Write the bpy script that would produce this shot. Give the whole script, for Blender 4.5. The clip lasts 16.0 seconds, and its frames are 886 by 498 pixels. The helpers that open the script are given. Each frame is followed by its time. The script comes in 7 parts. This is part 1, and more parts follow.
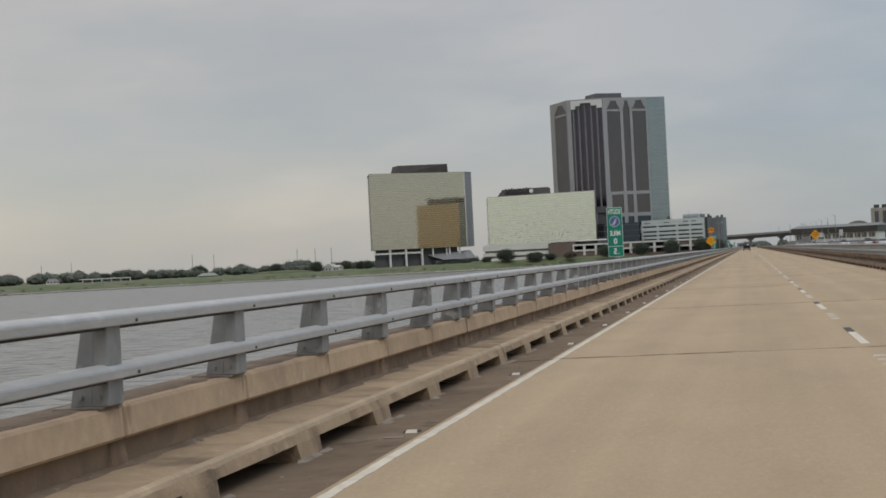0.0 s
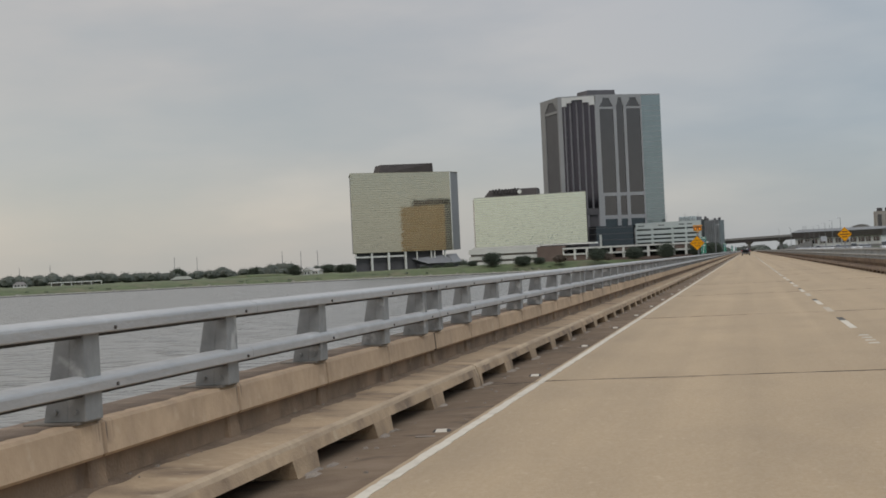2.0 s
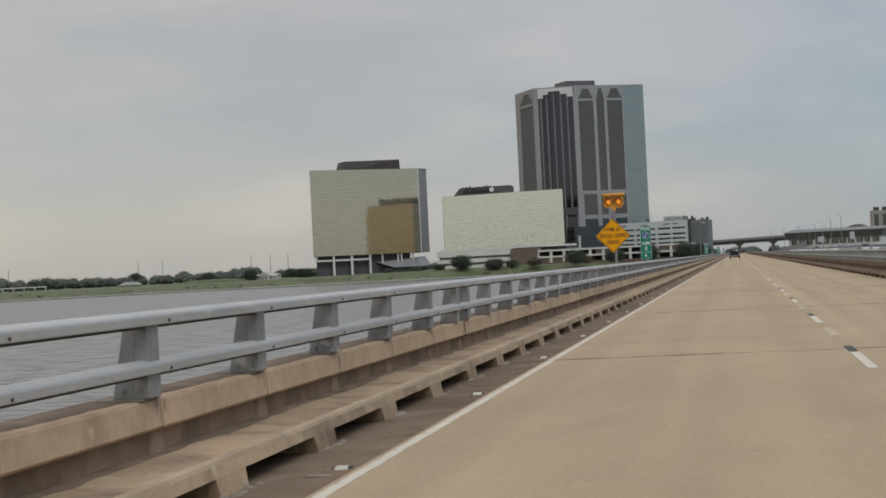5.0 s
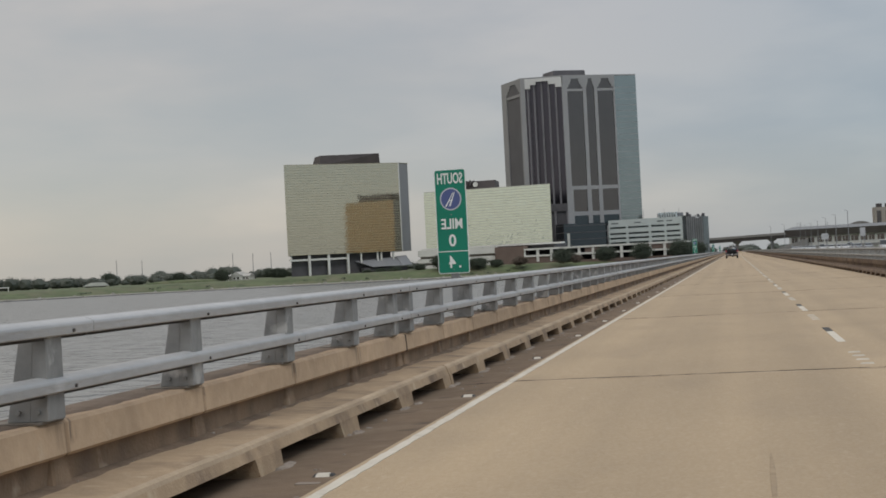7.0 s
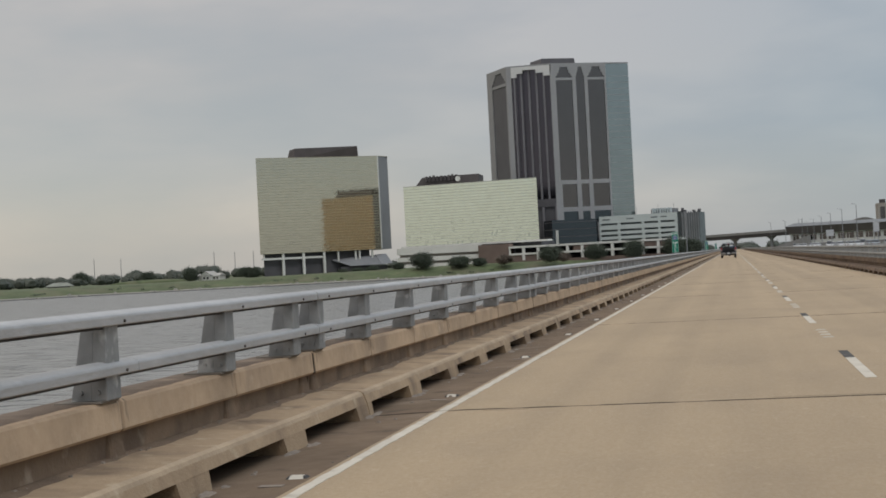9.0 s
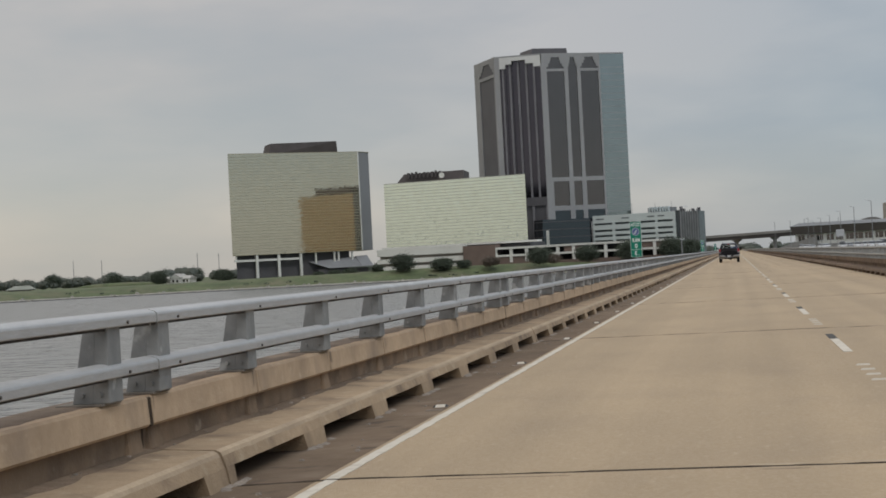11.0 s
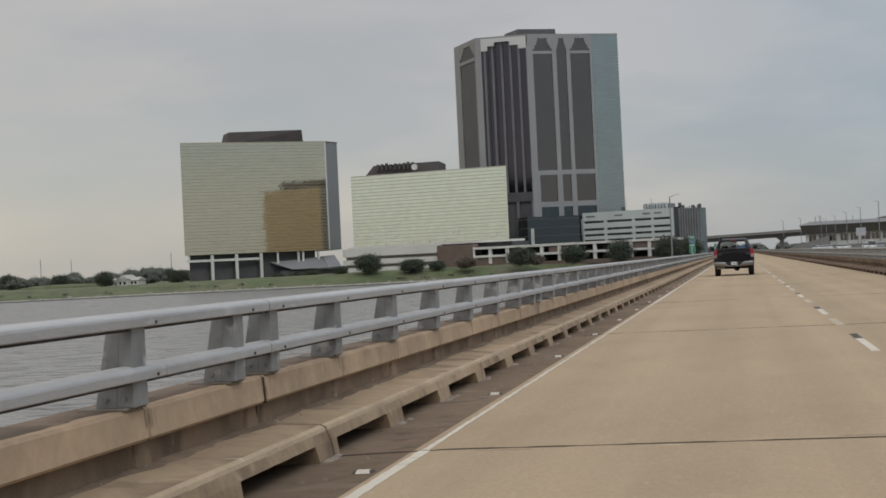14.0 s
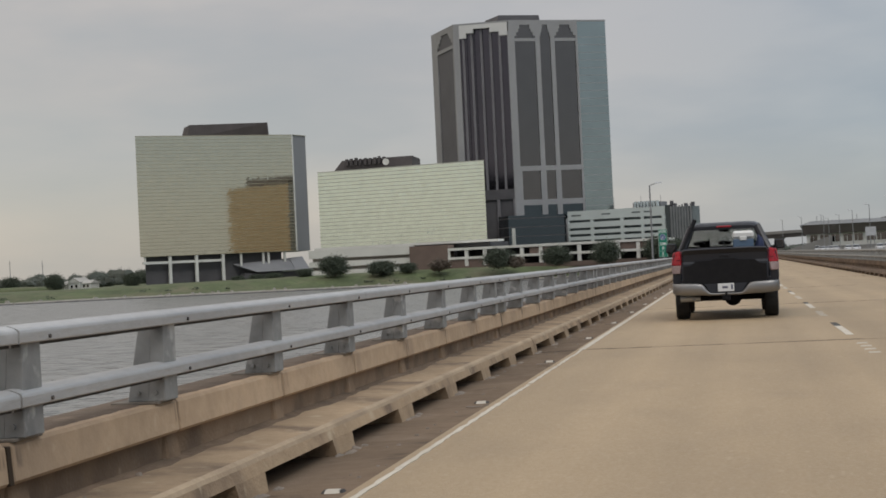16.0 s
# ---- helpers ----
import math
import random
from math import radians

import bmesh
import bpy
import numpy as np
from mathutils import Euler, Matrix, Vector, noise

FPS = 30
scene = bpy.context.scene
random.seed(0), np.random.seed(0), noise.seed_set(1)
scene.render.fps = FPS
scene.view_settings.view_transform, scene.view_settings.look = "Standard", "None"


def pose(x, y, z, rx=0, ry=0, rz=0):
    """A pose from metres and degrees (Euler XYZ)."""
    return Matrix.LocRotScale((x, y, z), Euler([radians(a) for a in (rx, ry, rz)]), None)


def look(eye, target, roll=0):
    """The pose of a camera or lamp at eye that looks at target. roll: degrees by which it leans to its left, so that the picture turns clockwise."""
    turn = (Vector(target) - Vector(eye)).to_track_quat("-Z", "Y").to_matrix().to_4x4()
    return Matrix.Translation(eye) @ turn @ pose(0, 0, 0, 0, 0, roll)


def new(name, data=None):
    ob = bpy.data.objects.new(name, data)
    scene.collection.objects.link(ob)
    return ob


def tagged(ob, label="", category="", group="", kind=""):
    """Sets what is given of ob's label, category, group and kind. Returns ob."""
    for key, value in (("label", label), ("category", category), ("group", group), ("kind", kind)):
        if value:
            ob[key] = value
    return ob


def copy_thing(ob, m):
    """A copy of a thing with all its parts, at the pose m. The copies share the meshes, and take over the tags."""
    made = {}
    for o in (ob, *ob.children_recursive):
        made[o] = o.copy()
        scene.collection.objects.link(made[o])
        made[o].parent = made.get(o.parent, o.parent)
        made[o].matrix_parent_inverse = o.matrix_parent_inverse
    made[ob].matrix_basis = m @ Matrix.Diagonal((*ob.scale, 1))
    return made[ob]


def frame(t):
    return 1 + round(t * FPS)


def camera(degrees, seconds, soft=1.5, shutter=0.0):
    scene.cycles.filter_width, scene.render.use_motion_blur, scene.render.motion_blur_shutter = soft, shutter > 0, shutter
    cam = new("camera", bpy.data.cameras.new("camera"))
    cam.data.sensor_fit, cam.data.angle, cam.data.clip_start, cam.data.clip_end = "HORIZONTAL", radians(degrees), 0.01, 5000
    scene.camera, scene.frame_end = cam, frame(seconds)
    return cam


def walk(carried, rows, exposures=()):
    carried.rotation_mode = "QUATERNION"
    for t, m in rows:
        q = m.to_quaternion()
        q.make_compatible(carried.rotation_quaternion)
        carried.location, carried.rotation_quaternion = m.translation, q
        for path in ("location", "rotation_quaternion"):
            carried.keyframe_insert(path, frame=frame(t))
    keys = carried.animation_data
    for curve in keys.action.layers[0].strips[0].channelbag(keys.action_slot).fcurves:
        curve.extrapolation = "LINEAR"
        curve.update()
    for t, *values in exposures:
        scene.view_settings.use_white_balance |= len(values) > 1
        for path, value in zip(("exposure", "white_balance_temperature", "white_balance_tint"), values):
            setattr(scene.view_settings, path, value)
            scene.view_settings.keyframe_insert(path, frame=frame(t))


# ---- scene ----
# the camera rides a car along the bridge: seconds, place (metres), turn (degrees)
cam = camera(28.79, 16.0, soft=1.7)
PATH = [
    (0, 0.082, -2.49, 1.266, 90.395, 2.822, 10.039),
    (0.5, -0.012, 10.79, 1.266, 90.417, 2.882, 10.130),
    (1, -0.121, 24.28, 1.266, 90.479, 2.625, 10.139),
    (1.5, -0.145, 38.51, 1.266, 90.481, 2.537, 10.088),
    (2, -0.127, 51.99, 1.266, 90.497, 2.622, 9.985),
    (2.5, -0.115, 65.47, 1.266, 90.505, 2.829, 9.864),
    (3, -0.046, 78.84, 1.266, 90.495, 2.793, 9.798),
    (3.5, -0.047, 93.52, 1.266, 90.589, 2.736, 9.735),
    (4, 0.027, 106.65, 1.266, 90.596, 2.743, 9.725),
    (6.5, 0.130, 174.57, 1.266, 90.521, 2.874, 9.602),
    (7, 0.115, 188.30, 1.266, 90.522, 2.871, 9.597),
    (7.5, 0.125, 202.05, 1.266, 90.494, 2.938, 9.574),
    (8, 0.157, 215.72, 1.266, 90.549, 2.903, 9.576),
    (8.5, 0.188, 229.46, 1.266, 90.567, 2.906, 9.567),
    (9, 0.236, 243.18, 1.266, 90.452, 2.938, 9.540),
    (11.5, 0.167, 312.87, 1.266, 90.528, 2.906, 9.616),
    (12, 0.133, 326.83, 1.266, 90.603, 2.786, 9.665),
    (12.5, 0.057, 340.95, 1.266, 90.525, 2.858, 9.673),
    (13, -0.009, 354.92, 1.266, 90.475, 2.858, 9.736),
    (13.5, -0.095, 368.94, 1.266, 90.466, 2.744, 9.728),
    (14, -0.119, 382.78, 1.266, 90.493, 2.723, 9.699),
    (14.5, -0.117, 396.55, 1.266, 90.471, 2.717, 9.667),
    (15, -0.212, 410.74, 1.266, 90.538, 2.755, 9.642),
    (15.5, -0.146, 424.49, 1.266, 90.574, 2.793, 9.622),
    (16, -0.150, 438.36, 1.266, 90.526, 2.686, 9.568),
]
walk(cam, [(t, pose(*p)) for t, *p in PATH], [(0.0, 0.0, 6490, 10), (12.0, 0.0, 6500, 10), (16.0, 0.0, 6620, 11)])

# ---------------------------------------------------------------- world and light
world = bpy.data.worlds.new("overcast_sky")
scene.world = world
world.use_nodes = True
wn, wl = world.node_tree.nodes, world.node_tree.links
wn.clear()


def wnode(kind, **values):
    n = wn.new(kind)
    for k, v in values.items():
        n.inputs[k].default_value = v
    return n


def wmath(op, a, b=0.0):
    n = wn.new("ShaderNodeMath")
    n.operation = op
    for i, v in enumerate((a, b)):
        if isinstance(v, (int, float)):
            n.inputs[i].default_value = v
        else:
            wl.new(v, n.inputs[i])
    return n.outputs[0]


def wramp(fac, stops):
    n = wn.new("ShaderNodeValToRGB")
    el = n.color_ramp.elements
    while len(el) < len(stops):
        el.new(0.5)
    for e, (p, c) in zip(el, stops):
        e.position, e.color = p, (*c, 1)
    wl.new(fac, n.inputs[0])
    return n.outputs[0]


def wmix(fac, a, b, blend="MIX"):
    n = wn.new("ShaderNodeMix")
    n.data_type, n.blend_type = "RGBA", blend
    for slot, v in ((0, fac), (6, a), (7, b)):
        if isinstance(v, (int, float)):
            n.inputs[slot].default_value = v
        elif isinstance(v, tuple):
            n.inputs[slot].default_value = (*v, 1)
        else:
            wl.new(v, n.inputs[slot])
    return n.outputs[2]


SUN_ELEVATION, SUN_ROTATION = radians(52), radians(140)
sky = wn.new("ShaderNodeTexSky")
sky.sky_type, sky.sun_disc = "NISHITA", False
sky.sun_elevation, sky.sun_rotation = SUN_ELEVATION, SUN_ROTATION
coord = wn.new("ShaderNodeTexCoord").outputs["Generated"]
split = wn.new("ShaderNodeSeparateXYZ")
wl.new(coord, split.inputs[0])
# cloud sheet: soft streaks, stretched along the horizon
stretch = wn.new("ShaderNodeMapping")
stretch.inputs["Scale"].default_value = (3.0, 3.0, 10.0)
stretch.inputs["Location"].default_value = (0.35, 0.0, 0.2)
wl.new(coord, stretch.inputs[0])
clouds = wnode("ShaderNodeTexNoise", Scale=1.5, Detail=5.0, Roughness=0.5)
wl.new(stretch.outputs[0], clouds.inputs["Vector"])
fine = wnode("ShaderNodeTexNoise", Scale=5.0, Detail=4.0, Roughness=0.5)
wl.new(stretch.outputs[0], fine.inputs["Vector"])
cloud_amount = wmath("ADD", wmath("MULTIPLY", clouds.outputs[0], 0.88), wmath("MULTIPLY", fine.outputs[0], 0.12))
cloud_colour = wramp(cloud_amount, [(0.36, (0.286, 0.304, 0.324)), (0.5, (0.327, 0.331, 0.341)), (0.66, (0.402, 0.388, 0.380))])
# pale warm air low down, greyer above, brighter overhead
low = wramp(wmath("MULTIPLY", split.outputs[2], 4.0), [(0.0, (1.085, 1.055, 1.02)), (0.15, (1.065, 1.045, 1.01)), (0.28, (0.955, 0.975, 1.0)), (0.44, (0.995, 0.985, 0.985)), (0.7, (1.04, 1.03, 1.02))])
# the air is warmer on one side of the bridge than on the other
side = wramp(wmath("ADD", wmath("MULTIPLY", split.outputs[0], 1.4), 0.62), [(0.0, (1.265, 1.165, 1.04)), (0.28, (1.105, 1.058, 1.0)), (0.55, (0.968, 0.985, 1.008)), (0.8, (0.80, 0.91, 1.0))])
lift = wmath("ADD", 1.0, wmath("MULTIPLY", wmath("MAXIMUM", wmath("SUBTRACT", split.outputs[2], 0.18), 0.0), 2.4))
overcast = wmix(1.0, wmix(1.0, cloud_colour, low, "MULTIPLY"), side, "MULTIPLY")
back_overcast = wn.new("ShaderNodeBackground")
wl.new(overcast, back_overcast.inputs[0])
wl.new(lift, back_overcast.inputs[1])
back_sky = wnode("ShaderNodeBackground", Strength=0.02)
wl.new(sky.outputs[0], back_sky.inputs[0])
both = wn.new("ShaderNodeAddShader")
wl.new(back_overcast.outputs[0], both.inputs[0])
wl.new(back_sky.outputs[0], both.inputs[1])
out = wn.new("ShaderNodeOutputWorld")
wl.new(both.outputs[0], out.inputs[0])

sun_data = bpy.data.lights.new("sun", "SUN")
sun_data.energy, sun_data.angle, sun_data.color = 0.8, radians(24), (1.0, 0.95, 0.88)
sun = new("sun", sun_data)
sun.matrix_world = look((150 * math.sin(SUN_ROTATION), 150 * math.cos(SUN_ROTATION), 190), (0, 0, 0))


# ---------------------------------------------------------------- materials
def material(name, base, rough=0.8, metal=0.0, var=0.12, coarse=0.4, fine_scale=9.0, bump=0.0, bump_scale=40.0,
             stain=None, stain_scale=1.5, stain_at=(0.55, 0.75), streak=False, spec=0.5, island=0.0, coat=0.0, seams=None, stretch=(1, 1, 1), second=None, lanes=0.0, slow=0.0):
    """A painted, cast or rolled surface: base colour varied at two scales, with stains and fine relief."""
    m = bpy.data.materials.new(name)
    m.use_nodes = True
    nodes, links = m.node_tree.nodes, m.node_tree.links
    bsdf = nodes["Principled BSDF"]
    bsdf.inputs["Metallic"].default_value = metal
    bsdf.inputs["Specular IOR Level"].default_value = spec
    bsdf.inputs["Coat Weight"].default_value = coat
    geo = nodes.new("ShaderNodeNewGeometry")
    place = nodes.new("ShaderNodeMapping")
    place.inputs["Scale"].default_value = (1, 1, 0.25) if streak else stretch
    links.new(geo.outputs["Position"], place.inputs[0])

    def noise_of(scale, detail=4.0):
        n = nodes.new("ShaderNodeTexNoise")
        n.inputs["Scale"].default_value, n.inputs["Detail"].default_value = scale, detail
        links.new(place.outputs[0], n.inputs["Vector"])
        return n.outputs[0]

    def blend(fac, a, b, kind="MIX"):
        n = nodes.new("ShaderNodeMix")
        n.data_type, n.blend_type = "RGBA", kind
        for slot, v in ((0, fac), (6, a), (7, b)):
            if isinstance(v, (int, float)):
                n.inputs[slot].default_value = v
            elif isinstance(v, tuple):
                n.inputs[slot].default_value = (*v, 1)
            else:
                links.new(v, n.inputs[slot])
        return n.outputs[2]

    def spread(fac, low, high):
        n = nodes.new("ShaderNodeMapRange")
        n.inputs["From Min"].default_value, n.inputs["From Max"].default_value = 0.3, 0.7
        n.inputs["To Min"].default_value, n.inputs["To Max"].default_value = low, high
        links.new(fac, n.inputs[0])
        return n.outputs[0]

    big = noise_of(coarse)
    small = noise_of(fine_scale, 6.0)
    dark = tuple(c * (1 - var) for c in base)
    light = tuple(min(1, c * (1 + var)) for c in base)
    colour = blend(spread(big, 0, 1), dark, light)
    colour = blend(spread(small, 0, 1), colour, blend(1.0, colour, (1 - var * 0.7,) * 3, "MULTIPLY"))
    if stain:
        n = nodes.new("ShaderNodeMapRange")
        n.inputs["From Min"].default_value, n.inputs["From Max"].default_value = stain_at
        links.new(noise_of(stain_scale, 7.0), n.inputs[0])
        colour = blend(n.outputs[0], colour, stain)
    if second:
        # another kind of stain: colour, scale, range
        n = nodes.new("ShaderNodeMapRange")
        n.inputs["From Min"].default_value, n.inputs["From Max"].default_value = second[2]
        links.new(noise_of(second[1], 6.0), n.inputs[0])
        colour = blend(n.outputs[0], colour, second[0])
    if slow:
        # some lengths are cleaner than others
        n = nodes.new("ShaderNodeTexNoise")
        n.inputs["Scale"].default_value, n.inputs["Detail"].default_value = 0.11, 2.0
        links.new(geo.outputs["Position"], n.inputs["Vector"])
        mul = nodes.new("ShaderNodeVectorMath")
        mul.operation = "SCALE"
        links.new(colour, mul.inputs[0])
        links.new(spread(n.outputs[0], 1 - slow, 1 + slow), mul.inputs["Scale"])
        colour = mul.outputs[0]
    if lanes:
        # tyres have polished and darkened the road in long bands
        along = nodes.new("ShaderNodeMapping")
        along.inputs["Scale"].default_value = (1.0, 0.006, 0.0)
        links.new(geo.outputs["Position"], along.inputs[0])
        n = nodes.new("ShaderNodeTexNoise")
        n.inputs["Scale"].default_value, n.inputs["Detail"].default_value = 1.3, 3.0
        links.new(along.outputs[0], n.inputs["Vector"])
        mul = nodes.new("ShaderNodeVectorMath")
        mul.operation = "SCALE"
        links.new(colour, mul.inputs[0])
        links.new(spread(n.outputs[0], 1 - lanes, 1 + lanes), mul.inputs["Scale"])
        colour = mul.outputs[0]
    if seams:
        # water has run down beside the joints, which lie at an even distance along the object
        length, reach, dirt = seams
        own = nodes.new("ShaderNodeTexCoord").outputs["Object"]
        parts_xyz = nodes.new("ShaderNodeSeparateXYZ")
        links.new(own, parts_xyz.inputs[0])

        def calc(op, a, b=0.0):
            n = nodes.new("ShaderNodeMath")
            n.operation = op
            for i, v in enumerate((a, b)):
                if isinstance(v, (int, float)):
                    n.inputs[i].default_value = v
                else:
                    links.new(v, n.inputs[i])
            return n.outputs[0]

        cycle = calc("ABSOLUTE", calc("SUBTRACT", calc("FRACT", calc("ADD", calc("DIVIDE", parts_xyz.outputs[1], length), 0.5)), 0.5))
        away = calc("MULTIPLY", cycle, length)
        fingers = nodes.new("ShaderNodeTexNoise")
        fingers.inputs["Scale"].default_value, fingers.inputs["Detail"].default_value = 22.0, 2.0
        long_way = nodes.new("ShaderNodeMapping")
        long_way.inputs["Scale"].default_value = (1, 1, 0.08)
        links.new(geo.outputs["Position"], long_way.inputs[0])
        links.new(long_way.outputs[0], fingers.inputs["Vector"])
        # dark just at the joint, then single runs whose length varies
        close = calc("SUBTRACT", 1.0, calc("DIVIDE", away, 0.035))
        runs = calc("MULTIPLY", calc("MAXIMUM", calc("SUBTRACT", 1.0, calc("DIVIDE", away, reach)), 0.0), calc("MULTIPLY", calc("SUBTRACT", fingers.outputs[0], 0.50), 9.0))
        depth = calc("MULTIPLY", calc("SUBTRACT", parts_xyz.outputs[2], calc("SUBTRACT", 0.57, calc("MULTIPLY", noise_of(5.0, 2.0), 0.22))), 20.0)
        runs = calc("MINIMUM", runs, depth)
        n = nodes.new("ShaderNodeMapRange")
        n.inputs["To Max"].default_value = 0.85
        links.new(calc("MAXIMUM", close, runs), n.inputs[0])
        colour = blend(n.outputs[0], colour, dirt)
    if island:
        info = nodes.new("ShaderNodeObjectInfo")
        n = nodes.new("ShaderNodeMapRange")
        n.inputs["To Min"].default_value, n.inputs["To Max"].default_value = 1 - island, 1 + island
        links.new(info.outputs["Random"], n.inputs[0])
        mul = nodes.new("ShaderNodeVectorMath")
        mul.operation = "SCALE"
        links.new(colour, mul.inputs[0])
        links.new(n.outputs[0], mul.inputs["Scale"])
        colour = mul.outputs[0]
    links.new(colour, bsdf.inputs["Base Color"])
    links.new(spread(small, max(0.02, rough - 0.08), min(1, rough + 0.08)), bsdf.inputs["Roughness"])
    if bump:
        b = nodes.new("ShaderNodeBump")
        b.inputs["Strength"].default_value, b.inputs["Distance"].default_value = bump, 0.02
        links.new(noise_of(bump_scale, 6.0), b.inputs["Height"])
        links.new(b.outputs[0], bsdf.inputs["Normal"])
    return m


def mirror_glass(name, tint, rough, wave, wave_scale):
    """Coated office glass: a tinted mirror whose panes are not quite flat."""
    m = bpy.data.materials.new(name)
    m.use_nodes = True
    nodes, links = m.node_tree.nodes, m.node_tree.links
    bsdf = nodes["Principled BSDF"]
    bsdf.inputs["Metallic"].default_value, bsdf.inputs["Roughness"].default_value = 1.0, rough
    geo = nodes.new("ShaderNodeNewGeometry")
    n = nodes.new("ShaderNodeTexNoise")
    n.inputs["Scale"].default_value, n.inputs["Detail"].default_value = wave_scale, 3.0
    links.new(geo.outputs["Position"], n.inputs["Vector"])
    mix = nodes.new("ShaderNodeMix")
    mix.data_type = "RGBA"
    mix.inputs[6].default_value = (*[c * 0.9 for c in tint], 1)
    mix.inputs[7].default_value = (*[min(1, c * 1.1) for c in tint], 1)
    links.new(n.outputs[0], mix.inputs[0])
    links.new(mix.outputs[2], bsdf.inputs["Base Color"])
    b = nodes.new("ShaderNodeBump")
    b.inputs["Strength"].default_value, b.inputs["Distance"].default_value = wave, 0.3
    links.new(n.outputs[0], b.inputs["Height"])
    links.new(b.outputs[0], bsdf.inputs["Normal"])
    return m


def clear_glass(name, tint, rough=0.02):
    m = bpy.data.materials.new(name)
    m.use_nodes = True
    bsdf = m.node_tree.nodes["Principled BSDF"]
    bsdf.inputs["Base Color"].default_value = (*tint, 1)
    bsdf.inputs["Transmission Weight"].default_value = 1.0
    bsdf.inputs["Roughness"].default_value, bsdf.inputs["IOR"].default_value = rough, 1.05
    return m


ROAD = material("road_concrete", (0.368, 0.270, 0.163), 0.72, var=0.07, coarse=0.45, fine_scale=42.0, bump=0.45, bump_scale=75,
                stain=(0.305, 0.224, 0.138), stain_scale=1.1, stain_at=(0.5, 0.85), stretch=(1.0, 0.35, 1), second=((0.415, 0.315, 0.205), 14.0, (0.62, 0.80)), lanes=0.10)
SHOULDER = material("dirty_shoulder", (0.176, 0.126, 0.086), 0.9, var=0.16, coarse=0.5, fine_scale=7.0, spec=0.15, slow=0.12, bump=0.35, bump_scale=60,
                    stain=(0.245, 0.187, 0.137), stain_scale=1.1, stain_at=(0.55, 0.78), second=((0.10, 0.074, 0.054), 2.6, (0.58, 0.72)))
CURB = material("weathered_curb_concrete", (0.392, 0.280, 0.176), 0.85, var=0.15, coarse=0.9, fine_scale=14.0, spec=0.35, slow=0.13, bump=0.4, bump_scale=45,
                stain=(0.172, 0.120, 0.080), stain_scale=1.8, stain_at=(0.47, 0.70), second=((0.44, 0.345, 0.235), 5.0, (0.60, 0.74)))
PARAPET = material("parapet_concrete", (0.472, 0.340, 0.222), 0.82, var=0.14, coarse=1.6, fine_scale=11.0, spec=0.5, slow=0.08, bump=0.25, bump_scale=45,
                   stain=(0.285, 0.21, 0.148), stain_scale=1.2, stain_at=(0.58, 0.8), island=0.06, seams=(17.07 / 7, 0.17, (0.145, 0.105, 0.073)),
                   second=((0.52, 0.40, 0.28), 6.0, (0.62, 0.76)))
# The sunk wall's base is set below the parapet's tone, then randomly stained.
RECESS = material("dark_recess_concrete", (0.245, 0.170, 0.110), 0.88, var=0.16, coarse=0.8, fine_scale=6.0, spec=0.35, slow=0.13, bump=0.4, bump_scale=40,
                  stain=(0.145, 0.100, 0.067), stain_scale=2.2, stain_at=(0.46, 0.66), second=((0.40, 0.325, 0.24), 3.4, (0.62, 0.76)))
GRIME = material("parapet_grime", (0.178, 0.130, 0.093), 0.95, var=0.3, coarse=1.5, fine_scale=10.0, bump=0.5, bump_scale=40,
                 second=((0.29, 0.215, 0.15), 3.0, (0.58, 0.75)))
SILT = material("curb_silt", (0.185, 0.127, 0.083), 0.95, var=0.3, coarse=2.5, fine_scale=18.0, bump=0.6, bump_scale=50)
CURB_NOSE = material("worn_curb_nose", (0.43, 0.322, 0.213), 0.88, var=0.14, coarse=1.4, fine_scale=12.0, bump=0.4, bump_scale=30,
                     stain=(0.30, 0.218, 0.143), stain_scale=1.1, stain_at=(0.48, 0.74), second=((0.52, 0.42, 0.30), 5.0, (0.66, 0.80)))
GRIT = material("pale_road_grit", (0.245, 0.20, 0.16), 0.95, var=0.25, coarse=3.0, fine_scale=25.0, bump=0.6, bump_scale=50)
# Concrete again, with the far side's shade put into its colour, plus stains.
SHADED_CONCRETE = material("shaded_far_concrete", (0.205, 0.150, 0.108), 0.92, var=0.18, coarse=0.7, fine_scale=6.0, spec=0.2, slow=0.12, bump=0.3, bump_scale=40,
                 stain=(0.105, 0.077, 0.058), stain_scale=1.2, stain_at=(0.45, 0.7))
SOFFIT = material("deck_concrete", (0.26, 0.24, 0.21), 0.9, var=0.12, coarse=0.3, bump=0.2)
SEAL = material("joint_rubber", (0.055, 0.041, 0.030), 0.95, var=0.25, spec=0.1)
GALV = material("galvanised_rail", (0.44, 0.437, 0.432), 0.6, metal=0.35, var=0.08, coarse=1.2, fine_scale=14.0, bump=0.3, bump_scale=28,
                stain=(0.35, 0.352, 0.356), stain_scale=2.2, stain_at=(0.54, 0.8), stretch=(1, 0.35, 1), second=((0.52, 0.52, 0.515), 7.0, (0.58, 0.74)))
GALV_POST = material("galvanised_post", (0.272, 0.276, 0.272), 0.62, metal=0.3, var=0.14, coarse=2.0, fine_scale=14.0, bump=0.12, bump_scale=60,
                     stain=(0.19, 0.195, 0.198), stain_scale=3.0, stain_at=(0.50, 0.72), second=((0.45, 0.45, 0.44), 4.2, (0.60, 0.68)))
# Near-black that stands for the shade under the rail's edge.
RAIL_LIP = material("shaded_rail_lip", (0.085, 0.082, 0.080), 0.9, var=0.25, coarse=2.0, spec=0.2)
DIRTY_PLATE = material("dirty_base_plate", (0.195, 0.172, 0.145), 0.85, var=0.25, coarse=4.0, bump=0.2)
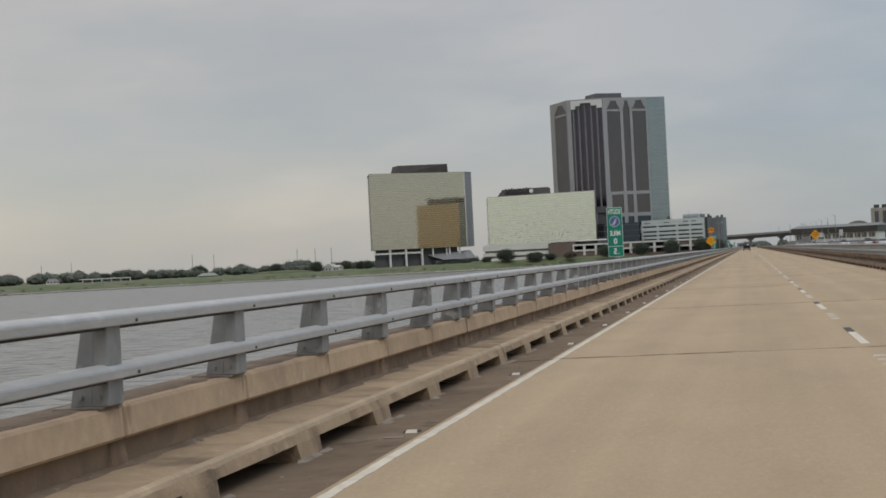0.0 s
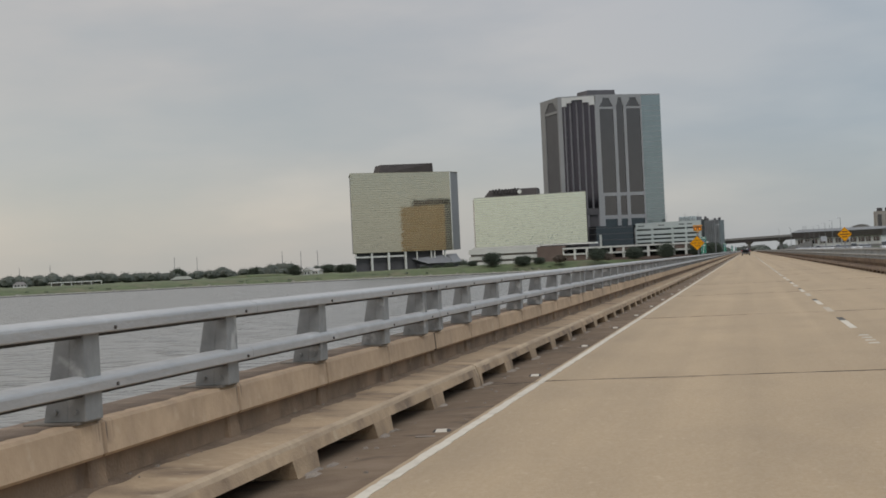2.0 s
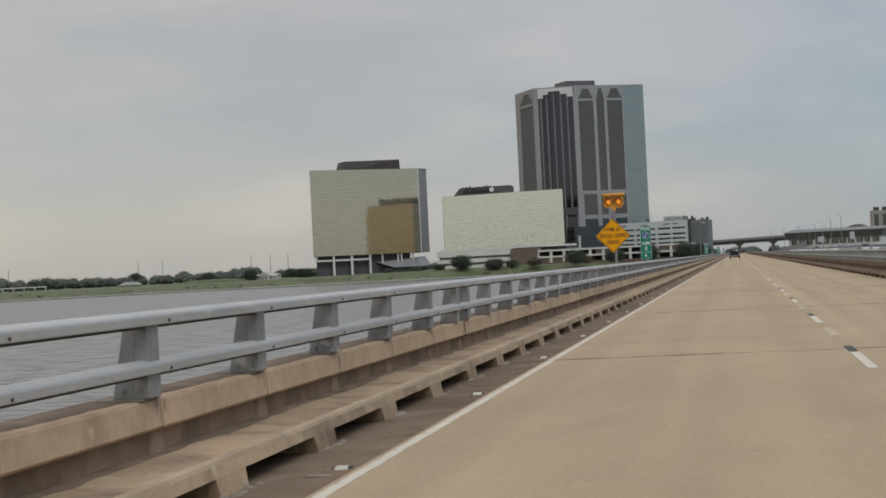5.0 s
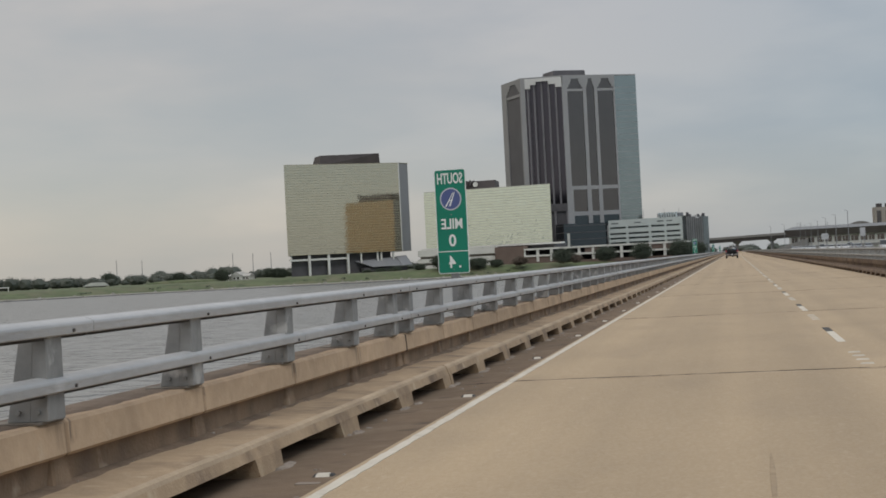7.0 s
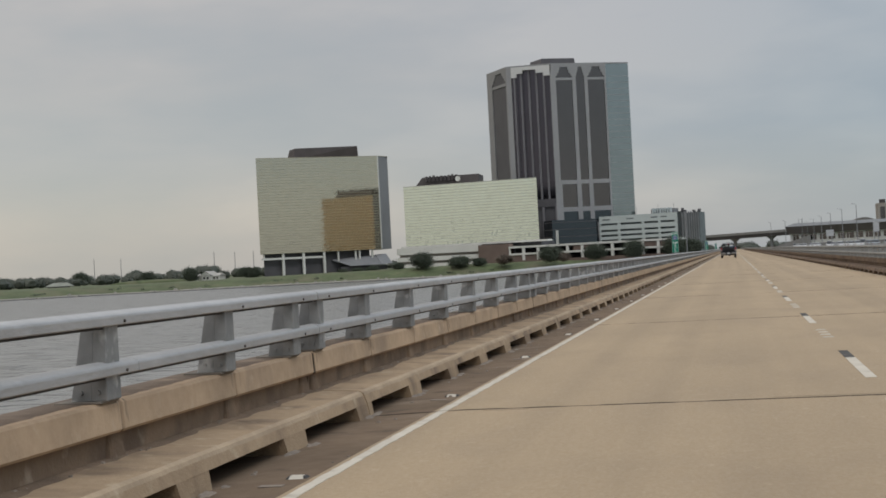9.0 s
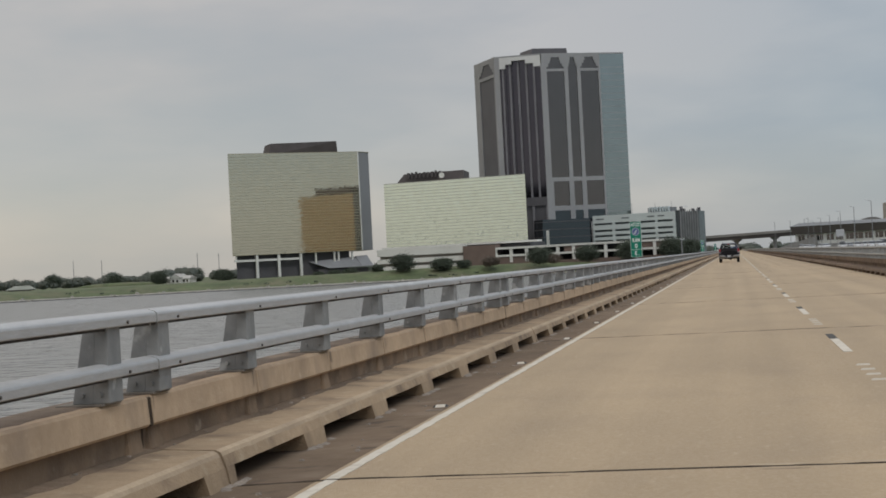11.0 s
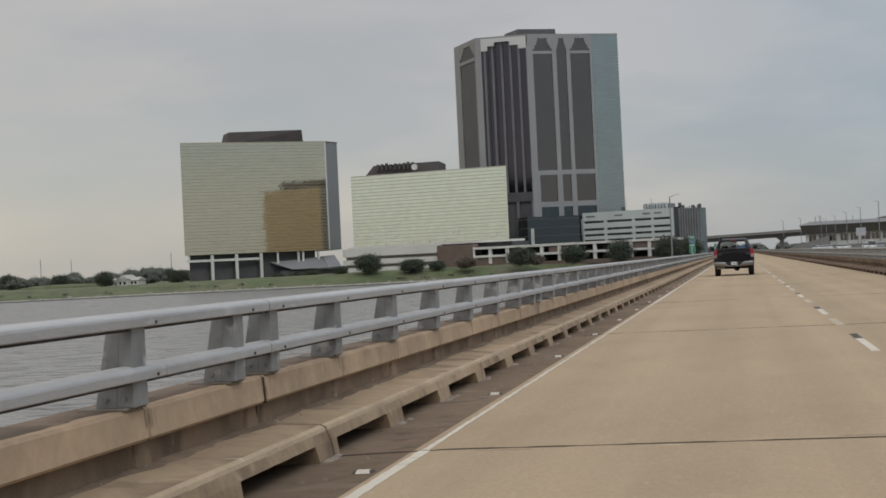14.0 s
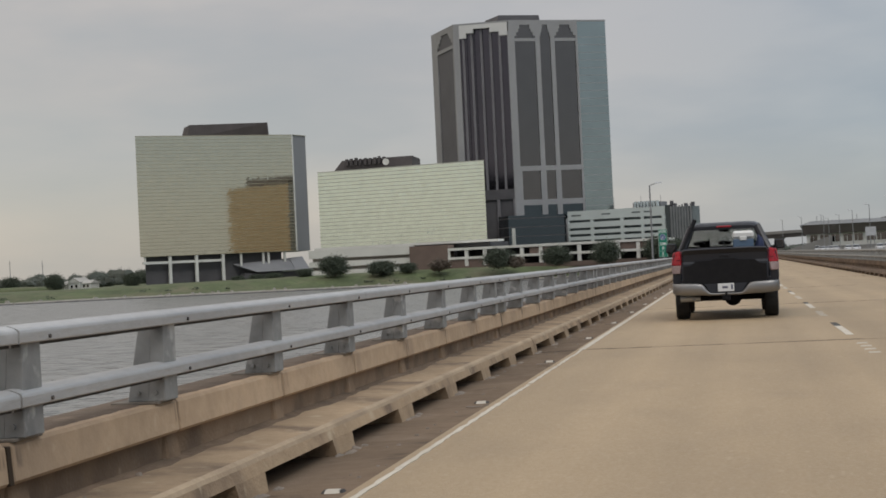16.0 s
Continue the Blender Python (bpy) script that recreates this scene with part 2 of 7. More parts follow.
# The far rails' metal: galvanising with shade put into its colour.
SHADED_RAIL = material("shaded_far_rail", (0.30, 0.30, 0.287), 0.75, metal=0.15, var=0.12, coarse=0.5, fine_scale=8.0)
SIGN_FACE = material("weathered_pale_board", (0.44, 0.45, 0.46), 0.6, var=0.08, coarse=1.0)
MARKER_BODY = material("black_marker_body", (0.035, 0.032, 0.03), 0.7, var=0.2)
ROOF_METAL = material("grey_metal_roof", (0.18, 0.18, 0.178), 0.6, var=0.06, coarse=0.1)
FASCIA = material("brown_fascia", (0.16, 0.14, 0.136), 0.85, var=0.1, coarse=0.1)
BOLT = material("rusty_bolt", (0.12, 0.108, 0.10), 0.6, metal=0.6, var=0.2)
WHITE_LINE = material("worn_white_line", (0.575, 0.52, 0.43), 0.75, var=0.07, coarse=1.5, fine_scale=12.0, bump=0.2,
                      stain=(0.40, 0.345, 0.28), stain_scale=5.0, stain_at=(0.55, 0.75))
BUTTON = material("dulled_lane_button", (0.47, 0.42, 0.345), 0.7, var=0.1, coarse=3.0)
BLACK_LINE = material("black_contrast_line", (0.05, 0.045, 0.04), 0.8, var=0.2, stain=(0.16, 0.13, 0.1), stain_scale=4.0)
MARKER = material("white_road_marker", (0.55, 0.50, 0.42), 0.5, var=0.08, bump=0.1)
SIGN_GREEN = material("green_sign_sheet", (0.0, 0.205, 0.130), 0.42, var=0.05, coarse=2.0)
SIGN_WHITE = material("white_sign_letters", (0.80, 0.82, 0.80), 0.45, var=0.03)
EMBLEM_RING = material("pale_emblem_ring", (0.52, 0.54, 0.60), 0.45, var=0.04)
SIGN_BLUE = material("blue_emblem", (0.085, 0.115, 0.28), 0.45, var=0.05)
SIGN_YELLOW = material("amber_sign_sheet", (0.84, 0.37, 0.004), 0.5, var=0.04, coarse=2.0, spec=0.2)
SIGN_BLACK = material("black_sign_letters", (0.085, 0.016, 0.010), 0.5, var=0.05)
SIGN_BACK = material("bare_sign_aluminium", (0.4, 0.41, 0.42), 0.45, metal=0.7, var=0.05)
BEACON = material("amber_beacon_housing", (0.72, 0.33, 0.035), 0.5, var=0.07, coarse=3.0)
LENS = material("lit_amber_lens", (0.21, 0.062, 0.006), 0.28, var=0.35, coarse=9.0, coat=0.35)


def light_lens(mat):
    """A weak bulb's glow, put into the lens's own emission, strongest just below its middle."""
    nodes, links = mat.node_tree.nodes, mat.node_tree.links
    own = nodes.new("ShaderNodeTexCoord")
    away = nodes.new("ShaderNodeVectorMath")
    away.operation = "DISTANCE"
    away.inputs[1].default_value = (0.02, -0.01, -0.03)
    links.new(own.outputs["Object"], away.inputs[0])
    glow = nodes.new("ShaderNodeMapRange")
    glow.interpolation_type = "SMOOTHSTEP"
    for name, value in (("From Min", 0.02), ("From Max", 0.115), ("To Min", 0.85), ("To Max", 0.05)):
        glow.inputs[name].default_value = value
    links.new(away.outputs["Value"], glow.inputs[0])
    shader = nodes["Principled BSDF"]
    shader.inputs["Emission Color"].default_value = (1.0, 0.33, 0.02, 1)
    links.new(glow.outputs[0], shader.inputs["Emission Strength"])


light_lens(LENS)
STEEL = material("grey_steel_tube", (0.27, 0.275, 0.28), 0.5, metal=0.5, var=0.1, coarse=2.0, bump=0.1)
BRANCHES = material("tree_bark", (0.10, 0.075, 0.055), 0.95, var=0.25, coarse=2.0, bump=0.5)


def leaf_material(name, base, var):
    m = bpy.data.materials.new(name)
    m.use_nodes = True
    nodes, links = m.node_tree.nodes, m.node_tree.links
    bsdf = nodes["Principled BSDF"]
    bsdf.inputs["Roughness"].default_value = 0.7
    geo = nodes.new("ShaderNodeNewGeometry")
    n = nodes.new("ShaderNodeTexNoise")
    n.inputs["Scale"].default_value = 0.12
    links.new(geo.outputs["Position"], n.inputs["Vector"])
    add = nodes.new("ShaderNodeMath")
    add.operation = "ADD"
    links.new(geo.outputs["Random Per Island"], add.inputs[0])
    links.new(n.outputs[0], add.inputs[1])
    ramp = nodes.new("ShaderNodeValToRGB")
    ramp.color_ramp.elements[0].position, ramp.color_ramp.elements[1].position = 0.35, 1.35
    ramp.color_ramp.elements[0].color = (*[c * (1 - var) for c in base], 1)
    ramp.color_ramp.elements[1].color = (*[c * (1 + var) for c in base], 1)
    links.new(add.outputs[0], ramp.inputs[0])
    links.new(ramp.outputs[0], bsdf.inputs["Base Color"])
    return m


LEAVES = leaf_material("dusty_green_leaves", (0.048, 0.061, 0.040), 0.25)
# Greyer than the near leaves: distance haze put into the colour.
FAR_LEAVES = leaf_material("far_wood_leaves", (0.054, 0.062, 0.047), 0.16)
RED_LEAVES = leaf_material("russet_leaves", (0.105, 0.082, 0.062), 0.4)
GRASS = material("levee_grass", (0.086, 0.111, 0.047), 0.95, var=0.28, coarse=0.12, fine_scale=0.8, bump=0.6, bump_scale=2.0,
                 stain=(0.128, 0.122, 0.072), stain_scale=0.07, stain_at=(0.45, 0.7), second=((0.060, 0.075, 0.036), 0.35, (0.56, 0.72)))
ROCK = material("pale_riprap", (0.36, 0.34, 0.30), 0.9, var=0.25, coarse=0.6, bump=0.4, island=0.2)


def water_material():
    m = bpy.data.materials.new("grey_lake_water")
    m.use_nodes = True
    nodes, links = m.node_tree.nodes, m.node_tree.links
    bsdf = nodes["Principled BSDF"]
    bsdf.inputs["Base Color"].default_value = (0.172, 0.172, 0.163, 1)
    bsdf.inputs["Roughness"].default_value, bsdf.inputs["IOR"].default_value = 0.30, 1.33
    geo = nodes.new("ShaderNodeNewGeometry")
    total = None
    for scale, detail, gain, stretch_y in ((0.13, 3.0, 1.0, 1.8), (0.55, 5.0, 0.55, 1.5)):
        mp = nodes.new("ShaderNodeMapping")
        mp.inputs["Scale"].default_value = (1.0, stretch_y, 1.0)
        mp.inputs["Rotation"].default_value = (0, 0, radians(-24))
        links.new(geo.outputs["Position"], mp.inputs[0])
        n = nodes.new("ShaderNodeTexNoise")
        n.inputs["Scale"].default_value, n.inputs["Detail"].default_value = scale, detail
        links.new(mp.outputs[0], n.inputs["Vector"])
        g = nodes.new("ShaderNodeMath")
        g.operation = "MULTIPLY"
        g.inputs[1].default_value = gain
        links.new(n.outputs[0], g.inputs[0])
        if total is None:
            total = g.outputs[0]
        else:
            a = nodes.new("ShaderNodeMath")
            links.new(total, a.inputs[0])
            links.new(g.outputs[0], a.inputs[1])
            total = a.outputs[0]
    crest_map = nodes.new("ShaderNodeMapping")
    crest_map.inputs["Rotation"].default_value, crest_map.inputs["Scale"].default_value = (0, 0, radians(-18)), (0.8, 1.25, 1)
    links.new(geo.outputs["Position"], crest_map.inputs[0])
    crest = nodes.new("ShaderNodeTexNoise")
    crest.inputs["Scale"].default_value, crest.inputs["Detail"].default_value = 0.34, 3.0
    links.new(crest_map.outputs[0], crest.inputs["Vector"])
    peak = nodes.new("ShaderNodeMapRange")
    peak.inputs["From Min"].default_value, peak.inputs["From Max"].default_value, peak.inputs["To Max"].default_value = 0.52, 0.75, 1.6
    links.new(crest.outputs[0], peak.inputs[0])
    a = nodes.new("ShaderNodeMath")
    links.new(total, a.inputs[0])
    links.new(peak.outputs[0], a.inputs[1])
    total = a.outputs[0]
    b = nodes.new("ShaderNodeBump")
    b.inputs["Strength"].default_value, b.inputs["Distance"].default_value = 0.9, 1.1
    links.new(total, b.inputs["Height"])
    links.new(b.outputs[0], bsdf.inputs["Normal"])
    return m


WATER = water_material()
GOLD_GLASS = mirror_glass("gold_green_mirror_glass", (0.605, 0.56, 0.445), 0.07, 0.010, 0.35)
PALE_GLASS = mirror_glass("pale_green_mirror_glass", (0.70, 0.79, 0.715), 0.10, 0.015, 0.35)
BRONZE_GLASS = mirror_glass("bronze_mirror_glass", (0.56, 0.455, 0.32), 0.12, 0.02, 0.3)
SMOKE_GLASS = mirror_glass("smoke_grey_glass", (0.150, 0.138, 0.133), 0.14, 0.015, 0.2)
DARK_GLASS = mirror_glass("dark_plum_glass", (0.088, 0.084, 0.098), 0.18, 0.02, 0.2)
TEAL_GLASS = mirror_glass("teal_wall_glass", (0.325, 0.365, 0.357), 0.16, 0.02, 0.15)
DEEP_TEAL_GLASS = mirror_glass("deep_teal_glass", (0.078, 0.094, 0.105), 0.15, 0.02, 0.2)
GOLD_STRIP = material("gold_glazing_bar", (0.36, 0.335, 0.24), 0.55, metal=0.2, var=0.06, coarse=0.1)
SPANDREL = material("pale_spandrel_strip", (0.50, 0.51, 0.44), 0.5, metal=0.3, var=0.06, coarse=0.1)
SIDE_CLAD = material("grey_side_cladding", (0.275, 0.278, 0.285), 0.6, metal=0.1, var=0.06, coarse=0.06)
TOWER_STONE = material("grey_tower_stone", (0.305, 0.306, 0.308), 0.8, var=0.06, coarse=0.05, fine_scale=0.6)
TOWER_WHITE = material("white_tower_crown", (0.62, 0.62, 0.60), 0.8, var=0.05, coarse=0.1)
TOWER_RIB = material("grey_tower_rib", (0.175, 0.17, 0.18), 0.8, var=0.08, coarse=0.1)
TOWER_DARK = material("dark_tower_rib", (0.122, 0.120, 0.126), 0.8, var=0.08, coarse=0.1)
ROOF_PLANT = material("brown_grey_roof_plant", (0.075, 0.066, 0.066), 0.85, var=0.15, coarse=0.2)
WHITE_WALL = material("white_painted_concrete", (0.66, 0.66, 0.62), 0.85, var=0.06, coarse=0.1, stain=(0.5, 0.5, 0.46), stain_scale=0.2)
GARAGE_WALL = material("white_garage_concrete", (0.53, 0.58, 0.575), 0.85, var=0.05, coarse=0.1)
# Tones that put the shade of open decks into solid walls.
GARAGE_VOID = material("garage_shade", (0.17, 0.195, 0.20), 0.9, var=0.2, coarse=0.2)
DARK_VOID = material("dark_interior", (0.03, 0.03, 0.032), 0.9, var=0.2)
BASE_GREY = material("dark_grey_base_wall", (0.085, 0.082, 0.088), 0.7, var=0.12, coarse=0.2)
CANOPY_GREY = material("grey_canopy_roof", (0.225, 0.23, 0.24), 0.75, var=0.1, coarse=0.2)
BROWN_WALL = material("brown_masonry", (0.17, 0.125, 0.105), 0.9, var=0.12, coarse=0.2)
BEIGE_WALL = material("beige_block", (0.33, 0.30, 0.27), 0.9, var=0.08, coarse=0.1)
VIADUCT = material("viaduct_concrete", (0.235, 0.228, 0.222), 0.9, var=0.1, coarse=0.1)
VIADUCT_FACE = material("brown_viaduct_girder", (0.07, 0.063, 0.062), 0.85, var=0.15, coarse=0.1)
PALE_ROOF = material("pale_grey_roof_sheet", (0.42, 0.41, 0.385), 0.8, var=0.08, coarse=0.3)
OLD_ROOF = material("grey_green_roof", (0.235, 0.245, 0.21), 0.9, var=0.1, coarse=0.3)
HOUSE_ROOF = material("grey_shingle_roof", (0.19, 0.18, 0.17), 0.9, var=0.12, coarse=0.5)
PAINT = material("black_blue_car_paint", (0.013, 0.014, 0.020), 0.45, var=0.08, coarse=1.0, spec=0.4, coat=0.12)
CHROME = material("brushed_chrome", (0.27, 0.265, 0.26), 0.42, metal=0.8, var=0.05)
TRIM = material("black_plastic_trim", (0.011, 0.011, 0.013), 0.7, var=0.15, spec=0.2)
RUBBER = material("tyre_rubber", (0.018, 0.018, 0.018), 0.85, var=0.15, bump=0.2)
ALLOY = material("alloy_rim", (0.42, 0.42, 0.43), 0.35, metal=0.9, var=0.05)
RED_LENS = material("red_lamp_lens", (0.40, 0.010, 0.022), 0.3, var=0.15, coarse=6.0, coat=0.2)
CLEAR_LENS = material("clear_lamp_lens", (0.32, 0.24, 0.235), 0.3, var=0.15, coarse=6.0, coat=0.2)
PLATE = material("white_licence_plate", (0.68, 0.70, 0.72), 0.45, var=0.03)
PLATE_INK = material("plate_ink", (0.08, 0.09, 0.14), 0.5, var=0.05)
CAR_GLASS = clear_glass("tinted_car_glass", (0.85, 0.875, 0.85))
SEAT_CLOTH = material("dark_seat_cloth", (0.03, 0.03, 0.03), 0.9, var=0.2)
COOLER_BLUE = material("blue_cooler_shell", (0.10, 0.16, 0.24), 0.45, var=0.06)
COOLER_WHITE = material("white_cooler_lid", (0.72, 0.72, 0.70), 0.45, var=0.04)
CABIN_GLASS = material("dark_cabin_glass", (0.03, 0.032, 0.035), 0.25, var=0.1, spec=0.4)
CAR_WHITE = material("white_car_paint", (0.70, 0.71, 0.72), 0.25, var=0.03, coat=0.6)
CAR_SILVER = material("silver_car_paint", (0.38, 0.39, 0.40), 0.3, metal=0.5, var=0.03, coat=0.6)
CAR_RED = material("dark_red_car_paint", (0.22, 0.03, 0.03), 0.25, var=0.03, coat=0.6)


# ---------------------------------------------------------------- mesh helpers
def quad_box(bm, x0, x1, y0, y1, z0, z1, bevel=0.0):
    return hexa(bm, [(x0, y0, z0), (x1, y0, z0), (x1, y1, z0), (x0, y1, z0), (x0, y0, z1), (x1, y0, z1), (x1, y1, z1), (x0, y1, z1)], bevel)


def hexa(bm, pts, bevel=0.0, segments=1):
    """A six-sided block from its four lower and four upper corners."""
    v = [bm.verts.new(p) for p in pts]
    faces = [bm.faces.new([v[i] for i in q]) for q in ((3, 2, 1, 0), (4, 5, 6, 7), (0, 1, 5, 4), (1, 2, 6, 5), (2, 3, 7, 6), (3, 0, 4, 7))]
    if bevel:
        edges = list({e for f in faces for e in f.edges})
        bmesh.ops.bevel(bm, geom=edges, offset=bevel, segments=segments, affect="EDGES", profile=0.6)
    return bm


def box(x0, x1, y0, y1, z0, z1, bevel=0.0):
    return quad_box(bmesh.new(), x0, x1, y0, y1, z0, z1, bevel)


def prism(bm, outline, z0, z1):
    """An upright block over a plan outline."""
    lo = [bm.verts.new((x, y, z0)) for x, y in outline]
    hi = [bm.verts.new((x, y, z1)) for x, y in outline]
    n = len(outline)
    bm.faces.new(lo[::-1])
    bm.faces.new(hi)
    for i in range(n):
        bm.faces.new((lo[i], lo[(i + 1) % n], hi[(i + 1) % n], hi[i]))
    return bm


def sweep(bm, profile, along, stations):
    """A profile (a, z) carried along an axis: along='y' puts a on x, along='x' puts a on y."""
    rings = []
    for s in stations:
        rings.append([bm.verts.new((a, s, z) if along == "y" else (s, a, z)) for a, z in profile])
    n = len(profile)
    for r0, r1 in zip(rings, rings[1:]):
        for i in range(n):
            bm.faces.new((r0[i], r0[(i + 1) % n], r1[(i + 1) % n], r1[i]))
    bm.faces.new(rings[0][::-1])
    bm.faces.new(rings[-1])
    return bm


def rod(bm, p, q, r0, r1=None, sides=10):
    """A round bar from p to q, tapering from r0 to r1."""
    p, q, r1 = Vector(p), Vector(q), r0 if r1 is None else r1
    turn = (q - p).to_track_quat("Z", "Y")
    rings = []
    for c, r in ((p, r0), (q, r1)):
        rings.append([bm.verts.new(c + turn @ Vector((r * math.cos(2 * math.pi * i / sides), r * math.sin(2 * math.pi * i / sides), 0))) for i in range(sides)])
    for i in range(sides):
        bm.faces.new((rings[0][i], rings[0][(i + 1) % sides], rings[1][(i + 1) % sides], rings[1][i]))
    bm.faces.new(rings[0][::-1])
    bm.faces.new(rings[1])
    return bm


def mesh_of(name, bm, mat, smooth=False):
    bmesh.ops.recalc_face_normals(bm, faces=bm.faces[:])
    data = bpy.data.meshes.new(name)
    bm.to_mesh(data)
    bm.free()
    data.materials.append(mat)
    if smooth:
        data.shade_smooth()
    return data


def part(name, bm, mat, parent=None, label="", smooth=False, at=None):
    """One mesh object, under a thing or under a part."""
    data = bm if isinstance(bm, bpy.types.Mesh) else mesh_of(name, bm, mat, smooth)
    ob = new(name, data)
    ob.parent = parent
    if at is not None:
        ob.matrix_basis = at if isinstance(at, Matrix) else Matrix.Translation(at)
    return tagged(ob, label)


def thing(name, label, category, at=None, group="", kind=""):
    ob = new(name)
    ob.empty_display_size = 0.3
    if at is not None:
        ob.matrix_basis = at
    return tagged(ob, label, category, group, kind)


# ---------------------------------------------------------------- water, land and shore
bm = bmesh.new()
v = [bm.verts.new(p) for p in ((-4000, -1500, -6), (4000, -1500, -6), (4000, 4500, -6), (-4000, 4500, -6))]
bm.faces.new(v)
lake = part("water", bm, WATER)
tagged(lake, "grey rippled lake water under an overcast sky", "water", kind="structure")

SHORE = [(-2600, -200), (-1300, 360), (-700, 670), (-470, 820), (-372, 930), (-290, 1020), (-225, 1050), (-150, 1068), (-80, 1082), (-10, 1092), (80, 1098), (260, 1100), (700, 1060), (2600, 700)]
INLAND = [(0, -6.4), (2.5, -5.3), (7, -4.6), (16, -3.0), (30, -1.9), (60, -1.8), (140, -1.8), (600, -1.8), (3400, -1.8)]


def land_height(x, base):
    """The levee stands higher towards the bridge."""
    k = min(1, max(0, (x + 240) / 110))
    return base + (1.6 * k if base > -3.5 else 0)


def fine_shore():
    pts = []
    for (x0, y0), (x1, y1) in zip(SHORE, SHORE[1:]):
        n = max(1, int(abs(x1 - x0) / 12)) if -480 < x0 < 300 else 4
        for i in range(n):
            k = i / n
            x, y = x0 + (x1 - x0) * k, y0 + (y1 - y0) * k
            pts.append((x, y + 2.2 * noise.noise((x * 0.03, y * 0.03, 0))))
    return pts + [SHORE[-1]]


shore_line = fine_shore()
bm = bmesh.new()
rows_of = []
for x, y in shore_line:
    lean = -0.45 if x < -250 else -0.45 * max(0, (-x - 60) / 190)
    rows_of.append([bm.verts.new((x + lean * d, y + d, land_height(x, z) + (0.35 * noise.noise((x * 0.05, (y + d) * 0.05, 3)) if 5 < d < 100 else 0))) for d, z in INLAND])
for r0, r1 in zip(rows_of, rows_of[1:]):
    for a, b, c, d in zip(r0, r1, r1[1:], r0[1:]):
        bm.faces.new((a, b, c, d))
ground = part("ground", bm, GRASS, smooth=True)
tagged(ground, "green mown levee grass along the lake shore", "ground", kind="structure")

# pale stones at the water's edge
rng = random.Random(5)
bm = bmesh.new()
for x, y in shore_line:
    if not -520 < x < 60:
        continue
    for _ in range(5):
        s = rng.uniform(0.3, 0.75)
        cx, d = x + rng.uniform(-6, 6), rng.uniform(-0.5, 3.2)
        cz = -6.1 + d * 0.38
        hexa(bm, [(cx + s * rng.uniform(0.7, 1.2) * a, y + d + s * rng.uniform(0.7, 1.2) * b, cz + s * c * rng.uniform(0.5, 0.9))
                  for a, b, c in ((-1, -1, -1), (1, -1, -1), (1, 1, -1), (-1, 1, -1), (-0.7, -0.7, 1), (0.7, -0.7, 1), (0.7, 0.7, 1), (-0.7, 0.7, 1))])
tagged(part("riprap", bm, ROCK), "pale broken stone along the water's edge", "riprap", kind="stuff")
# the pale seawall that edges the lake
bm = bmesh.new()
for (x0, y0), (x1, y1) in zip(shore_line, shore_line[1:]):
    if -640 < x0 < 300:
        t0, t1 = (-5.25 + 0.25 * noise.noise((x * 0.02, 0, 7)) for x in (x0, x1))
        hexa(bm, [(x0, y0 - 0.5, -7), (x1, y1 - 0.5, -7), (x1, y1 + 2.2, -7), (x0, y0 + 2.2, -7), (x0, y0 - 0.3, t0), (x1, y1 - 0.3, t1), (x1, y1 + 1.8, t1 + 0.1), (x0, y0 + 1.8, t0 + 0.1)])
wall_bm = bm
# a dark strip before the wall's foot, rising just above the water
bm = bmesh.new()
for (x0, y0), (x1, y1) in zip(shore_line, shore_line[1:]):
    if -640 < x0 < 300:
        hexa(bm, [(x0, y0 - 0.9, -7), (x1, y1 - 0.9, -7), (x1, y1 - 0.3, -7), (x0, y0 - 0.3, -7), (x0, y0 - 0.75, -5.72), (x1, y1 - 0.75, -5.72), (x1, y1 - 0.4, -5.70), (x0, y0 - 0.4, -5.70)])
tagged(part("wet_footing", bm, BASE_GREY), "dark strip along the seawall's foot", "seawall", kind="structure")
bm = wall_bm
tagged(part("seawall", bm, ROCK), "pale low stone seawall at the water's edge", "seawall", kind="structure")
# tufts of weed on the bank
bm = bmesh.new()
for x, y in shore_line:
    if not -520 < x < 60:
        continue
    for _ in range(3):
        if rng.random() < 0.45:
            cx, cy, s = x + rng.uniform(-6, 6), y + rng.uniform(2, 11), rng.uniform(0.4, 1.1)
            for _ in range(26):
                p = Vector((cx + rng.gauss(0, s), cy + rng.gauss(0, s * 0.6), -4.9 + (cy - y) * 0.13 + abs(rng.gauss(0, s * 0.45))))
                e1, e2 = Vector((rng.gauss(0, 1), rng.gauss(0, 1), rng.gauss(0, 1))).normalized() * 0.3, Vector((rng.gauss(0, 1), rng.gauss(0, 1), rng.gauss(0, 1))).normalized() * 0.3
                bm.faces.new([bm.verts.new(q) for q in (p - e1, p - e2, p + e1, p + e2)])
tagged(part("weeds", bm, LEAVES), "dark tufts of weed on the grassy bank", "weeds", kind="stuff")

# ---------------------------------------------------------------- the bridge: deck, markings
SPAN, JOINT0 = 17.07, 19.19         # each span's length and one joint's place
LEFT, RIGHT = -3.00, 5.72           # the road between its curbs
FIRST, LAST = -4, 62                # spans
END_Y = JOINT0 + SPAN * (LAST + 1)

road = thing("road", "tan concrete bridge road with jointed slabs and painted lanes", "road", kind="structure")
DROP = -0.062                       # the road falls to its gutters


def fall(x):
    """The road's height across its width: level, with a slope into each gutter."""
    return -0.037 - 0.031 * (max(0, -2.2 - x) + max(0, x - 4.9))


def strip_of(xs, y0, y1, low, high):
    """A strip of the road: its section between the given x, from y0 to y1."""
    prof = [(x, fall(x) + high) for x in xs] + [(xs[-1], low), (xs[0], low)]
    return sweep(bmesh.new(), prof, "y", (y0, y1))


